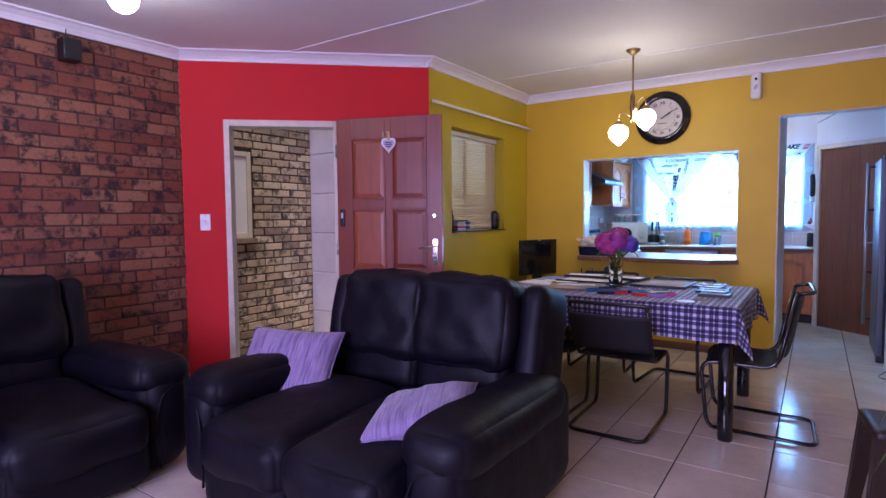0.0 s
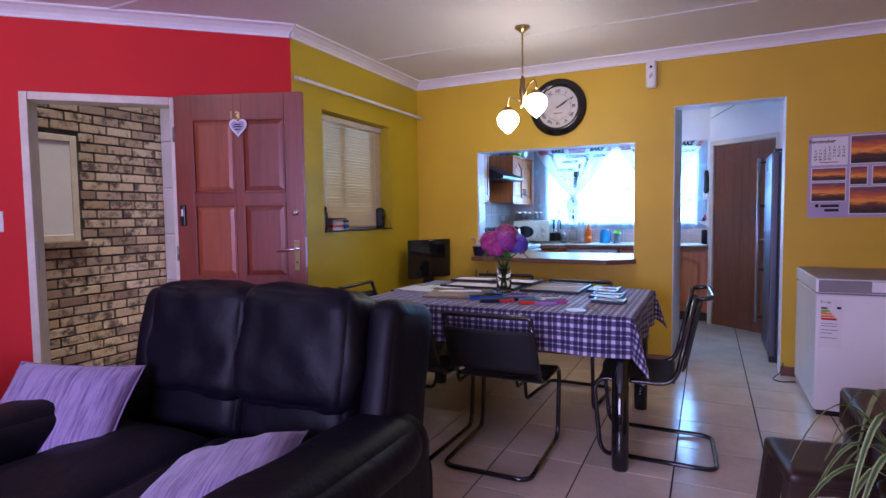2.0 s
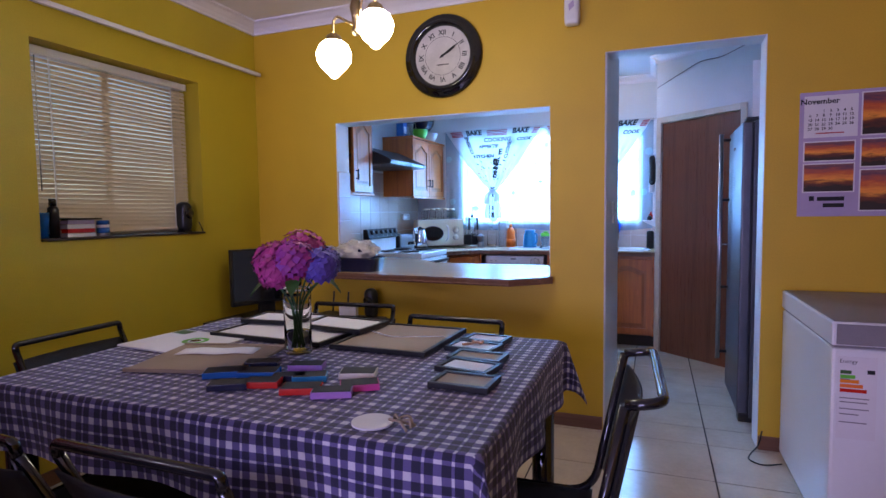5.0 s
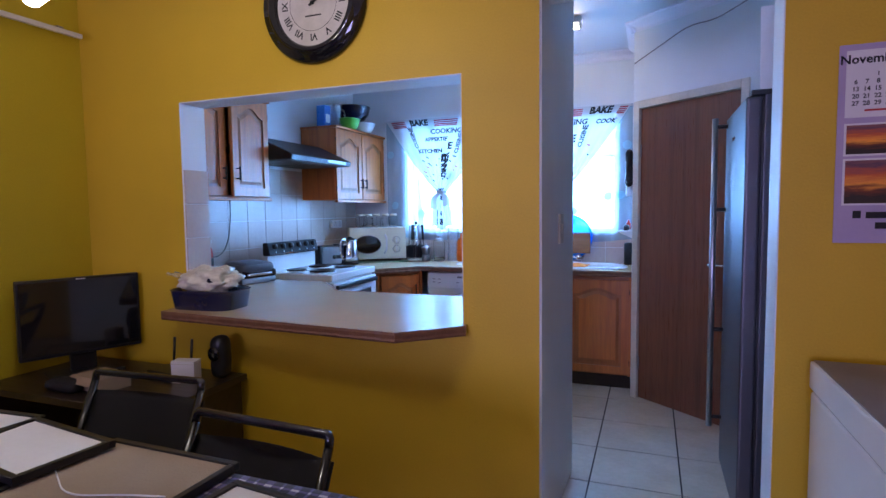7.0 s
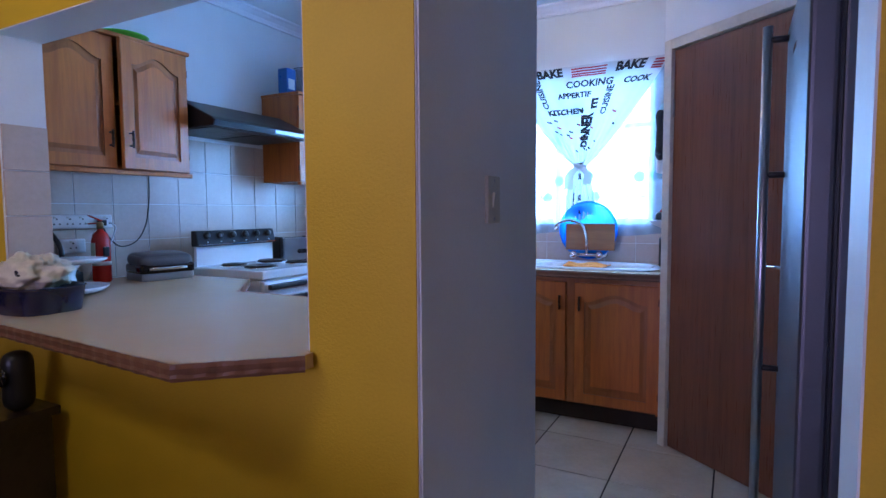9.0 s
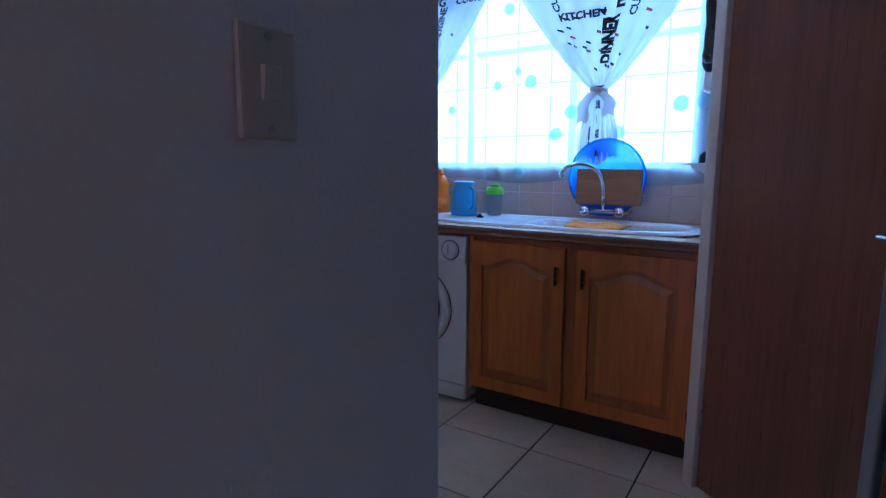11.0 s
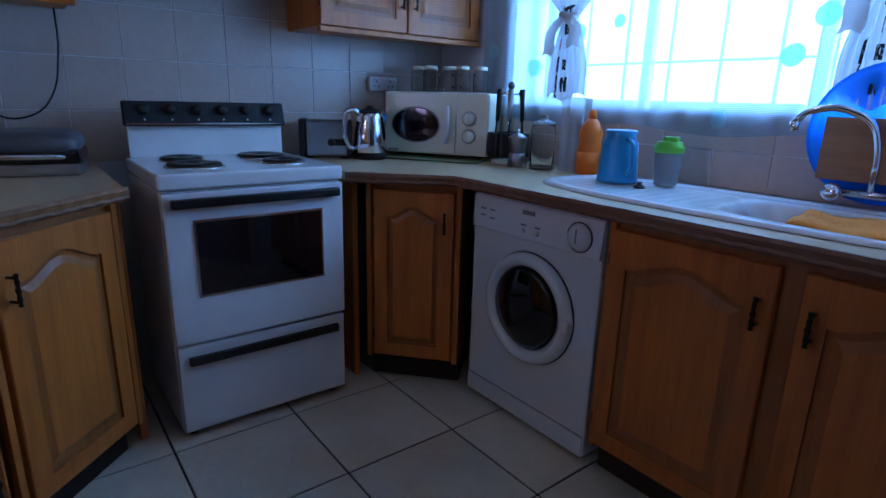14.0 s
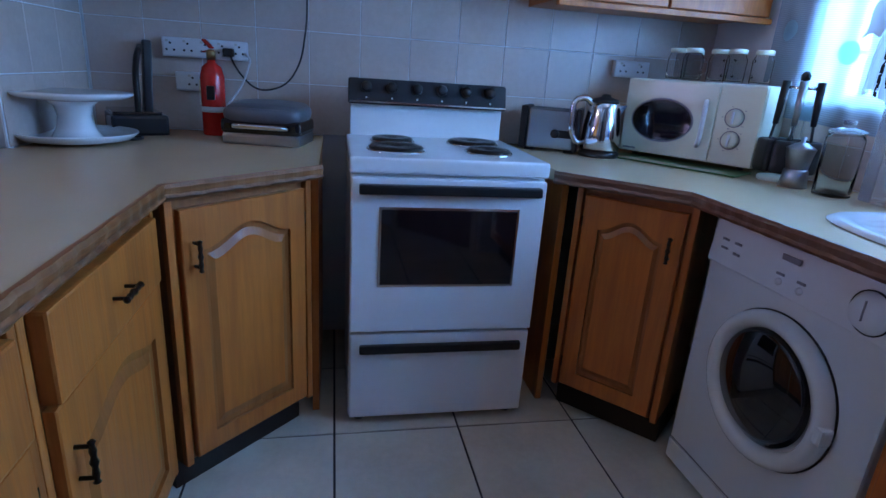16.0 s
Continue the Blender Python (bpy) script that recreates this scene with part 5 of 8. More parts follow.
for x, y, mm, sx, sy in ((0.50, 4.13, BLUE, 0.12, 0.07), (0.40, 4.10, BLUE, 0.13, 0.07), (0.60, 4.24, PURPLE, 0.11, 0.06), (0.68, 4.14, TEAL, 0.10, 0.06), (0.80, 4.22, CREAM, 0.11, 0.07), (0.72, 4.04, REDP, 0.11, 0.065), (0.86, 4.12, PINK, 0.11, 0.065), (0.58, 4.05, REDP, 0.10, 0.06), (0.50, 4.00, NAVY, 0.11, 0.06), (0.62, 4.12, NAVY, 0.10, 0.05), (0.82, 4.04, PURPLE, 0.11, 0.06), (0.44, 4.22, NAVY, 0.11, 0.06)):
    g = thing("card_box", pose(x, y + 0.14, TZ + 0.0032, 0, 0, rnd.uniform(18, 32)), "small flat card box with a coloured side and dark top", "box", "small card boxes on the table")
    part("body", box(-sx / 2, sx / 2, -sy / 2, sy / 2, 0, 0.018, 0.001), mm, g)
    part("top", box(-sx / 2 + 0.003, sx / 2 - 0.003, -sy / 2 + 0.003, sy / 2 - 0.003, 0.0182, 0.0195), INK, g)
b = thing("tag_with_twine", pose(1.02, 4.04, TZ + 0.0032, 0, 0, -10), "white oval tag tied with a knot of pale twine", "tag")
part("tag", lathe([(0.05, 0), (0.05, 0.005)], 28), PLASTIC_WHITE, b)
for k in range(4):
    a = k * 1.3
    part("twine", tube(rounded([(0.05, 0.02, 0.008), (0.08 + 0.03 * math.cos(a), 0.03 * math.sin(a), 0.028), (0.11, 0.02 * math.sin(a * 2), 0.008)], 0.03), 0.0035, 6), KRAFT, b)


# ---- corner desk with the monitor ----
DZ = 0.60
d = thing("corner_desk", pose(0, 0, 0), "low dark wooden desk in the corner under clutter", "desk")
part("top", box(-1.07, -0.02, 5.62, 6.17, DZ - 0.03, DZ, 0.004), DARKWOOD, d)
for x in (-1.05, -0.06):
    part("side", box(x, x + 0.022, 5.64, 6.15, 0.0, DZ - 0.031, 0.002), DARKWOOD, d)
part("shelf", box(-1.025, -0.065, 5.68, 6.15, 0.22, 0.24, 0.002), DARKWOOD, d)
mo = thing("computer_monitor", pose(-0.800, 5.940, DZ, 0, 0, 67), "black flat computer monitor on a stand", "monitor")
part("shell", box(-0.255, 0.255, -0.012, 0.025, 0.095, 0.465, 0.006), BLACK, mo)
part("screen", box(-0.243, 0.243, -0.0145, -0.012, 0.113, 0.453), BLACK_GLOSS, mo)
part("badge", box(-0.02, 0.02, -0.0155, -0.0144, 0.4555, 0.4605), PLASTIC_WHITE, mo)
part("neck", box(-0.055, 0.055, 0.005, 0.045, 0.012, 0.20, 0.006), BLACK, mo)
part("foot", box(-0.15, 0.15, -0.10, 0.10, 0.0, 0.014, 0.005), BLACK, mo)
r = thing("network_router", pose(-0.33, 6.02, DZ, 0, 0, -6), "black router with two upright aerials", "router")
part("body", box(-0.10, 0.10, -0.06, 0.06, 0, 0.035, 0.006), BLACK, r)
for x in (-0.06, 0.06):
    part("aerial", tube([(x, 0.055, 0.02), (x + 0.012, 0.06, 0.17)], 0.006, 8), BLACK, r)
s = thing("desk_speaker", pose(-0.09, 6.08, DZ), "small black oval speaker on the desk", "speaker")
part("body", soft(0.085, 0.09, 0.20, 0.04, 10, m=pose(0, 0, 0.10)), BLACK, s)
part("grille", lathe([(0.03, 0), (0.032, 0.004), (0, 0.004)], 20, m=pose(0, -0.044, 0.12, 90)), BLACK_GLOSS, s)
s = thing("white_box", pose(-0.20, 5.98, DZ, 0, 0, 15), "small white cardboard box on the desk", "box")
part("body", box(-0.055, 0.055, -0.03, 0.03, 0, 0.10, 0.002), PAPER, s)
part("lid_edge", box(-0.056, 0.056, -0.031, 0.031, 0.085, 0.087), PLASTIC_IVORY, s)
s = thing("brown_carton", pose(-0.50, 5.80, DZ, 0, 0, -10), "small open brown carton on the desk", "box")
part("wall", box(-0.10, 0.10, -0.07, 0.07, 0, 0.06, 0.002), KRAFT, s)
part("flap", moved(box(-0.10, 0.10, -0.04, 0.0, 0, 0.003), pose(0, -0.07, 0.06, 35)), KRAFT, s)
s = thing("black_pouch", pose(-0.62, 5.72, DZ), "black cable pouch lying on the desk", "pouch")
part("body", soft(0.18, 0.10, 0.05, 0.024, 8, 0.004, 0.008, 9, m=pose(0, 0, 0.024)), SLING, s)


# ---- chest freezer ----
f = thing("chest_freezer", pose(0, 0, 0), "white chest freezer with grey lid edge and energy label", "freezer")
FX0, FX1, FY0, FY1 = 2.255, 3.20, 5.28, 6.12
part("body", box(FX0, FX1, FY0, FY1, 0.035, 0.775, 0.012), APPL, f)
part("plinth", box(FX0 + 0.02, FX1 - 0.02, FY0 + 0.02, FY1 - 0.02, 0.0, 0.034), BLACK, f)
part("lid", box(FX0 - 0.004, FX1 + 0.004, FY0 - 0.004, FY1, 0.785, 0.872, 0.008), APPL, f)
part("lid_edge", box(FX0 + 0.012, FX0 + 0.40, FY0 - 0.008, FY0 - 0.0035, 0.79, 0.865), GREY_LID, f, "speckled grey front strip of the lid")
part("lid_top", box(FX0 + 0.006, FX1 - 0.006, FY0 + 0.004, FY1 - 0.006, 0.8725, 0.875), GREY_LID, f, "speckled grey lid top")
part("grip", box(FX0 + 0.28, FX0 + 0.72, FY0 - 0.014, FY0 - 0.0082, 0.80, 0.862, 0.002), APPL, f)
part("seal", box(FX0 + 0.006, FX1 - 0.006, FY0 + 0.006, FY1 - 0.006, 0.7755, 0.7845), GREY_LID, f)
lab = part("energy_label", box(FX0 + 0.02, FX0 + 0.14, FY0 - 0.0012, FY0, 0.44, 0.745), PAPER, f, "white energy label with coloured bars")
for k, mm in enumerate((LEAF, GREEN, ORANGE_CLOTH, ORANGE, REDP)):
    part("energy_bar", box(FX0 + 0.028, FX0 + 0.062 + 0.012 * k, FY0 - 0.002, FY0 - 0.0012, 0.682 - 0.017 * k, 0.695 - 0.017 * k), mm, lab)
part("energy_word", moved(words("Energy", 0.02), pose(FX0 + 0.052, FY0 - 0.0018, 0.728, 90)), INK, lab)
for z, w in ((0.66, 0.03), (0.59, 0.09), (0.575, 0.085), (0.55, 0.09), (0.53, 0.06), (0.50, 0.085)):
    part("text_line", box(FX0 + 0.028, FX0 + 0.028 + w, FY0 - 0.0019, FY0 - 0.0012, z, z + 0.004), GREY_LID, lab)
part("energy_class", box(FX0 + 0.11, FX0 + 0.133, FY0 - 0.0019, FY0 - 0.0012, 0.685, 0.70), INK, lab)
c = thing("power_cord", pose(0, 0, 0), "grey appliance cord looped on the floor by the skirting", "cable")
part("cord", tube(rounded([(2.19, 6.20, 0.10), (2.17, 6.16, 0.03), (2.12, 6.10, 0.006), (2.10, 6.02, 0.006), (2.16, 5.97, 0.006), (2.25, 6.02, 0.006)], 0.06), 0.004, 6), BLACK, c)


# ---- stool, box speaker and plant by the path ----
def plastic_stool():
    s = thing("plastic_stool", pose(2.02, 3.40, 0, 0, 0, 8), "dark brown moulded plastic stool", "stool")
    h = 0.155
    b = soft(2 * h + 0.02, 2 * h + 0.02, 0.05, 0.022, 12, m=pose(0, 0, 0.425))
    part("seat", b, BROWN_PLASTIC, s, smooth=True)
    for sx in (-1, 1):
        for sy in (-1, 1):
            x0, y0, x1, y1 = sx * (h - 0.03), sy * (h - 0.03), sx * (h + 0.015), sy * (h + 0.015)
            q = bmesh.new()
            for zz, cx, cy, r in ((0.42, x0, y0, 0.036), (0.0, x1, y1, 0.026)):
                for dx, dy in ((-r, -r), (r, -r), (r, r), (-r, r)):
                    q.verts.new((cx + dx, cy + dy, zz))
            q.verts.ensure_lookup_table()
            v = q.verts
            for i in range(4):
                j = (i + 1) % 4
                q.faces.new((v[i], v[j], v[4 + j], v[4 + i]))
            q.faces.new(v[4:8])
            q.faces.new(v[0:4])
            bmesh.ops.recalc_face_normals(q, faces=q.faces[:])
            bmesh.ops.bevel(q, geom=q.edges[:], offset=0.006, segments=2, affect="EDGES")
            part("leg", q, BROWN_PLASTIC, s)
    for a in range(4):
        prof = [(-0.12, 0.40), (0.12, 0.40), (0.12, 0.35), (0.07, 0.372), (0, 0.378), (-0.07, 0.372), (-0.12, 0.35)]
        part("apron", moved(prism(prof, 0.128, 0.142, axis="y"), pose(0, 0, 0, 0, 0, 90 * a)), BROWN_PLASTIC, s)


plastic_stool()
w = thing("ribbed_basket", pose(2.36, 3.62, 0, 0, 0, 0), "dark brown ribbed plastic laundry box beside the stool", "basket")
part("body", soft(0.46, 0.40, 0.54, 0.05, 10, m=pose(0, 0, 0.27)), BROWN_PLASTIC, w)
part("lid", soft(0.48, 0.42, 0.06, 0.028, 10, m=pose(0, 0, 0.565)), BROWN_PLASTIC, w)
for k in range(16):
    part("rib", tube([(-0.236, -0.16 + 0.32 * k / 15, 0.46), (-0.236, -0.16 + 0.32 * k / 15, 0.58)], 0.008, 6), BROWN_PLASTIC, w)
    part("rib", tube([(-0.19 + 0.38 * k / 15, -0.206, 0.06), (-0.19 + 0.38 * k / 15, -0.206, 0.53)], 0.007, 6), BROWN_PLASTIC, w)
p = thing("spider_plant", pose(2.20, 3.12, 0), "spider plant with pale striped leaves in a dark pot", "plant")
part("stand", lathe([(0.11, 0), (0.10, 0.02), (0.03, 0.04), (0.03, 0.30), (0.10, 0.32), (0.10, 0.33)], 20), BROWN_PLASTIC, p)
part("pot", lathe([(0.075, 0.33), (0.105, 0.48), (0.11, 0.485), (0.10, 0.485), (0.09, 0.46), (0, 0.46)], 24), BROWN_PLASTIC, p)
rnd = random.Random(4)
for k in range(34):
    a, ln, up = rnd.uniform(0, 6.28), rnd.uniform(0.22, 0.36), rnd.uniform(0.05, 0.17)
    for nm, mm, w0, dz in (("leaf", LEAF_PALE, 0.011, 0.0), ("leaf_stripe", LEAF, 0.005, 0.0012)):
        def bl(u, v, a=a, ln=ln, up=up, w0=w0, dz=dz):
            r = 0.02 + ln * u
            zz = 0.46 + up * math.sin(u * math.pi * 0.9) * 2 - 0.14 * u**3 + dz + 0.004 * abs(2 * v - 1)
            w = w0 * (math.sin(math.pi * min(1, u * 0.9 + 0.1)) ** 0.6) * (2 * v - 1)
            return (r * math.cos(a) - w * math.sin(a), r * math.sin(a) + w * math.cos(a), zz)
        part(nm, surface(bl, 12, 2), mm, p, smooth=True)

# added window frame behind the walk, never in view, where the violet fill enters
w = tagged(link("window_2", bmesh.new(), TRIM, None, m=pose(0, 0, 0)), "added wide window frame, unseen, round the violet fill light", "window", "", "structure")
for x0, x1, z0, z1 in ((-0.46, -0.41, 0.8, 2.2), (1.69, 1.74, 0.8, 2.2), (-0.41, 1.69, 2.15, 2.2), (-0.41, 1.69, 0.8, 0.85), (0.61, 0.66, 0.85, 2.15)):
    part("window_frame", box(x0, x1, -1.50, -1.46, z0, z1, 0.003), TRIM, w)

# ---- kitchen: cupboards and worktops ----
TOP = 0.90


def arch_outline(x0, x1, z0, zs, rise, n=14):
    pts = [(x0, z0), (x1, z0), (x1, zs)]
    for i in range(1, n):
        t = 1 - i / n
        pts.append((x0 + (x1 - x0) * t, zs + rise * 0.5 * (1 - math.cos(2 * math.pi * t))))
    return pts + [(x0, zs)]


def iron_handle(parent, x, z, ln=0.085, flat=False):
    """A turned iron pull on two feet, upright unless flat."""
    prof = [(0.003, -ln / 2), (0.007, -ln * 0.46), (0.004, -ln * 0.40), (0.0065, -ln * 0.25), (0.0045, -ln * 0.12), (0.008, 0), (0.0045, ln * 0.12), (0.0065, ln * 0.25), (0.004, ln * 0.40), (0.007, ln * 0.46), (0.003, ln / 2)]
    m = pose(x, -0.026, z) @ (pose(0, 0, 0, 0, 90) if flat else pose(0, 0, 0))
    b = lathe(prof, 10, m=m)
    for e in (-ln * 0.36, ln * 0.36):
        a = (x + e, 0, z) if flat else (x, 0, z + e)
        c = (x + e, -0.026, z) if flat else (x, -0.026, z + e)
        tube([a, c], 0.004, 8, bm=b)
    return part("handle", b, IRON, parent, "turned dark iron pull handle")


def panel_door(parent, W, H, handle="r", z_handle=None, m=None, rise=None, wood_mat=OAK):
    """A cupboard door with a raised panel under a cathedral arch. It faces -y; its lower left corner is the origin."""
    T, a = 0.02, min(0.058, W * 0.2)
    rise = min(0.05, W * 0.14) if rise is None else rise
    zs = H - a - rise - 0.004
    inner = arch_outline(a, W - a, a, zs, rise)
    outer = [(0, 0), (W, 0), (W, H)] + [(x, H) for x, z in inner[3:-1]] + [(0, H)]
    b = bmesh.new()
    rings = []
    for loop, y in ((outer, T), (outer, 0.003), ([(x + (0.003 if x < W / 2 else -0.003), z + (0.003 if z < H / 2 else -0.003)) for x, z in outer], 0.0), (inner, 0.0), (inner, 0.009)):
        rings.append([b.verts.new((x, y, z)) for x, z in loop])
    cx, cz = W / 2, (a + zs + rise) / 2
    for k, y in ((0.90, 0.009), (0.80, 0.003)):
        sx = k if k > 0.85 else k - 0.02
        rings.append([b.verts.new((cx + (x - cx) * sx, y, cz + (z - cz) * (1 - (1 - sx) * W / H * 1.1))) for x, z in inner])
    n = len(inner)
    for p, q in zip(rings, rings[1:]):
        for i in range(n):
            b.faces.new((p[i], p[(i + 1) % n], q[(i + 1) % n], q[i]))
    b.faces.new(rings[-1])
    b.faces.new(rings[0][::-1])
    bmesh.ops.recalc_face_normals(b, faces=b.faces[:])
    # the groove round the raised panel takes the darker oak tone
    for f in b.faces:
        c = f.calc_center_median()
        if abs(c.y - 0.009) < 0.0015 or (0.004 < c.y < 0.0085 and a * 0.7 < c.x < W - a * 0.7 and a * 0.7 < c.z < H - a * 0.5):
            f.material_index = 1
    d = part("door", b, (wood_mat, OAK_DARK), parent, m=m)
    if handle:
        x = W - 0.032 if handle == "r" else 0.032
        iron_handle(d, x, z_handle if z_handle is not None else H - 0.16)
    for z in (0.09, H - 0.09):
        part("hinge", tube([(0 if handle == "r" else W, 0.004, z - 0.018), (0 if handle == "r" else W, 0.004, z + 0.018)], 0.004, 6), IRON, d)
    return d


def base_unit(name, m, W, depth, layout, label, z0=0.11, H=0.75):
    """A floor cupboard that faces -y. layout: list of (x0, x1, drawer, handle side)."""
    u = thing(name, m, label, "cupboard", "oak floor cupboards")
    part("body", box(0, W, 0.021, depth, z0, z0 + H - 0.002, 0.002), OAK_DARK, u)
    part("plinth", box(0.0, W, 0.07, depth, 0, z0 - 0.001), PLINTH, u, "dark recessed plinth")
    for x0, x1 in ((0, 0.02), (W - 0.02, W)):
        part("stile", box(x0, x1, 0.0, 0.0205, z0, z0 + H - 0.004, 0.002), OAK, u)
    for x0, x1, drawer, side in layout:
        h = H - 0.03
        if drawer:
            dr = part("drawer_front", box(x0, x1, -0.012, 0.02, z0 + h - 0.155, z0 + h, 0.006), OAK, u)
            k = iron_handle(dr, (x0 + x1) / 2, z0 + h - 0.078, 0.085, True)
            k.location.y = -0.012
            h -= 0.165
        panel_door(u, x1 - x0, h - 0.012, side, h - 0.13, pose(x0, -0.002, z0 + 0.012))
    return u


# north run: corner unit, gap for the washer, sink unit
base_unit("corner_cupboard", pose(-0.305, 8.065, 0, 0, 0, 42), 0.385, 0.30, [(0.03, 0.355, False, "r")], "oak corner cupboard with arched raised panel door")
base_unit("sink_cupboard", pose(0.652, 8.332, 0), 0.99, 0.58, [(0.008, 0.465, False, "r"), (0.517, 0.978, False, "l")], "oak sink cupboard with two arched doors")
# south run under the hatch, with the slanting corner unit
base_unit("corner_cupboard", pose(0.035, 6.878, 0, 0, 0, 135.0), 0.455, 0.30, [(0.035, 0.43, False, "l")], "oak corner cupboard with arched raised panel door")
for k in range(2):
    base_unit("drawer_cupboard", pose(0.637 + 0.590 * k, 6.858, 0, 0, 0, 180), 0.588, 0.46, [(0.055, 0.568, True, "l")], "oak cupboard with a drawer above an arched door")
# side panels beside the cooker
p = structure("trim_panel", box(-0.98, -0.365, 8.036, 8.060, 0.0, 0.86, 0.002), OAK, "dark oak end panel beside the cooker", "panel")
p = structure("trim_panel_south", box(-0.98, -0.365, 7.196, 7.220, 0.0, 0.86, 0.002), OAK, "dark oak end panel beside the cooker", "panel")


def edge_band(parent, pts, z0, z1, out=0.014, mate=OAK_EDGE):
    """A carved wooden lipping along a worktop's edge."""
    for a, c in zip(pts, pts[1:]):
        a, c = Vector(a), Vector(c)
        d = (c - a).normalized()
        ln = (c - a).length
        n = max(2, int(ln / 0.012))
        prof = [(0, z0), (out * 0.6, z0), (out, z0 + 0.008), (out * 0.75, z0 + 0.016), (out * 0.95, z1 - 0.010), (out * 0.7, z1), (0, z1)]
        b = bmesh.new()
        rows = []
        for i in range(n + 1):
            s = -out * 0.4 + (ln + out * 0.8) * i / n
            wob = 0.0015 * math.sin(i * 1.3) + 0.001 * math.sin(i * 0.47 + 1)
            rows.append([b.verts.new((s, -(o + (wob if 0 < j < 6 else 0)), z + (wob if j in (2, 3) else 0))) for j, (o, z) in enumerate(prof)])
        k = len(prof)
        for p0, p1 in zip(rows, rows[1:]):
            for j in range(k):
                b.faces.new((p0[j], p1[j], p1[(j + 1) % k], p0[(j + 1) % k]))
        b.faces.new(rows[0])
        b.faces.new(rows[-1])
        bmesh.ops.recalc_face_normals(b, faces=b.faces[:])
        part("edge_strip", b, mate, parent, "carved oak edge strip", m=pose(a.x, a.y, 0, 0, 0, math.degrees(math.atan2(d.y, d.x))))


w = thing("worktop", pose(0, 0, 0), "beige laminate breakfast bar with oak edge through the hatch", "worktop")
SOUTH = [(-0.43, 6.195), (-0.40, 6.05), (0.86, 5.965), (1.075, 6.16), (1.075, 6.195), (1.05, 6.198), (1.05, 6.37), (1.236, 6.37), (1.236, 6.875), (0.045, 6.875), (-0.275, 7.224), (-0.985, 7.224), (-0.985, 6.375), (-0.39, 6.375), (-0.39, 6.198)]
part("slab", prism(SOUTH, TOP - 0.036, TOP), WORKTOP, w)
edge_band(w, [(-0.275, 7.224), (0.045, 6.875), (1.24, 6.875)][::-1], TOP - 0.040, TOP + 0.001)
edge_band(w, [(-0.43, 6.195), (-0.40, 6.05), (0.86, 5.965), (1.075, 6.16)], TOP - 0.040, TOP + 0.001, 0.010, SKIRT)
w = thing("worktop", pose(0, 0, 0), "beige laminate worktop with oak edge under the window", "worktop")
NORTH = [(-0.985, 7.985), (-0.31, 7.985), (-0.02, 8.295), (0.20, 8.295), (0.20, 8.935), (-0.985, 8.935)]
part("slab", prism(NORTH, TOP - 0.036, TOP), WORKTOP, w)
for x0, x1, y0, y1 in ((0.20, 1.652, 8.295, 8.40), (0.20, 1.652, 8.84, 8.935), (0.20, 0.80, 8.40, 8.84), (1.61, 1.652, 8.40, 8.84)):
    part("slab", box(x0, x1, y0, y1, TOP - 0.036, TOP), WORKTOP, w)
edge_band(w, [(-0.31, 7.985), (-0.02, 8.295), (1.652, 8.295)], TOP - 0.040, TOP + 0.001, 0.012, SKIRT)


def kitchen_sink():
    s = thing("kitchen_sink", pose(0.905, 8.615, TOP), "long white inset sink with drainer and oval bowl", "sink")
    hx, hy = 0.70, 0.235

    def f(u, v):
        t, r = 2 * math.pi * u, v
        e = 0.62
        c, q = math.cos(t), math.sin(t)
        x = hx * (abs(c) ** e) * (1 if c > 0 else -1) * r
        y = hy * (abs(q) ** e) * (1 if q > 0 else -1) * r
        z = 0.014 if r < 0.97 else 0.014 - 0.012 * (r - 0.97) / 0.03
        if 0.90 < r <= 0.97:
            z = 0.014
        elif r <= 0.90:
            z = 0.008
        bx, by = (x - 0.30) / 0.36, y / 0.165
        d = (abs(bx) ** 3.5 + abs(by) ** 3.5) ** (1 / 3.5)
        if d < 1:
            k = min(1, (1 - d) / 0.22)
            z -= 0.15 * (3 * k * k - 2 * k**3)
        if x < -0.10:
            z -= 0.0025 * (0.5 + 0.5 * math.sin(x * 130)) * (1 if abs(y) < 0.15 and r < 0.85 else 0)
        return (x, y, z)
    part("basin", surface(f, 96, 44), ENAMEL, s, smooth=True)
    part("drain", lathe([(0.035, 0), (0.03, 0.004), (0, 0.002)], 20, m=pose(0.30, 0, -0.141)), CHROME, s)
    part("plug", lathe([(0.018, 0), (0.02, 0.006), (0.008, 0.012), (0.008, 0.02)], 16, m=pose(-0.37, 0.02, 0.008)), BLACK, s, "black rubber plug")
    c = thing("dish_cloth", pose(1.185, 8.55, TOP + 0.016, 0, 0, -6), "orange dish cloth folded over the sink divider", "cloth")
    part("cloth", surface(lambda u, v: (-0.125 + 0.25 * u, -0.085 + 0.17 * v, 0.006 + 0.006 * math.sin(u * 9 + v * 3) + 0.004 * math.sin(v * 12) - 0.02 * (1 - v) ** 3), 20, 10, thick=0.004), ORANGE_CLOTH, c, smooth=True)


kitchen_sink()


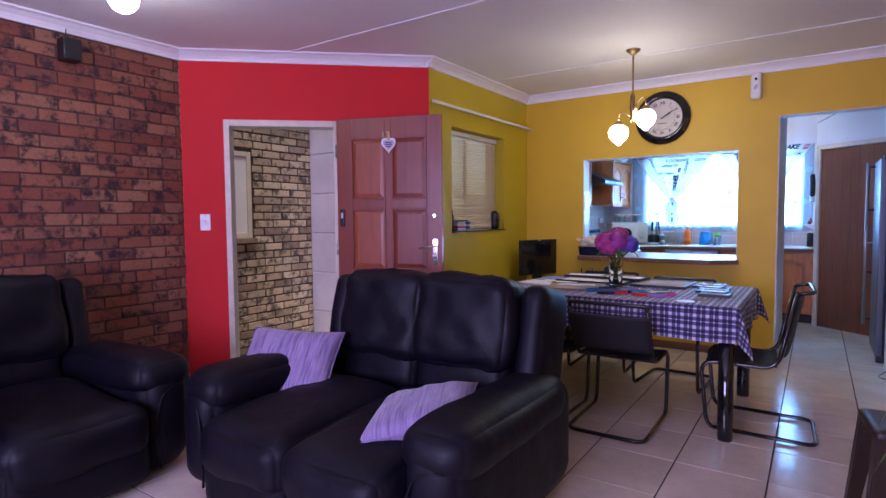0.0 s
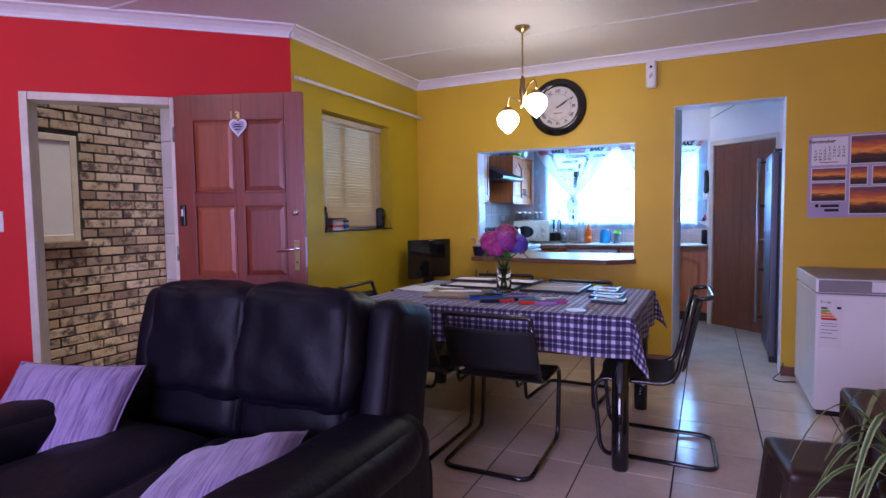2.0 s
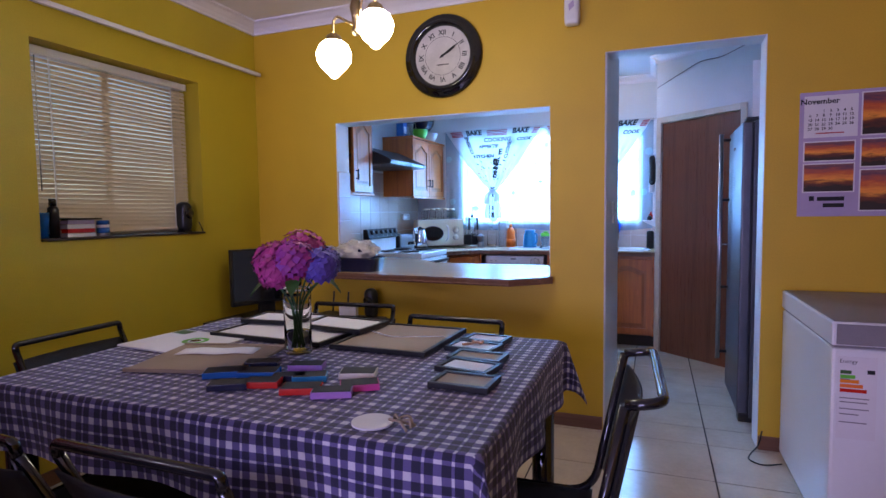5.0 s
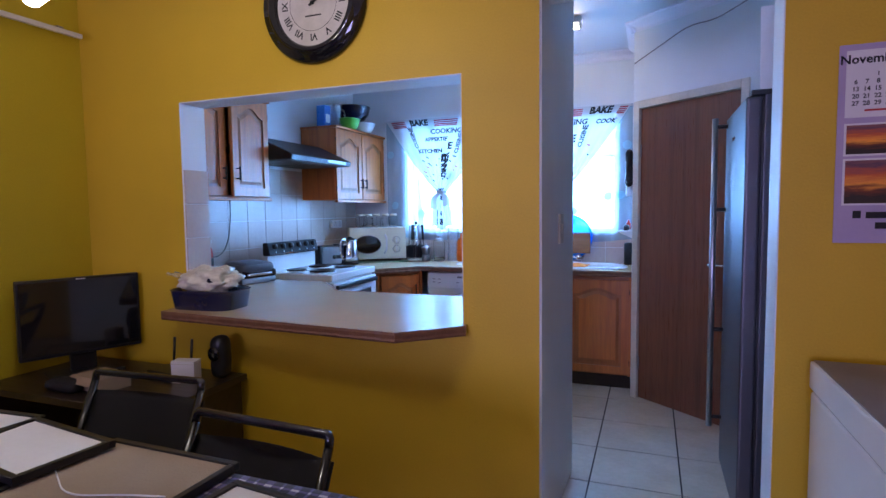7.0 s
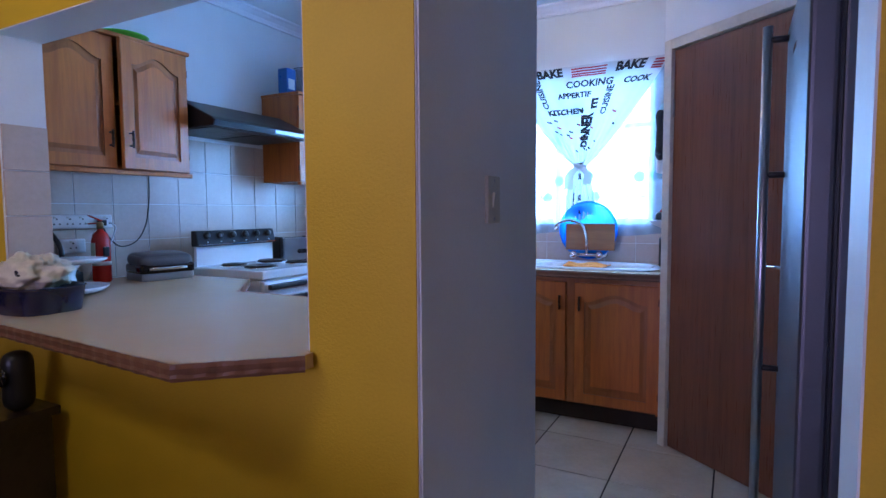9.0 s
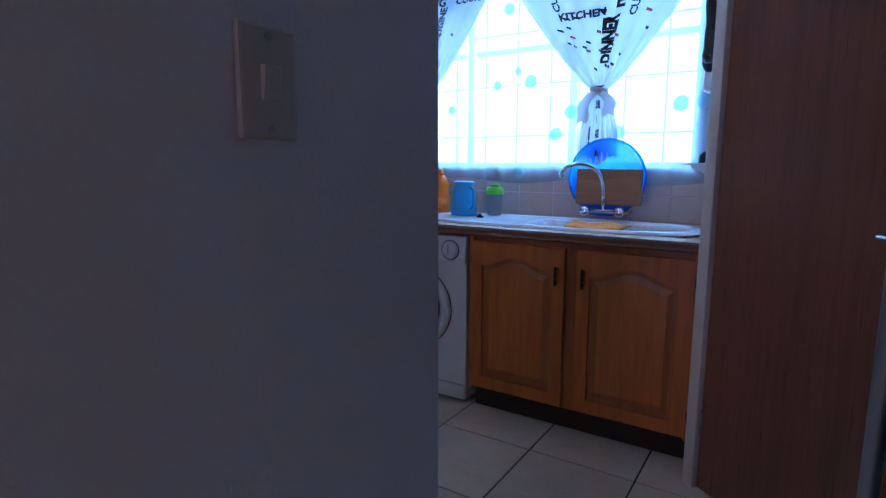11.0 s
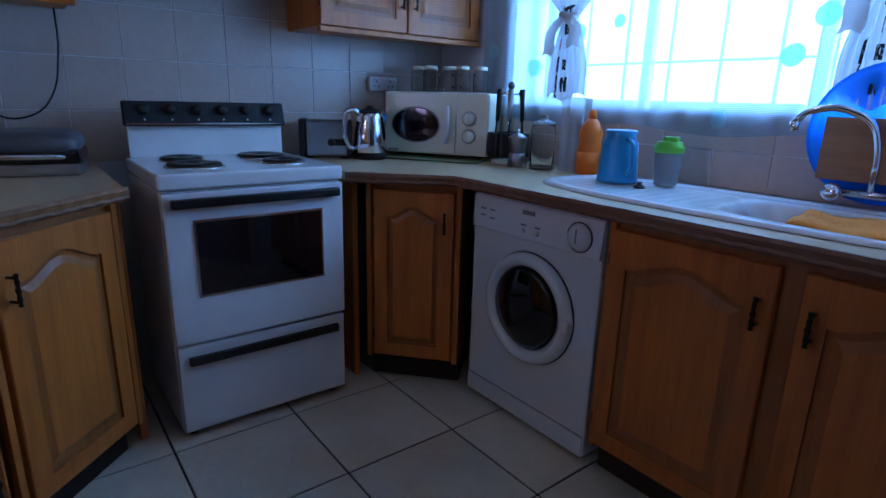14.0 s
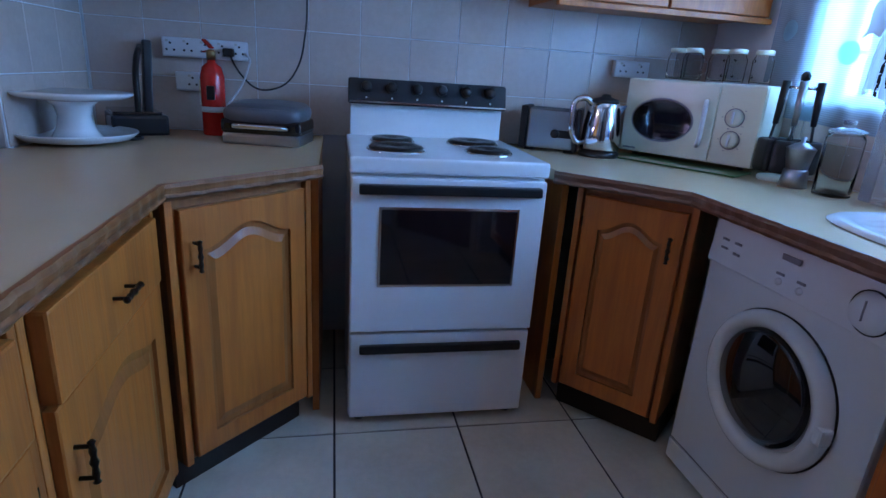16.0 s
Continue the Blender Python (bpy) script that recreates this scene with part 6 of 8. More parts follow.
def mixer_tap():
    t = thing("mixer_tap", pose(1.12, KY - 0.008, 0.955), "chrome wall mixer tap with swan neck spout", "tap")
    part("bridge", tube([(-0.085, -0.115, 0), (0.085, -0.115, 0)], 0.011), CHROME, t)
    for x in (-0.085, 0.085):
        part("inlet", tube([(x, 0, 0), (x, -0.115, 0)], 0.012), CHROME, t)
        part("rosette", lathe([(0.028, 0), (0.022, 0.012)], 20, m=pose(x, 0, 0, 90)), CHROME, t)
        part("knob", lathe([(0.012, 0.0), (0.024, 0.006), (0.026, 0.022), (0.02, 0.034), (0.008, 0.037), (0, 0.037)], 14, m=pose(x, -0.122, 0, 90)), CHROME, t)
    part("spout", tube(rounded([(0, -0.115, 0.0), (0, -0.12, 0.12), (-0.02, -0.14, 0.20), (-0.10, -0.18, 0.235), (-0.165, -0.21, 0.215), (-0.18, -0.22, 0.185)], 0.07, 8), 0.010, 12), CHROME, t)
    part("nozzle", lathe([(0.012, 0), (0.012, 0.025)], 14, m=pose(-0.18, -0.22, 0.165)), CHROME, t)


mixer_tap()


# ---- appliances ----
def cooker():
    c = thing("electric_cooker", pose(-0.268, 7.626, 0, 0, 0, 90), "white four-plate electric cooker with black glass oven door", "cooker")
    hw, D = 0.310, 0.555
    part("body", box(-hw, hw, 0.012, D, 0.03, 0.878, 0.006), APPL, c)
    part("hob", box(-hw - 0.004, hw + 0.004, -0.012, D, 0.882, 0.932, 0.012, 3), ENAMEL, c)
    for x, y, r in ((-0.158, 0.165, 0.090), (0.155, 0.165, 0.074), (-0.150, 0.385, 0.074), (0.150, 0.385, 0.090)):
        pl = part("hot_plate", lathe([(r, 0.917), (r, 0.926), (r * 0.93, 0.931), (r * 0.6, 0.931), (r * 0.55, 0.929), (r * 0.25, 0.929), (r * 0.2, 0.926), (0, 0.926)], 36, m=pose(x, y, 0.016)), IRON, c, "dark solid hot plate")
        part("trim_ring", lathe([(r + 0.008, 0.9165), (r + 0.007, 0.921), (r + 0.001, 0.921)], 36, m=pose(x, y, 0.016), closed=True), CHROME, pl)
    part("splash_panel", box(-hw + 0.012, hw - 0.012, D - 0.025, D, 0.930, 1.062, 0.004), ENAMEL, c)
    cp = part("control_panel", prism([(D - 0.055, 1.05), (D + 0.01, 1.05), (D + 0.01, 1.142), (D - 0.03, 1.142)], -hw + 0.004, hw - 0.004, axis="x", bevel=0.004), INK, c, "black control panel with knobs")
    part("chrome_strip", box(-hw + 0.006, hw - 0.006, D - 0.059, D - 0.054, 1.056, 1.062), CHROME, cp)
    for k in range(6):
        part("knob", lathe([(0.021, 0), (0.019, 0.018), (0.008, 0.022), (0, 0.022)], 16, m=pose(-0.24 + 0.096 * k, D - 0.040, 1.112, 75)), BLACK, cp)
        part("mark", box(-0.243 + 0.096 * k, -0.237 + 0.096 * k, D - 0.0575, D - 0.054, 1.072, 1.078), PLASTIC_WHITE, cp)
    dr = part("oven_door", box(-hw + 0.002, hw - 0.002, -0.018, 0.010, 0.362, 0.872, 0.006), APPL, c)
    part("window_rim", box(-0.2235, 0.2235, -0.022, -0.0185, 0.522, 0.784, 0.001), CHROME, dr)
    part("window", box(-0.216, 0.216, -0.0245, -0.0215, 0.530, 0.776, 0.001), DARK_GLASS, dr, "black glass oven window")
    part("handle", box(-hw + 0.025, hw - 0.025, -0.048, -0.019, 0.826, 0.856, 0.006), BLACK, dr, "long black bar handle")
    wd = part("warming_drawer", box(-hw + 0.004, hw - 0.004, -0.012, 0.012, 0.035, 0.351, 0.006), APPL, c)
    part("handle", box(-hw + 0.035, hw - 0.035, -0.034, -0.0125, 0.287, 0.317, 0.006), BLACK, wd, "long black bar handle")
    for x in (-0.27, 0.27):
        for y in (0.05, D - 0.05):
            part("foot", lathe([(0.02, 0), (0.02, 0.03)], 12, m=pose(x, y, 0)), BLACK, c)


cooker()


def washer():
    w = thing("tumble_dryer", pose(0.316, 8.362, 0), "white front-loading dryer with round dark glass door", "dryer")
    hw = 0.300
    part("body", box(-hw, hw, 0.0, 0.55, 0.02, 0.842, 0.008), APPL, w)
    part("kick_panel", box(-hw + 0.004, hw - 0.004, -0.006, 0.0, 0.022, 0.092, 0.003), APPL, w)
    cp = part("control_panel", moved(box(-hw + 0.002, hw - 0.002, -0.008, 0.004, -0.062, 0.062, 0.004), pose(0, 0.0, 0.775, -5)), APPL, w)
    dial = part("dial", lathe([(0.046, 0), (0.046, 0.006), (0.040, 0.010), (0.036, 0.022), (0, 0.024)], 32, m=pose(0.215, -0.008, 0.772, 90)), APPL, cp)
    part("dial_ring", lathe([(0.049, 0.001), (0.0495, 0.005), (0.045, 0.005)], 32, m=pose(0.215, -0.0085, 0.772, 90), closed=True), BLACK, dial, "black dial ring")
    part("pointer", box(0.2135, 0.2165, -0.034, -0.031, 0.755, 0.80), GREY_LID, dial)
    for x, z in ((-0.24, 0.79), (-0.24, 0.765), (-0.19, 0.79), (-0.19, 0.76), (-0.03, 0.765), (0.035, 0.765)):
        part("print_mark", box(x - 0.012, x + 0.012, -0.0125, -0.0095, z - 0.003, z + 0.003), GREY_LID, cp)
    part("badge", box(-0.035, 0.02, -0.014, -0.0105, 0.803, 0.818, 0.001), GREY_LID, cp)
    for x in (-0.03, 0.035):
        part("button", lathe([(0.010, 0), (0.009, 0.006), (0, 0.007)], 16, m=pose(x, -0.008, 0.745, 90)), PLASTIC_WHITE, cp)
    dr = part("door_ring", lathe([(0.201, 0), (0.203, 0.012), (0.197, 0.030), (0.184, 0.038), (0.166, 0.034), (0.157, 0.018), (0.155, 0.006)], 56, m=pose(0.012, 0.0, 0.468, 90), closed=True), ENAMEL, w, smooth=True)
    # solid black ring, coloured as the shade in the gap round the door
    part("door_gap_shade", lathe([(0.2055, 0.0), (0.2055, 0.004), (0.202, 0.004), (0.202, 0.0)], 56, m=pose(0.012, 0.0, 0.468, 90), closed=True), BLACK, dr, "black ring drawn as the shade in the door gap")
    part("door_glass", lathe([(0.157, 0.008), (0.135, 0.022), (0.06, 0.030), (0, 0.032)], 48, m=pose(-0.004, 0.0, 0.468, 90)), DARK_GLASS, dr, "dark bowed door glass", smooth=True)
    part("latch", box(0.196, 0.222, -0.042, -0.008, 0.445, 0.490, 0.008), ENAMEL, dr)
    # grey strip drawn for the shaded seam above the kick panel
    part("kick_gap_shade", box(-hw + 0.006, hw - 0.006, -0.0012, 0.0, 0.093, 0.097), GREY_LID, w)


washer()


FRIDGE = mat("dark_grey_steel_coating", (0.085, 0.087, 0.105), 0.38, 0.6, var=0.08, bump=0.004, fine=200)


def fridge():
    f = thing("fridge_freezer", pose(0, 0, 0), "tall grey steel fridge with long vertical handles", "fridge")
    x, y0, y1 = 2.115, 6.575, 7.19
    part("body", box(x + 0.065, 2.78, y0 + 0.004, y1 - 0.004, 0.03, 1.80, 0.006), FRIDGE, f)
    for z0, z1 in ((0.06, 1.795),):
        d = part("door", box(x, x + 0.058, y0, y1, z0, z1, 0.012, 3), FRIDGE, f)
        bar = part("handle", tube([(x - 0.055, y1 - 0.055, z0 + 0.19), (x - 0.055, y1 - 0.055, z1)], 0.014, 12), STEEL, d, "long brushed bar handle")
        for z in (z0 + 0.24, 0.75, 1.35, z1 - 0.04):
            part("mount", tube([(x, y1 - 0.055, z), (x - 0.055, y1 - 0.055, z)], 0.010, 8), BLACK, bar)
    part("hinge_cover", box(x + 0.02, x + 0.13, y0 + 0.01, y0 + 0.09, 1.801, 1.822, 0.004), BLACK, f)
    # black filler painted as the shade between door and body
    part("side_shadow_gap", box(x + 0.0585, x + 0.0645, y0 + 0.012, y1 - 0.012, 0.06, 1.79), BLACK, f)
    part("badge", box(x - 0.002, x, y0 + 0.28, y0 + 0.36, 1.66, 1.675), CHROME, f)
    for yy in (y0 + 0.06, y1 - 0.06):
        part("foot", lathe([(0.025, 0), (0.025, 0.03)], 12, m=pose(x + 0.12, yy, 0)), BLACK, f)
    part("toe_block", box(x + 0.01, x + 0.10, y0 + 0.01, y0 + 0.10, 0.0, 0.058, 0.01), BLACK, f)
    c = thing("picture_card", pose(2.27, 6.62, 1.801, 0, 0, 0), "white card with a grey cross drawing on the fridge", "card")
    part("card", moved(box(-0.10, 0.10, 0, 0.003, 0, 0.36), pose(0, 0, 0, -6)), PAPER, c)
    part("drawing", moved(box(-0.008, 0.008, -0.002, -0.0004, 0.08, 0.30), pose(0, 0, 0, -6)), GREY_LID, c)
    part("drawing", moved(box(-0.05, 0.05, -0.002, -0.0004, 0.20, 0.215), pose(0, 0, 0, -6)), GREY_LID, c)


fridge()


def microwave():
    m = pose(-0.785, 8.450, TOP + 0.008, 0, 0, 33.5)
    b = thing("cutting_mat", pose(-0.56, 8.50, TOP + 0.001, 0, 0, 33.5), "dark green patterned glass cutting mat under the microwave", "mat")
    part("mat", box(-0.20, 0.30, -0.055, 0.12, 0, 0.006, 0.001), LEAF, b)
    part("print", box(-0.16, 0.26, -0.045, 0.0, 0.0062, 0.0066), KRAFT, b)
    w = thing("microwave_oven", m, "cream microwave oven with oval window and two dials", "microwave")
    W, Hh, D = 0.52, 0.303, 0.30
    part("shell", box(0, W, 0.012, D, 0.012, Hh, 0.012, 3), CREAM, w)
    part("front_panel", box(0.002, W - 0.002, 0.0, 0.0125, 0.014, Hh - 0.002, 0.006), CREAM, w)
    dr = part("door", box(0.004, 0.365, -0.010, -0.0005, 0.016, Hh - 0.004, 0.006), CREAM, w)
    oval = [(0.165 + 0.118 * math.cos(t), 0.150 + 0.078 * math.sin(t)) for t in [2 * math.pi * i / 40 for i in range(40)]]
    part("window_rim", prism([(0.165 + (x - 0.165) * 1.06, 0.15 + (z - 0.15) * 1.08) for x, z in oval], -0.013, -0.0105, axis="y"), GREY_LID, dr)
    part("window", prism(oval, -0.0155, -0.0125, axis="y"), DARK_GLASS, dr, "oval dark window")
    part("handle", tube(rounded([(0.325, -0.012, 0.235), (0.335, -0.04, 0.215), (0.335, -0.042, 0.10), (0.318, -0.012, 0.07)], 0.04), 0.009, 10), PLASTIC_WHITE, dr, "curved silver handle")
    for z in (0.185, 0.105):
        k = part("dial", lathe([(0.030, 0), (0.028, 0.012), (0.024, 0.018), (0, 0.018)], 28, m=pose(0.43, -0.0005, z, 90)), CREAM, w)
        part("dial_rim", lathe([(0.034, 0.0), (0.034, 0.003), (0.031, 0.003)], 28, m=pose(0.43, -0.0008, z, 90), closed=True), GREY_LID, k)
        part("dial_grip", box(0.426, 0.434, -0.028, -0.018, z - 0.022, z + 0.022, 0.002), PLASTIC_WHITE, k)
        for j in range(5):
            a = math.radians(40 + 70 * j)
            part("scale_mark", box(0.43 + 0.042 * math.cos(a) - 0.003, 0.43 + 0.042 * math.cos(a) + 0.003, -0.0012, -0.0002, z + 0.042 * math.sin(a) - 0.001, z + 0.042 * math.sin(a) + 0.001), GREY_LID, w)
    part("maker_mark", box(0.02, 0.075, -0.0112, -0.0102, 0.026, 0.033), GREY_LID, dr)
    for x in (0.05, W - 0.05):
        for y in (0.05, D - 0.05):
            part("foot", lathe([(0.012, 0), (0.012, 0.013)], 10, m=pose(x, y, 0)), BLACK, w)
    first = None
    for k, (x, y) in enumerate(((0.11, 0.16), (0.19, 0.12), (0.27, 0.17), (0.35, 0.13), (0.43, 0.17), (0.15, 0.23))):
        mm = m @ pose(x, y, Hh, 0, 0, 40 * k)
        if first is None:
            j = thing("mug_jar", mm, "clear glass mug jar with a screw lid", "jar", "glass jars on the microwave")
            part("glass", lathe([(0.030, 0), (0.036, 0.006), (0.037, 0.085), (0.030, 0.10), (0.030, 0.112), (0.028, 0.112), (0.028, 0.10), (0.0345, 0.084), (0.0335, 0.010), (0, 0.008)], 24), PANE, j, smooth=True)
            part("lid", lathe([(0.032, 0.106), (0.032, 0.122), (0.028, 0.124), (0, 0.124)], 24), CREAM, j, "pale metal screw lid")
            part("handle", tube(rounded([(0.035, 0, 0.085), (0.062, 0, 0.08), (0.062, 0, 0.03), (0.035, 0, 0.025)], 0.015), 0.005, 8), PANE, j)
            first = j
        else:
            copy_thing(first, mm)


microwave()


def kettle_toaster():
    k = thing("electric_kettle", pose(-0.70, 8.315, TOP, 0, 0, 262), "polished steel electric kettle with black base", "kettle")
    part("base", lathe([(0.078, 0), (0.08, 0.018), (0.072, 0.024)], 32), BLACK, k)
    part("body", lathe([(0.074, 0.024), (0.078, 0.04), (0.072, 0.12), (0.060, 0.19), (0.056, 0.205), (0.052, 0.21)], 36), CHROME, k, smooth=True)
    part("lid", lathe([(0.054, 0.208), (0.05, 0.222), (0.02, 0.23), (0.016, 0.24), (0, 0.242)], 28), BLACK, k)
    part("handle", tube(rounded([(0.05, 0, 0.20), (0.075, 0, 0.225), (0.125, 0, 0.215), (0.128, 0, 0.10), (0.10, 0, 0.05), (0.076, 0, 0.05)], 0.04), 0.012, 10), CHROME, k, "polished loop handle")
    part("spout", prism([(-0.05, 0.14), (-0.085, 0.205), (-0.05, 0.20)], -0.018, 0.018, axis="y", bevel=0.003), CHROME, k)
    t = thing("toaster", pose(-0.83, 8.160, TOP, 0, 0, 62), "steel two-slot toaster with black ends", "toaster")
    part("body", box(-0.095, 0.095, -0.08, 0.08, 0.012, 0.17, 0.014, 3), STEEL, t)
    part("end_cap", box(-0.125, -0.095, -0.084, 0.084, 0.008, 0.178, 0.010), BLACK, t)
    part("end_cap", box(0.095, 0.115, -0.084, 0.084, 0.008, 0.178, 0.010), BLACK, t)
    for y in (-0.035, 0.035):
        part("slot", box(-0.08, 0.08, y - 0.013, y + 0.013, 0.1702, 0.1716), BLACK, t)
    part("dial", lathe([(0.018, 0), (0.016, 0.012), (0, 0.013)], 18, m=pose(0.02, -0.08, 0.075, 90)), BLACK, t)
    part("control_strip", box(0.01, 0.09, -0.0825, -0.0795, 0.06, 0.09), BLACK, t)
    for x in (-0.08, 0.08):
        part("foot", box(x - 0.02, x + 0.02, -0.06, 0.06, 0, 0.013), BLACK, t)


kettle_toaster()


def sockets(name, x, y0, y1, z, n, label):
    s = thing(name, pose(x, 0, 0), label, "socket")
    part("case", box(0, 0.03, y0, y1, z - 0.035, z + 0.035, 0.008), PLASTIC_WHITE, s)
    for k in range(n):
        y = y0 + (y1 - y0) * (k + 0.5) / n
        for dy, dz in ((0, 0.014), (-0.013, -0.010), (0.013, -0.010)):
            part("pin_hole", lathe([(0.0042, 0), (0.0042, 0.001)], 10, m=pose(0.0302, y + dy, z + dz, 0, 90)), BLACK, s)
        part("switch", box(0.03, 0.034, y - 0.016, y - 0.006, z + 0.018, z + 0.026, 0.001), PLASTIC_IVORY, s)
    return s


sockets("multi_plug", KX + 0.010, 6.636, 6.942, 1.207, 5, "white five-way plug board on the tiled wall")
sockets("wall_socket", KX + 0.010, 8.465, 8.63, 1.245, 2, "white double wall socket beside the microwave")
sockets("wall_socket", KX + 0.010, 6.675, 6.80, 1.085, 1, "ivory wall socket under the plug board")
c = thing("power_cord", pose(0, 0, 0), "thin black cable hanging down the tiled wall", "cable")
part("cord", tube(rounded([(KX + 0.03, 7.165, 1.46), (KX + 0.03, 7.165, 1.34), (KX + 0.03, 7.14, 1.18), (KX + 0.03, 7.08, 1.085), (KX + 0.04, 6.97, 1.06), (KX + 0.05, 6.90, 1.14), (KX + 0.05, 6.875, 1.20)], 0.06), 0.0035, 6), BLACK, c)
part("plug_top", box(KX + 0.04, KX + 0.07, 6.855, 6.895, 1.185, 1.215, 0.006), BLACK, c)
part("white_cord", tube(rounded([(KX + 0.04, 6.93, 1.20), (KX + 0.05, 6.955, 1.18), (KX + 0.05, 6.92, 1.08), (KX + 0.045, 6.84, 0.98), (KX + 0.04, 6.80, 0.91)], 0.05), 0.004, 6), PLASTIC_WHITE, c)


def left_counter():
    e = thing("fire_extinguisher", pose(-0.875, 6.825, TOP), "red fire extinguisher with black hose clip", "extinguisher")
    part("cylinder", lathe([(0.040, 0), (0.043, 0.006), (0.043, 0.21), (0.034, 0.245), (0.014, 0.262), (0.014, 0.275)], 28), REDP, e, smooth=True)
    part("label_band", lathe([(0.0436, 0.085), (0.0436, 0.105)], 28), PLASTIC_WHITE, e, "white label band")
    part("print_panel", box(-0.012, 0.02, -0.0445, -0.040, 0.11, 0.20), CREAM, e)
    part("valve", lathe([(0.016, 0.27), (0.016, 0.30), (0.01, 0.306)], 14), BRASS, e)
    part("lever", moved(box(-0.008, 0.06, -0.009, 0.009, 0, 0.006, 0.002), pose(0, 0, 0.312, 0, -24, 215)), REDP, e)
    part("lever", moved(box(-0.008, 0.055, -0.009, 0.009, 0, 0.006, 0.002), pose(0, 0, 0.298, 0, 5, 215)), REDP, e)
    part("clip", box(0.036, 0.05, -0.014, 0.014, 0.13, 0.18, 0.003), BLACK, e)
    s = thing("sandwich_press", pose(-0.72, 7.04, TOP, 0, 0, 78), "silver sandwich press with black band and handle", "sandwich press")
    part("base", box(-0.135, 0.135, -0.10, 0.10, 0.0, 0.04, 0.012), STEEL, s)
    part("middle", box(-0.138, 0.138, -0.105, 0.10, 0.036, 0.088, 0.016), BLACK_GLOSS, s)
    part("lid", soft(0.26, 0.21, 0.07, 0.032, 10, 0.008, m=pose(0, 0.0, 0.104, 3)), PRESS_GREY, s, "dull grey lid")
    part("handle", tube(rounded([(-0.10, -0.10, 0.062), (-0.07, -0.125, 0.066), (0.07, -0.125, 0.066), (0.10, -0.10, 0.062)], 0.03), 0.009, 10), CHROME, s)
    k = thing("cake_stand", pose(-0.56, 6.475, TOP), "two-tier white ceramic cake stand", "cake stand")
    part("lower_plate", lathe([(0.08, 0), (0.15, 0.012), (0.172, 0.03), (0.172, 0.035), (0.15, 0.022), (0.05, 0.014)], 40), ENAMEL, k, smooth=True)
    part("column", lathe([(0.072, 0.012), (0.055, 0.04), (0.045, 0.08), (0.052, 0.11), (0.075, 0.132)], 32), ENAMEL, k, smooth=True)
    part("upper_plate", lathe([(0.075, 0.128), (0.15, 0.138), (0.168, 0.148), (0.168, 0.153), (0.0, 0.145)], 40), ENAMEL, k, smooth=True)
    t = thing("tin_opener_stand", pose(-0.85, 6.56, TOP, 0, 0, 25), "black electric appliance with upright arm and hose", "appliance")
    part("base", box(-0.11, 0.11, -0.09, 0.09, 0, 0.07, 0.01), BLACK, t)
    part("top_plate", box(-0.10, 0.10, -0.085, 0.07, 0.0705, 0.082, 0.004), BLACK_GLOSS, t)
    part("column", moved(box(-0.02, 0.02, -0.015, 0.015, 0, 0.25, 0.006), pose(-0.06, 0.05, 0.075, -4, -4)), BLACK, t)
    part("hose", tube(rounded([(-0.05, 0.04, 0.30), (0.0, 0.02, 0.27), (0.07, 0.0, 0.20), (0.075, 0.0, 0.12), (0.06, 0.0, 0.08)], 0.05), 0.011, 8), BLACK, t)
    part("white_cap", box(0.04, 0.085, -0.10, -0.07, 0.02, 0.065, 0.006), PLASTIC_WHITE, t)
    part("cord", tube(rounded([(0.09, -0.02, 0.012), (0.14, -0.05, 0.006), (0.19, 0.0, 0.006), (0.24, -0.05, 0.006), (0.20, -0.09, 0.006), (0.14, -0.07, 0.008)], 0.05), 0.005, 6), BLACK, t)
    r = thing("roasting_pan", pose(-0.262, 6.215, TOP, 0, 0, 3), "dark blue enamel roasting pan holding a plastic bag", "pan")
    prof = [(1.0, 0.0), (1.09, 0.085), (1.12, 0.09), (1.10, 0.094), (1.06, 0.09), (0.97, 0.012), (0.0, 0.012)]
    def f(u, v):
        i = min(len(prof) - 2, int(v * (len(prof) - 1)))
        t = v * (len(prof) - 1) - i
        s0 = prof[i][0] * (1 - t) + prof[i + 1][0] * t
        z = prof[i][1] * (1 - t) + prof[i + 1][1] * t
        a = 2 * math.pi * u
        c, q = math.cos(a), math.sin(a)
        e = 0.5
        return (0.165 * s0 * abs(c) ** e * (1 if c > 0 else -1), 0.108 * s0 * abs(q) ** e * (1 if q > 0 else -1), z)
    part("tray", surface(f, 48, 24), NAVY, r, smooth=True)
    b = thing("bread_bag", pose(-0.262, 6.215, TOP + 0.075, 0, 0, 10), "crumpled pale bread bag lying in the pan", "bag")
    
    def crumple(u, v):
        a, e = 2 * math.pi * u, math.pi * (v - 0.5)
        d = Vector((math.cos(e) * math.cos(a), math.cos(e) * math.sin(a), math.sin(e)))
        k = 1 + 0.30 * noise.noise(d * 2.1) + 0.22 * abs(noise.noise(d * 5.0 + Vector((3, 1, 2)))) + 0.10 * noise.noise(d * 11)
        return (0.140 * d.x * k, 0.086 * d.y * k, 0.058 + 0.066 * d.z * k)
    part("bag", surface(crumple, 72, 40), BAG, b)
    part("twist", surface(lambda u, v: (-0.10 - 0.10 * u, (v - 0.5) * (0.04 + 0.08 * u), 0.06 + 0.03 * u + 0.012 * math.sin(v * 14)), 8, 14), CLEAR_PLASTIC, b, smooth=True)
    for x, y, s1 in ((-0.02, -0.07, 0.05), (0.05, -0.075, 0.04), (0.0, -0.045, 0.06)):
        part("print", soft(s1, 0.012, 0.022, 0.005, 4, m=pose(x, y, 0.06 + 0.02 * (y > -0.06), 20, 30)), NAVY, b)


left_counter()


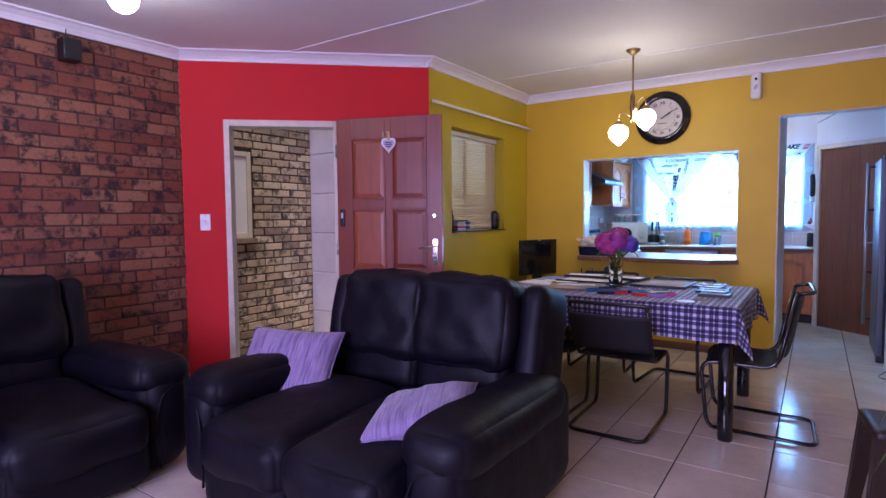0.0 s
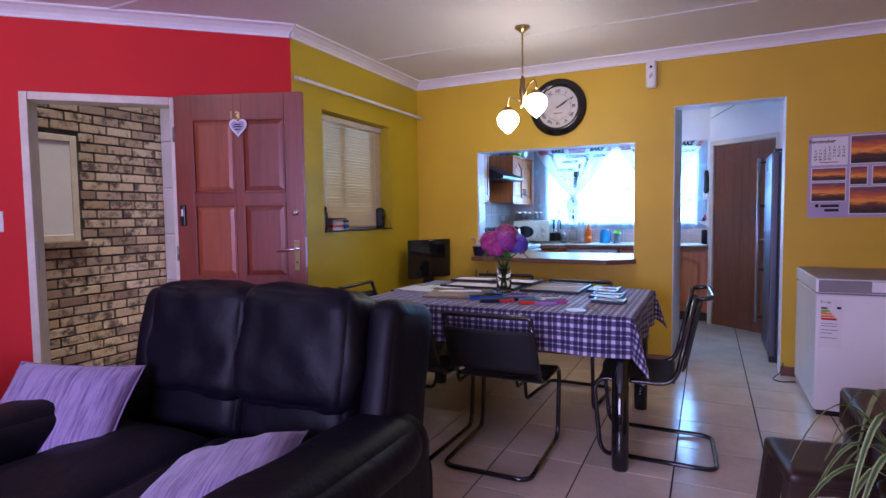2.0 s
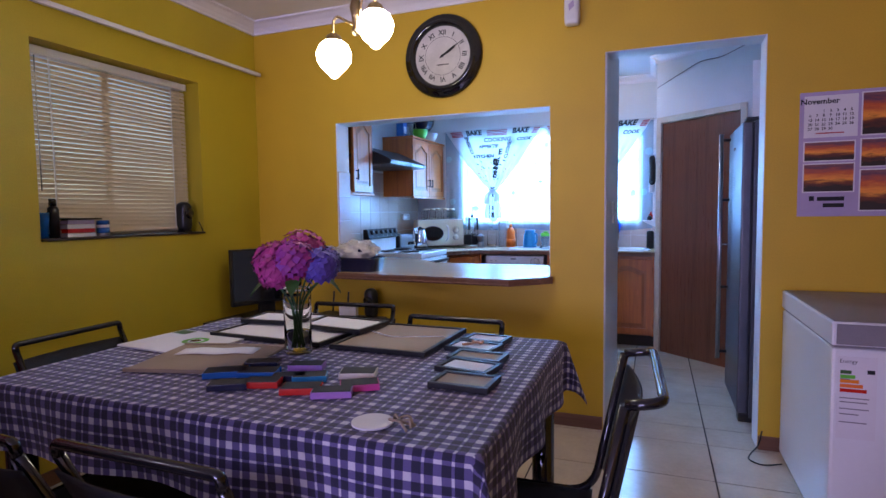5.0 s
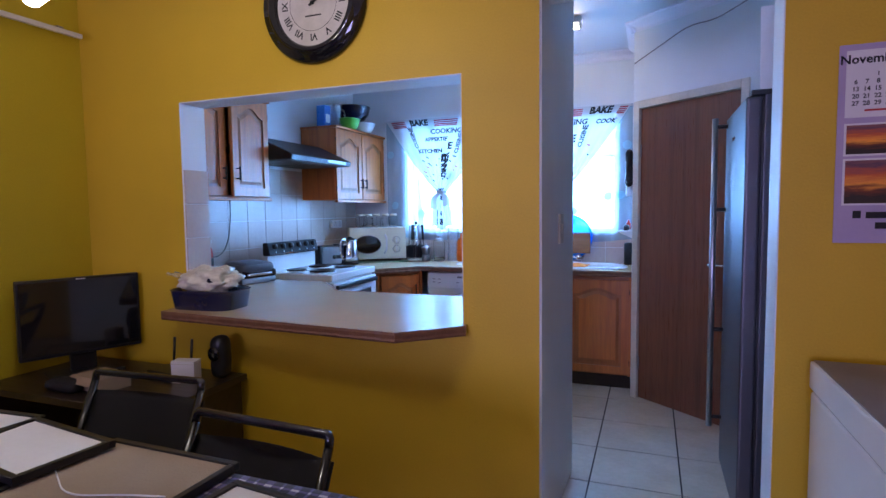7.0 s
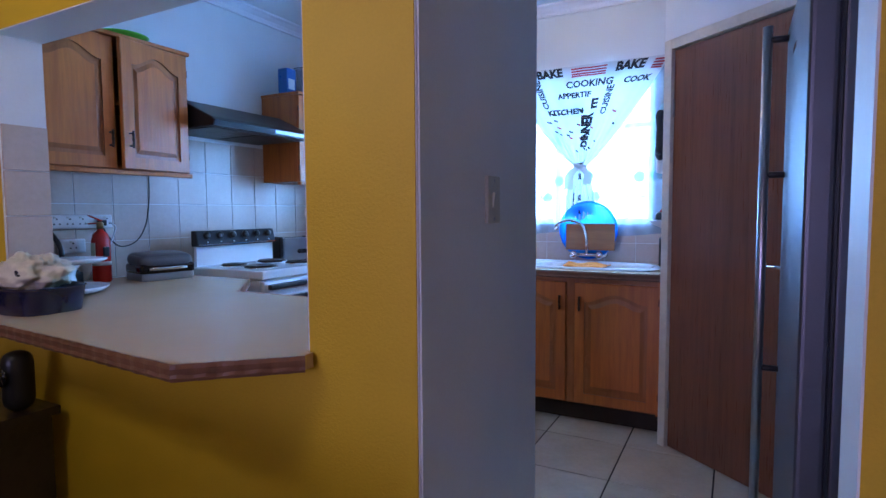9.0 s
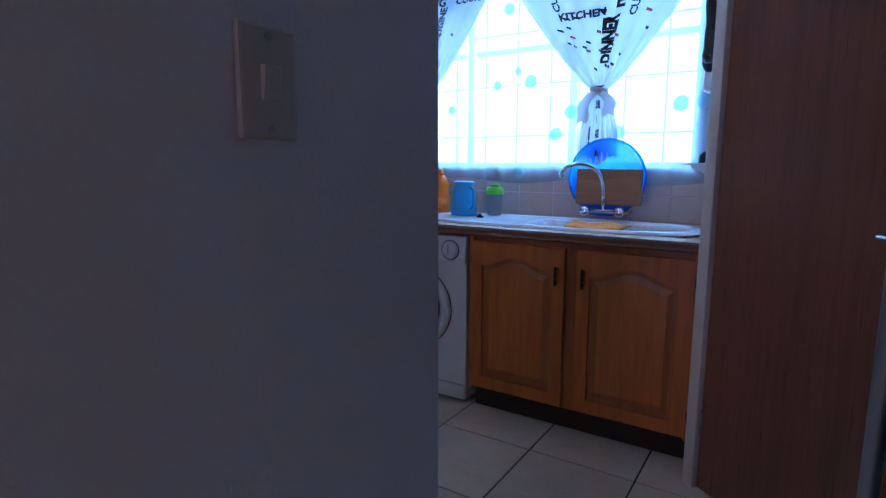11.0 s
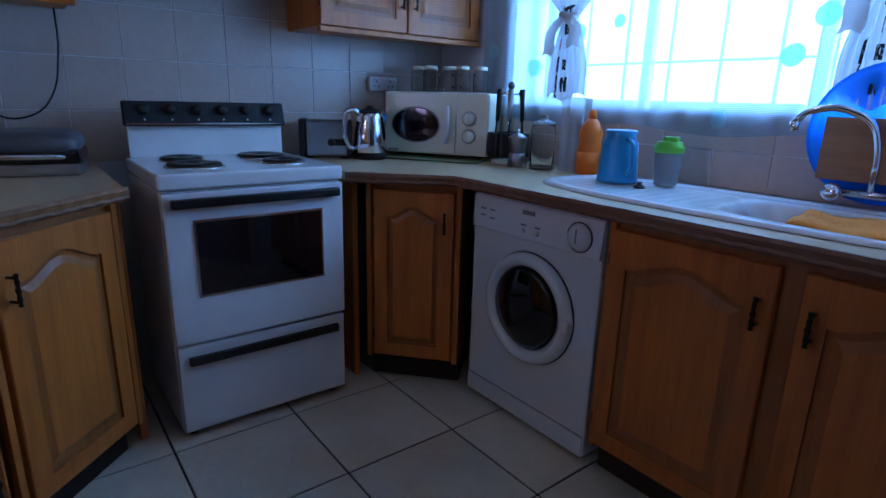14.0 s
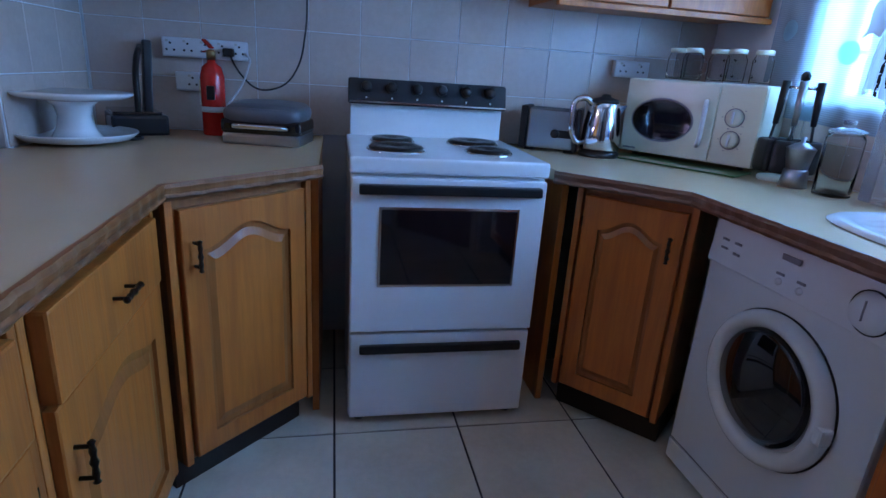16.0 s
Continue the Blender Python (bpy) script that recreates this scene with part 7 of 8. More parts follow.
def right_counter():
    u = thing("utensil_stand", pose(-0.275, 8.80, TOP), "utensil carousel with hanging black and steel tools", "utensil holder")
    part("base", lathe([(0.075, 0), (0.075, 0.012), (0.02, 0.02)], 28), CREAM, u)
    part("post", tube([(0, 0, 0.015), (0, 0, 0.33)], 0.008), CHROME, u)
    part("knob", lathe([(0, 0.33), (0.014, 0.335), (0.016, 0.35), (0.008, 0.362), (0, 0.364)], 14), BLACK, u)
    part("ring", lathe([(0.05, 0.305), (0.053, 0.31), (0.05, 0.315)], 24, closed=True), CHROME, u)
    for k in range(6):
        a = k * 1.047 + 0.3
        x, y = 0.058 * math.cos(a), 0.058 * math.sin(a)
        t = part("tool", tube([(x, y, 0.33), (x * 1.1, y * 1.1, 0.19)], [0.013, 0.009], 8), STEEL if k % 2 else BLACK, u, "hanging utensil")
        part("shaft", tube([(x * 1.1, y * 1.1, 0.20), (x * 1.25, y * 1.25, 0.12)], 0.004, 6), BLACK, t)
        part("head", soft(0.085, 0.024, 0.11, 0.010, 6, m=pose(x * 1.35, y * 1.35, 0.085, 0, 0, math.degrees(a) + 90)), BLACK, t)
    p = thing("coffee_pot", pose(-0.155, 8.74, TOP), "small steel moka coffee pot with black handle", "coffee pot")
    part("boiler", lathe([(0.042, 0), (0.036, 0.055), (0.032, 0.06)], 8), STEEL, p)
    part("jug", lathe([(0.032, 0.06), (0.042, 0.12), (0.044, 0.125), (0.02, 0.14), (0.006, 0.145), (0.008, 0.16), (0, 0.162)], 8), STEEL, p)
    part("handle", tube(rounded([(-0.035, 0, 0.115), (-0.075, 0, 0.12), (-0.075, 0, 0.06), (-0.07, 0, 0.05)], 0.02), 0.007, 8), BLACK, p)
    j = thing("glass_jar", pose(-0.035, 8.77, TOP), "tall clear glass storage jar", "jar")
    part("glass", lathe([(0.05, 0), (0.052, 0.005), (0.052, 0.17), (0.046, 0.185), (0.044, 0.185), (0.049, 0.17), (0.048, 0.012), (0, 0.01)], 28), PANE, j, smooth=True)
    part("lid", lathe([(0.05, 0.186), (0.05, 0.198), (0.016, 0.205), (0.018, 0.225), (0, 0.228)], 24), CLEAR_PLASTIC, j)
    pr = thing("paper_roll_holder", pose(0.075, 8.84, TOP), "tall frosted plastic container by the window", "container")
    part("body", box(-0.045, 0.045, -0.045, 0.045, 0, 0.30, 0.01), CLEAR_PLASTIC, pr)
    o = thing("detergent_bottle", pose(0.165, 8.83, TOP), "orange dishwashing detergent bottle", "bottle")
    part("body", lathe([(0.045, 0), (0.05, 0.01), (0.05, 0.10), (0.042, 0.13), (0.048, 0.165), (0.03, 0.205), (0.016, 0.22)], 24), ORANGE, o, smooth=True)
    part("cap", lathe([(0.018, 0.22), (0.016, 0.245), (0.008, 0.255), (0, 0.256)], 16), ORANGE, o)
    part("label", lathe([(0.0508, 0.02), (0.0508, 0.09)], 24), ORANGE, o, "orange paper label")
    b = thing("plastic_jug", pose(0.405, 8.69, TOP + 0.012, 0, 0, -30), "blue plastic jug standing upside down on the drainer", "jug")
    part("body", lathe([(0.072, 0), (0.070, 0.01), (0.062, 0.13), (0.05, 0.16), (0.056, 0.175), (0.05, 0.18), (0, 0.18)], 32), TEAL, b, smooth=True)
    part("handle", tube(rounded([(0.058, 0, 0.15), (0.10, 0, 0.14), (0.10, 0, 0.05), (0.068, 0, 0.035)], 0.03), 0.008, 8), TEAL, b)
    s = thing("shaker_cup", pose(0.555, 8.755, TOP + 0.012), "clear shaker cup with bright green lid", "cup")
    part("cup", lathe([(0.035, 0), (0.038, 0.004), (0.046, 0.115), (0.043, 0.115), (0.035, 0.008), (0, 0.006)], 28), CLEAR_PLASTIC, s, smooth=True)
    part("lid", lathe([(0.049, 0.112), (0.049, 0.135), (0.042, 0.14), (0.042, 0.148), (0, 0.15)], 28), GREEN, s)
    part("flip_cap", box(-0.02, 0.03, -0.012, 0.012, 0.148, 0.165, 0.004), GREEN, s)
    bo = thing("chopping_board", pose(1.137, 8.832, 0.985, -1), "wooden chopping board leaning behind the tap", "board")
    part("board", box(-0.160, 0.160, 0.0, 0.018, 0.0, 0.175, 0.004), BOARD, bo)
    d = thing("washing_bowl", pose(1.118, 8.880, 1.118, 91), "round translucent blue plastic bowl standing on its edge", "bowl")
    part("bowl", lathe([(0.0, -0.030), (0.10, -0.030), (0.135, -0.022), (0.172, 0.004), (0.184, 0.016), (0.190, 0.018), (0.184, 0.024), (0.168, 0.012), (0.13, -0.014), (0.10, -0.024), (0, -0.024)], 40), BLUE_CLEAR, d, smooth=True)
    part("rim", lathe([(0.184, 0.018), (0.193, 0.021), (0.184, 0.026)], 40, closed=True), BLUE_CLEAR, d)
    r = thing("wall_rack", pose(1.654, 8.60, 1.12), "white shelf bracket with small bottles beside the sink", "rack")
    part("bracket", prism([(0, 0), (-0.11, 0.05), (-0.11, 0.06), (-0.03, 0.08), (0, 0.10)], -0.02, 0.02, axis="y", bevel=0.003), PLASTIC_WHITE, r)
    part("tray", box(-0.12, -0.002, -0.10, 0.16, 0.06, 0.068, 0.002), PLASTIC_WHITE, r)
    part("bottle", lathe([(0.02, 0.069), (0.02, 0.12), (0.008, 0.135), (0.008, 0.15)], 14, m=pose(-0.05, 0.08, 0)), REDP, r)
    part("bottle", lathe([(0.024, 0.069), (0.024, 0.10), (0.01, 0.115)], 14, m=pose(-0.06, 0.0, 0)), BLACK, r)
    ca = thing("soap_canister", pose(1.600, 8.85, TOP), "black canister standing in the corner by the sink", "canister")
    part("body", lathe([(0.035, 0), (0.035, 0.17), (0.02, 0.18)], 20), BLACK, ca)
    h = thing("oven_mitt", pose(1.640, 8.45, 1.50), "black and white oven mitt hanging on a hook", "mitt")
    part("mitt", soft(0.05, 0.15, 0.26, 0.024, 10, 0.005, 0.012, 9, m=pose(-0.025, 0, 0.16, 6)), SLING, h)
    part("thumb", soft(0.045, 0.06, 0.12, 0.022, 8, 0.0, 0.006, 9, m=pose(-0.025, -0.08, 0.10, -25)), SLING, h)
    part("lining", soft(0.05, 0.12, 0.14, 0.024, 8, 0.0, 0.008, 9, m=pose(-0.028, 0.03, 0.02)), PLASTIC_WHITE, h, "pale grey lining")
    part("hook", tube([(0.015, 0, 0.30), (-0.02, 0, 0.295)], 0.004, 6), STEEL, h)


BLUE_CLEAR = see_through("translucent_blue_plastic", (0.02, 0.38, 0.95), 0.22, False, 0.2)
right_counter()


# ---- wall cupboards, hood and what stands on them ----
def wall_unit(m, W, H, D, doors, label, open_door=None):
    u = thing("wall_cupboard", m, label, "cupboard", "oak wall cupboards")
    for x0, x1 in ((0, 0.016), (W - 0.016, W)):
        part("side", box(x0, x1, 0.021, D, 0, H, 0.002), OAK, u)
    part("bottom", box(0.0165, W - 0.0165, 0.021, D, 0, 0.016), OAK, u)
    part("top", box(-0.008, W + 0.008, -0.012, D, H, H + 0.02, 0.004), OAK, u)
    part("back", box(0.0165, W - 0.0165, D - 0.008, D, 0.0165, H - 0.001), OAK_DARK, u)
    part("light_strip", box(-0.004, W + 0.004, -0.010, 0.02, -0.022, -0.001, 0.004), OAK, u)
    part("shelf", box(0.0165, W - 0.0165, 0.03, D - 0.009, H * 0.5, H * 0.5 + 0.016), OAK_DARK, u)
    w = W / doors
    for k in range(doors):
        side = "r" if k % 2 == 0 else "l"
        dm = pose(w * k + 0.004, 0, 0.004)
        if open_door == k:
            dm = pose(W - 0.004, 0, 0.004, 0, 0, 6) @ pose(-(w - 0.008), 0, 0)
        panel_door(u, w - 0.008, H - 0.008, side, 0.14, dm, rise=0.055)
    return u


wall_unit(pose(-0.655, 8.055, 1.46, 0, 0, 90), 0.87, 0.59, 0.338, 2, "oak wall cupboard with two arched doors")
wall_unit(pose(-0.655, 6.40, 1.46, 0, 0, 90), 0.80, 0.63, 0.338, 2, "oak wall cupboard with one door ajar", 1)
h = thing("extractor_hood", pose(-0.99, 7.62, 1.72), "black slanted cooker hood between the cupboards", "extractor hood")
part("canopy", prism([(0.0, 0.0), (0.49, 0.0), (0.50, 0.03), (0.47, 0.05), (0.20, 0.17), (0, 0.17)], -0.39, 0.39, axis="y", bevel=0.004), BLACK, h)
part("filter", box(0.04, 0.44, -0.36, -0.01, -0.004, -0.0005), IRON, h, "grey metal grease filter")
part("filter", box(0.04, 0.44, 0.01, 0.36, -0.004, -0.0005), IRON, h, "grey metal grease filter")
part("button_strip", box(0.497, 0.503, 0.05, 0.30, 0.008, 0.028, 0.001), STEEL, h)
CT = 2.071
t = thing("blue_tin", pose(-0.80, 7.98 + 0.13, CT), "tall blue cardboard carton on the cupboard", "carton")
part("body", box(-0.04, 0.04, -0.045, 0.045, 0, 0.17, 0.002), BLUE, t)
part("label", box(0.0402, 0.0408, -0.03, 0.03, 0.03, 0.10), PLASTIC_WHITE, t)
t = thing("measuring_jug", pose(-0.80, 8.27, CT), "clear plastic measuring jug on the cupboard", "jug")
part("jug", lathe([(0.05, 0), (0.062, 0.20), (0.066, 0.205), (0.06, 0.20), (0.048, 0.006), (0, 0.006)], 28), CLEAR_PLASTIC, t, smooth=True)
part("handle", tube(rounded([(0.03, 0.05, 0.18), (0.04, 0.11, 0.17), (0.04, 0.11, 0.06), (0.03, 0.045, 0.04)], 0.03), 0.007, 8), CLEAR_PLASTIC, t)
BOWL = [(0.45, 0), (0.7, 0.12), (0.92, 0.4), (1.0, 0.75), (1.04, 0.76), (1.0, 0.80), (0.95, 0.75), (0.86, 0.40), (0.5, 0.06), (0, 0.05)]
for nm, x, y, z, r, hh, mm, lb in (("green_bowl", -0.74, 8.42, CT, 0.095, 0.13, GREEN, "bright green plastic bowl on the cupboard"), ("white_bowl", -0.74, 8.66, CT, 0.115, 0.12, ENAMEL, "white plastic mixing bowl on the cupboard"), ("black_bowl", -0.80, 8.58, CT + 0.10, 0.165, 0.17, NAVY, "large black bowl stacked on the white bowl")):
    t = thing(nm, pose(x, y, z), lb, "bowl")
    part("bowl", lathe([(r * a, hh * c) for a, c in BOWL], 36), mm, t, smooth=True)
t = thing("green_container", pose(-0.82, 6.95, 2.111), "green plastic container lid on the cupboard", "container")
part("body", lathe([(0.10, 0), (0.12, 0.04), (0.125, 0.045), (0.10, 0.05), (0, 0.05)], 28), GREEN, t, smooth=True)


# ---- kitchen window and its curtains ----
def kitchen_window():
    w = tagged(link("window_4", bmesh.new(), TRIM, None, m=pose(0, 0, 0)), "wide steel kitchen window with burglar bars", "window", "", "structure")
    y = KY + 0.12
    xs = (KW0, 0.22, 0.86, KW1)
    for x in xs:
        a = x if x == KW0 else x - 0.035 if x == KW1 else x - 0.018
        part("window_frame", box(a, a + 0.035, y, y + 0.03, KWZ0, KWZ1, 0.003), PLASTIC_WHITE, w)
    for x0, x1 in zip(xs, xs[1:]):
        for z in (KWZ0, 1.80, KWZ1 - 0.035):
            part("window_frame", box(x0 + 0.036, x1 - 0.036, y + 0.001, y + 0.029, z, z + 0.035, 0.003), PLASTIC_WHITE, w)
        o = part("pane", box(x0 + 0.03, x1 - 0.03, y + 0.012, y + 0.016, KWZ0 + 0.03, KWZ1 - 0.03), PANE, w)
        o.visible_shadow = False
    for x in np.linspace(KW0 + 0.16, KW1 - 0.16, 9):
        part("burglar_bar", box(x - 0.005, x + 0.005, y - 0.03, y - 0.02, KWZ0, KWZ1), PLASTIC_WHITE, w)
    for z in (1.34, 1.62, 1.9):
        part("burglar_bar", box(KW0, KW1, y - 0.036, y - 0.031, z - 0.005, z + 0.005), PLASTIC_WHITE, w)
    part("window_sill", box(KW0 + 0.002, KW1 - 0.002, KY + 0.0, y, KWZ0, KWZ0 + 0.008, 0.002), ENAMEL, w)


kitchen_window()
CX0, CX1, CTOP = -0.63, 1.62, 2.215


def curtain_rod():
    r = thing("curtain_rod", pose(0, 8.926, CTOP - 0.012), "thin white wire holding the kitchen curtains", "curtain rod")
    part("rod", tube([(CX0 - 0.02, 0, 0), (CX1 + 0.02, 0, 0)], 0.005, 8), PLASTIC_WHITE, r)
    for x in (CX0, CX1):
        part("bracket", tube([(x, 0.024, 0), (x, 0, 0)], 0.006, 8), STEEL, r)


curtain_rod()
s = thing("net_curtain", pose(0, 0, 0), "sheer white net curtain with pale blue spots", "curtain")


def net(u, v):
    z = CTOP - (CTOP - 1.09) * v
    return (CX0 + (CX1 - CX0) * u, 8.934 + 0.006 * math.sin(u * 120) * (0.4 + 0.6 * v) + 0.004 * math.sin(u * 37 + v * 2), z + 0.012 * math.sin(u * 20) * v)


part("net", surface(net, 240, 16, uvscale=(2.25, 1.12)), SHEER, s, smooth=True)


def print_curtain(cx, half, kz, label):
    c = thing("print_curtain", pose(0, 0, 0), label, "curtain", "printed curtains tied at the kitchen window")

    def sheet(u, v, off=0.0):
        """u across, v down: a flat valance, then gathered to the knot, then a flaring tail."""
        z = CTOP - (CTOP - 1.20) * v
        kv = (CTOP - kz) / (CTOP - 1.20)
        if v < kv:
            t = v / kv
            hw = half * (1 - t) ** 0.85 + 0.035 * t
        else:
            t = (v - kv) / (1 - kv)
            hw = 0.035 + 0.065 * math.sin(min(1, t * 1.3) * math.pi / 2)
        x = cx + (2 * u - 1) * hw
        fold = 0.005 + 0.012 * min(1, v / kv)
        return Vector((x, 8.912 + fold * math.sin(u * 46) * 0.6 - 0.012 * math.sin(math.pi * u) * v - off, z + 0.02 * math.sin(u * 9) * (v > 0.95)))
    part("drape", surface(sheet, 110, 44), PRINT, c, smooth=True)
    part("tie", tube(rounded([(cx - 0.045, 8.90, kz + 0.01), (cx, 8.87, kz), (cx + 0.045, 8.90, kz - 0.01), (cx, 8.925, kz)], 0.03, 6, True), 0.014, 8, closed=True), PRINT, c)
    for sgn, ln in ((-1, 0.15), (1, 0.12)):
        part("tie_end", surface(lambda u, v: (cx + sgn * (0.02 + 0.07 * u + 0.02 * math.sin(u * 5)) + (v - 0.5) * 0.06, 8.875 - 0.02 * u, kz - ln * u - 0.03 * abs(v - 0.5)), 8, 5), PRINT, c, smooth=True)
    kv = (CTOP - kz) / (CTOP - 1.20)

    def write(text, u0, v0, size, up=False, mate=INK, bold=0.004):
        def place(x, y):
            if up:
                x, y = -y, x
            k = 1 - v0 / kv if v0 < kv else 1
            return sheet(u0 + x / (2 * half * max(0.35, k)), v0 - y / (CTOP - 1.20), 0.012)
        part("printed_word", words(text, size, place, bold), mate, c)
    write("BAKE", 0.30, 0.04, 0.075)
    write("BAKE", 0.80, 0.04, 0.075)
    write("COOKING", 0.56, 0.125, 0.062, bold=0.0022)
    write("APPERTIF", 0.45, 0.195, 0.05, bold=0.0022)
    write("CUISINE", 0.20, 0.17, 0.055, True, bold=0.0022)
    write("CUISINE", 0.72, 0.24, 0.05, True, bold=0.0022)
    write("E", 0.62, 0.26, 0.085)
    write("DINNER", 0.58, 0.43, 0.06, True)
    write("COOK", 0.88, 0.13, 0.05, bold=0.0022)
    write("KITCHEN", 0.36, 0.30, 0.05, bold=0.0022)
    for v0, tx in ((0.66, "COOK"), (0.73, "DINNER"), (0.80, "E"), (0.87, "BAKE"), (0.94, "CUISINE")):
        write(tx, 0.5, v0, 0.05)
    write("DINNER", 0.30, 0.92, 0.05, True)
    write("a", 0.35, 0.78, 0.08, False, INK_RED)
    for u0, u1 in ((0.04, 0.17), (0.44, 0.66), (0.93, 0.99)):
        for v0 in (0.018, 0.035, 0.052, 0.066):
            def bar(a, b, u0=u0, u1=u1, v0=v0):
                return sheet(u0 + (u1 - u0) * a, v0 + 0.010 * b, 0.011)
            part("print_band", surface(bar, 12, 1), INK_RED, c, "red printed band")
    rnd = random.Random(int(cx * 100) + 7)
    for k in range(26):
        u0, v0 = rnd.uniform(0.08, 0.92), rnd.uniform(0.28, 0.56)
        def dash(a, b, u0=u0, v0=v0, ln=rnd.uniform(0.02, 0.06)):
            return sheet(u0 + ln * a, v0 + 0.012 * b + 0.01 * a, 0.011)
        part("small_print", surface(dash, 4, 1), INK_RED if k % 4 == 0 else INK, c)


print_curtain(-0.06, 0.56, 1.53, "white curtain with black and red kitchen words, knotted")
print_curtain(1.05, 0.56, 1.545, "white curtain with black and red kitchen words, knotted")


# ---- pantry door, tube light, cable ----
def p_m(s, o, z=0.0):
    q = PA + U_P * s + N_P * o
    return pose(q.x, q.y, z, 0, 0, math.degrees(math.atan2(U_P.y, U_P.x)))


j = tagged(link("door_2", bmesh.new(), TRIM, None, m=p_m(0, 0)), "cream painted frame of the pantry door", "door frame", "", "structure")
for s0, s1, z0, z1 in ((0.012, 0.06, 0, 2.10), (0.79, 0.838, 0, 2.10)):
    part("jamb", box(s0, s1, -0.014, 0.105, z0, z1, 0.004), TRIM, j)
part("head", box(0.0605, 0.7895, -0.014, 0.105, 2.05, 2.10, 0.004), TRIM, j)
d = thing("pantry_door", p_m(0.065, 0.004, 0.008), "closed plain brown veneered pantry door", "door")
part("leaf", box(0, 0.72, 0, 0.038, 0, 2.035, 0.003), DOOR_BROWN, d)
for z in (0.25, 1.75):
    part("hinge", tube([(0.002, -0.003, z - 0.045), (0.002, -0.003, z + 0.045)], 0.006, 8), STEEL, d)
part("lever", tube(rounded([(0.66, 0, 1.0), (0.66, -0.05, 1.0), (0.56, -0.05, 1.0)], 0.02), 0.008, 8), CHROME, d)
t = thing("tube_light", pose(1.02, 7.98, CEILING), "white fluorescent tube light on the kitchen ceiling", "lamp")
part("housing", box(-0.30, 0.30, -0.03, 0.03, -0.04, 0, 0.004), PLASTIC_WHITE, t)
part("tube", tube([(-0.28, 0, -0.062), (0.28, 0, -0.062)], 0.014, 12), TUBE_LIT, t, "lit fluorescent tube")
for x in (-0.29, 0.29):
    part("holder", box(x - 0.012, x + 0.012, -0.018, 0.018, -0.08, -0.04, 0.002), PLASTIC_WHITE, t)
c = thing("ceiling_cable", pose(0, 0, 0), "loose grey cable strung along the slanting wall", "cable")
a0, a1, a2, a3 = PA + U_P * 0.02 - N_P * 0.02, PA + U_P * 0.45 - N_P * 0.02, PA + U_P * 0.62 - N_P * 0.02, PA + U_P * 1.3 - N_P * 0.2
part("cord", tube(rounded([(*a0, 2.36), (*a1, 2.50), (*a2, 2.48), (*a3, 2.56)], 0.1), 0.004, 6), GREY_LID, c)

# ---- pieces of the floors and walls ----
def floor_tiles():
    p, g = 0.43, 0.007
    me = None
    xs = [1.497 + p * i for i in range(-10, 5)]
    rows = [8.128 - 0.428 * j for j in range(-2, 5)]
    rows2 = [5.29 + 0.435 * j for j in range(3, -13, -1)]
    for ys, lim in ((rows, (6.416, 8.95)), (rows2, (-0.8, 6.413))):
        q = abs(ys[1] - ys[0])
        for x in xs:
            for y in ys:
                x0, x1, y0, y1 = x + g / 2, x + p - g / 2, y - q + g / 2, y - g / 2
                if ys is rows and (x1 < -1.05 or x0 > 2.9):
                    continue
                y0, y1 = max(y0, lim[0] + 0.002), min(y1, lim[1] - 0.002)
                if y1 - y0 < 0.03 or x1 < -2.75:
                    continue
                b = box(x0, x1, y0, y1, -0.012, 0.0, 0.0015, 1)
                part("tile", b, FLOOR_TILE, FLOOR)


def bricks(parent, x, y0, y1, z1, material, near, hole=None, course=0.0855, length=0.232, joint=0.010):
    """Stretcher bond on a wall that faces +x; the bricks past 'near' are joined."""
    rest = None
    rnd = random.Random(3)
    shared = {}
    for k in range(int(z1 / course) + 1):
        z = k * course
        if z + course - joint > z1:
            break
        y = y0 - (length / 2 if k % 2 else 0)
        while y < y1:
            a, c = max(y, y0), min(y + length - joint, y1)
            y += length
            if c - a < 0.03:
                continue
            if hole and a < hole[1] and c > hole[0] and z < hole[3] and z + course > hole[2]:
                if a < hole[0] - 0.04:
                    c = hole[0]
                elif c > hole[1] + 0.04:
                    a = hole[1]
                else:
                    continue
            out = rnd.uniform(-0.002, 0.004)
            full = abs((c - a) - (length - joint)) < 1e-4
            if c > near:
                if full and parent in shared:
                    ob = bpy.data.objects.new("brick", shared[parent])
                    scene.collection.objects.link(ob)
                    ob.parent = parent
                else:
                    ob = part("brick", box(-0.03, 0.0, 0, c - a, 0, course - joint, 0.003, 1), material, parent)
                    if full:
                        shared[parent] = ob.data
                ob.location = (x + out, a, z)
                ob.rotation_euler = (rnd.uniform(-0.006, 0.006), 0, rnd.uniform(-0.006, 0.006))
            else:
                rest = box(x - 0.03, x + out, a, c, z, z + course - joint, bm=rest)
    if rest is not None:
        tagged(part("far_bricks", rest, material, parent), kind="stuff")


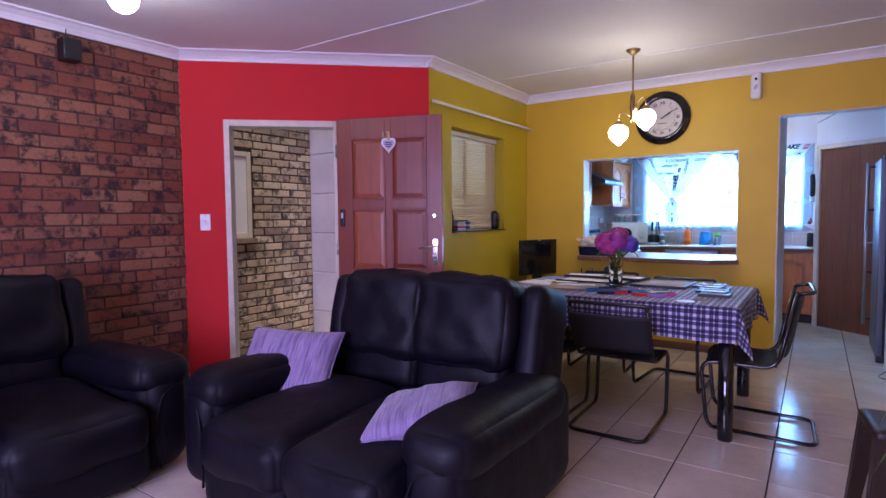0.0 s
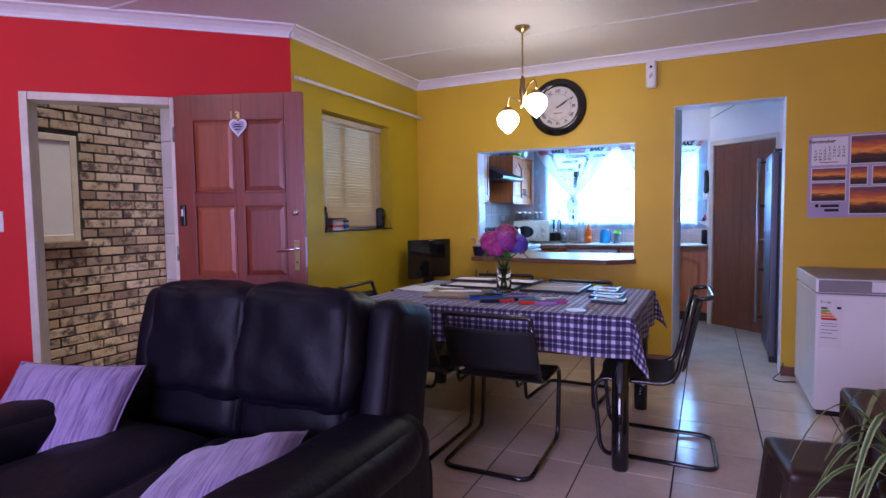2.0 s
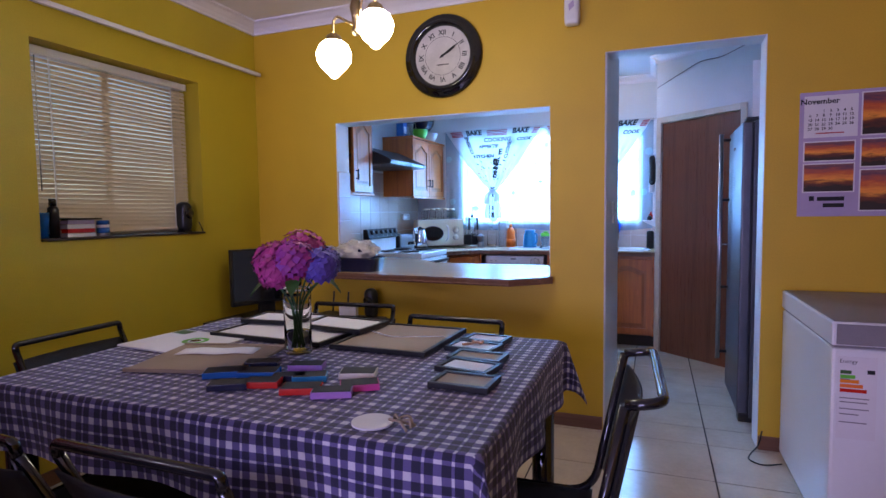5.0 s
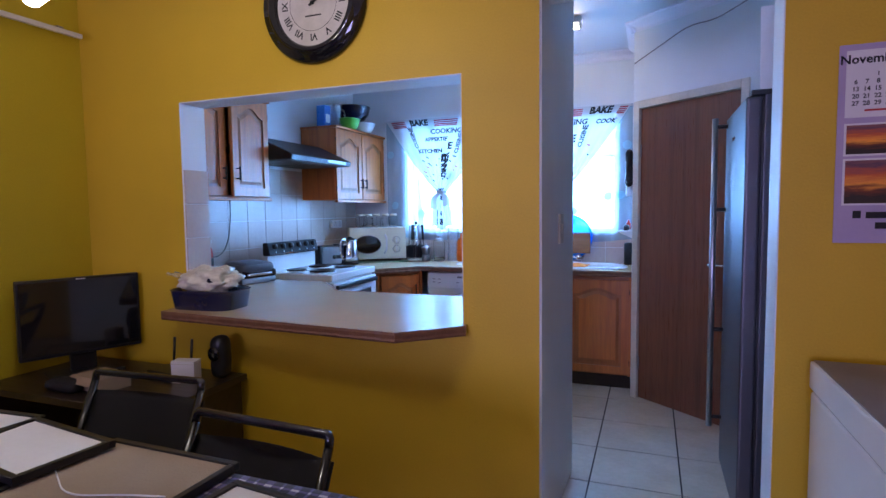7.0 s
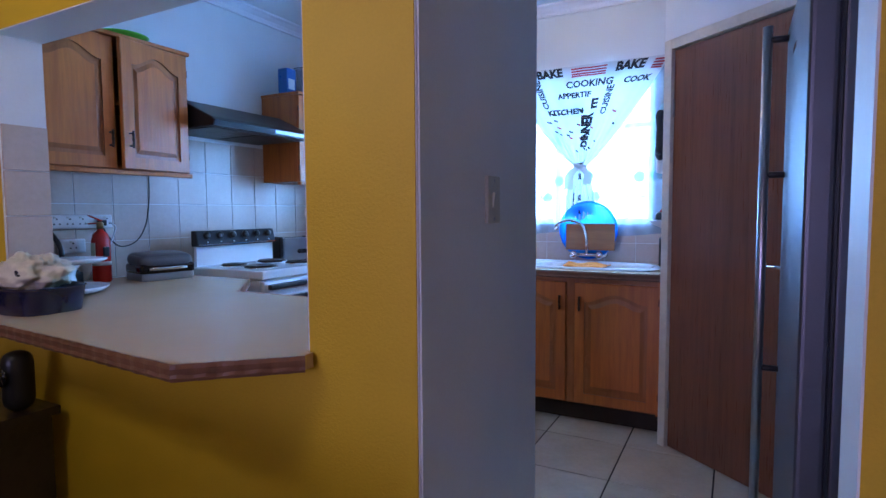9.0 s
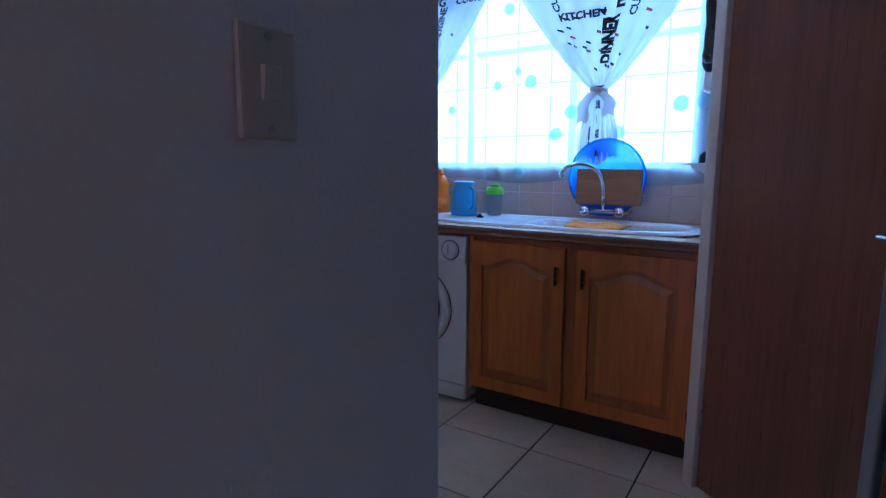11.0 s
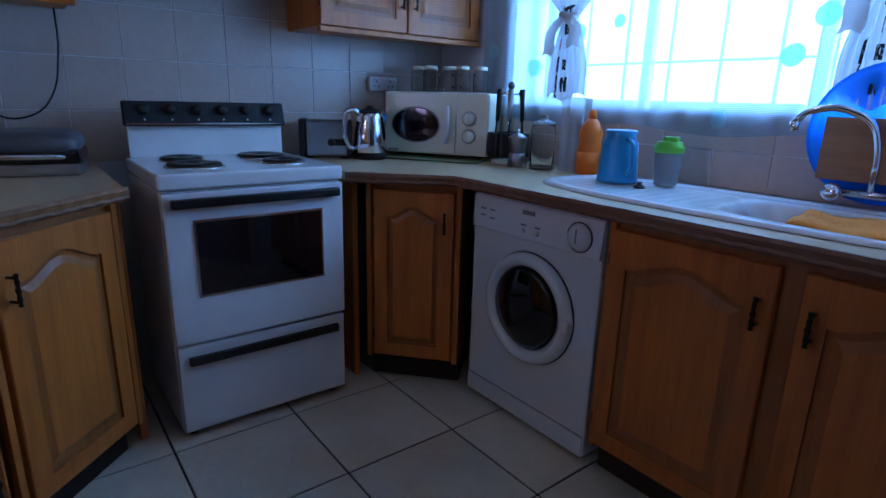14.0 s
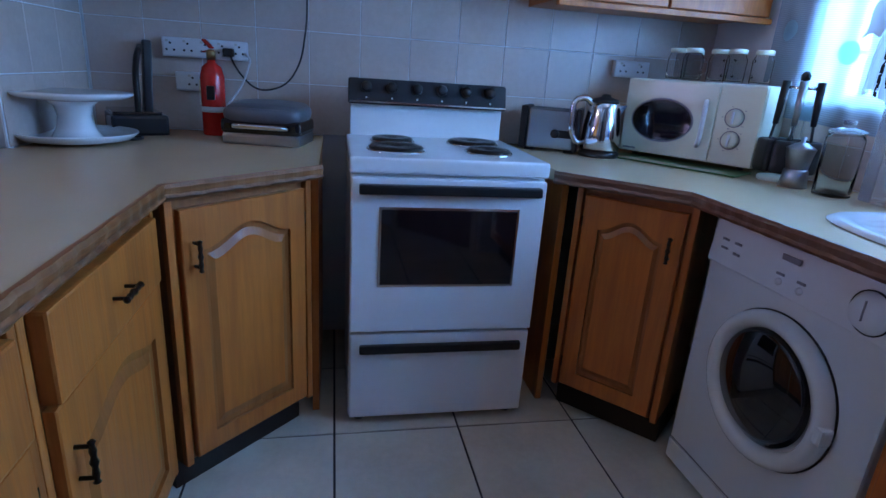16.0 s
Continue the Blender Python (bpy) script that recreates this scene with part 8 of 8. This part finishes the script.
def wall_tiles():
    p, g = 0.20, 0.003
    w = bpy.data.objects["wall_kitchen_west"]

    def slab(parent, x0, x1, y0, y1, z0, z1):
        part("tile", box(x0, x1, y0, y1, z0, z1, 0.001, 1), WALL_TILE, parent)

    z = 0.90
    while z < 1.62:
        y = 6.37
        while y < KY - 0.01:
            slab(w, KX, KX + 0.004, y + g / 2, min(y + p, KY) - g / 2, z + g / 2, z + p - g / 2)
            y += p
        z += p
    n = bpy.data.objects["wall_kitchen_north"]
    x = KX + 0.01
    while x < 1.645:
        x1 = min(x + p, 1.652)
        for z0, z1 in ((0.90, 1.03), (1.03, 1.16)):
            slab_m = box(x - KX + g / 2, x1 - KX - g / 2, -0.004, 0, z0 + g / 2, z1 - g / 2, 0.0015, 1)
            part("tile", slab_m, WALL_TILE, n)
        x = x1
    h = bpy.data.objects["wall_clock_kitchen_face"]
    x = KX + 0.01
    while x < PASS0 - 0.02:
        x1 = min(x + p, PASS0)
        z = 0.90
        while z < 1.55:
            part("tile", box(x + 1.33 + g / 2, x1 + 1.33 - g / 2, 0.078, 0.082, z + g / 2, z + p - g / 2, 0.0015, 1), WALL_TILE, h)
            z += p
        x = x1
    t = bpy.data.objects["trim_hatch"]
    for k in range(4):
        z = 0.90 + k * 0.17
        part("tile", box(PASS0 + 0.004, PASS0 + 0.011, WALL_Y + 0.006, WALL_Y2, z + g / 2, z + 0.17 - g / 2, 0.0015, 1), WALL_TILE, t)
    s = bpy.data.objects["wall_stub"]
    for k in range(4):
        for j in range(3):
            z, y = 0.90 + k * p, 6.37 + j * p
            part("tile", box(1.244, 1.252, y + g / 2, min(y + p, 6.927) - g / 2, z + g / 2, z + p - g / 2, 0.0015, 1), WALL_TILE, s)


floor_tiles()
bricks(WALL_BRICK, -2.535, -1.35, 2.975, CEILING - 0.01, BRICK_IN, 1.15)
bricks(WALL_PASS, -2.905, 3.05, 5.05, 2.86, BRICK_OUT, 2.0, (3.36, 3.92, 1.10, 1.98), 0.077, 0.222, 0.014)
wall_tiles()
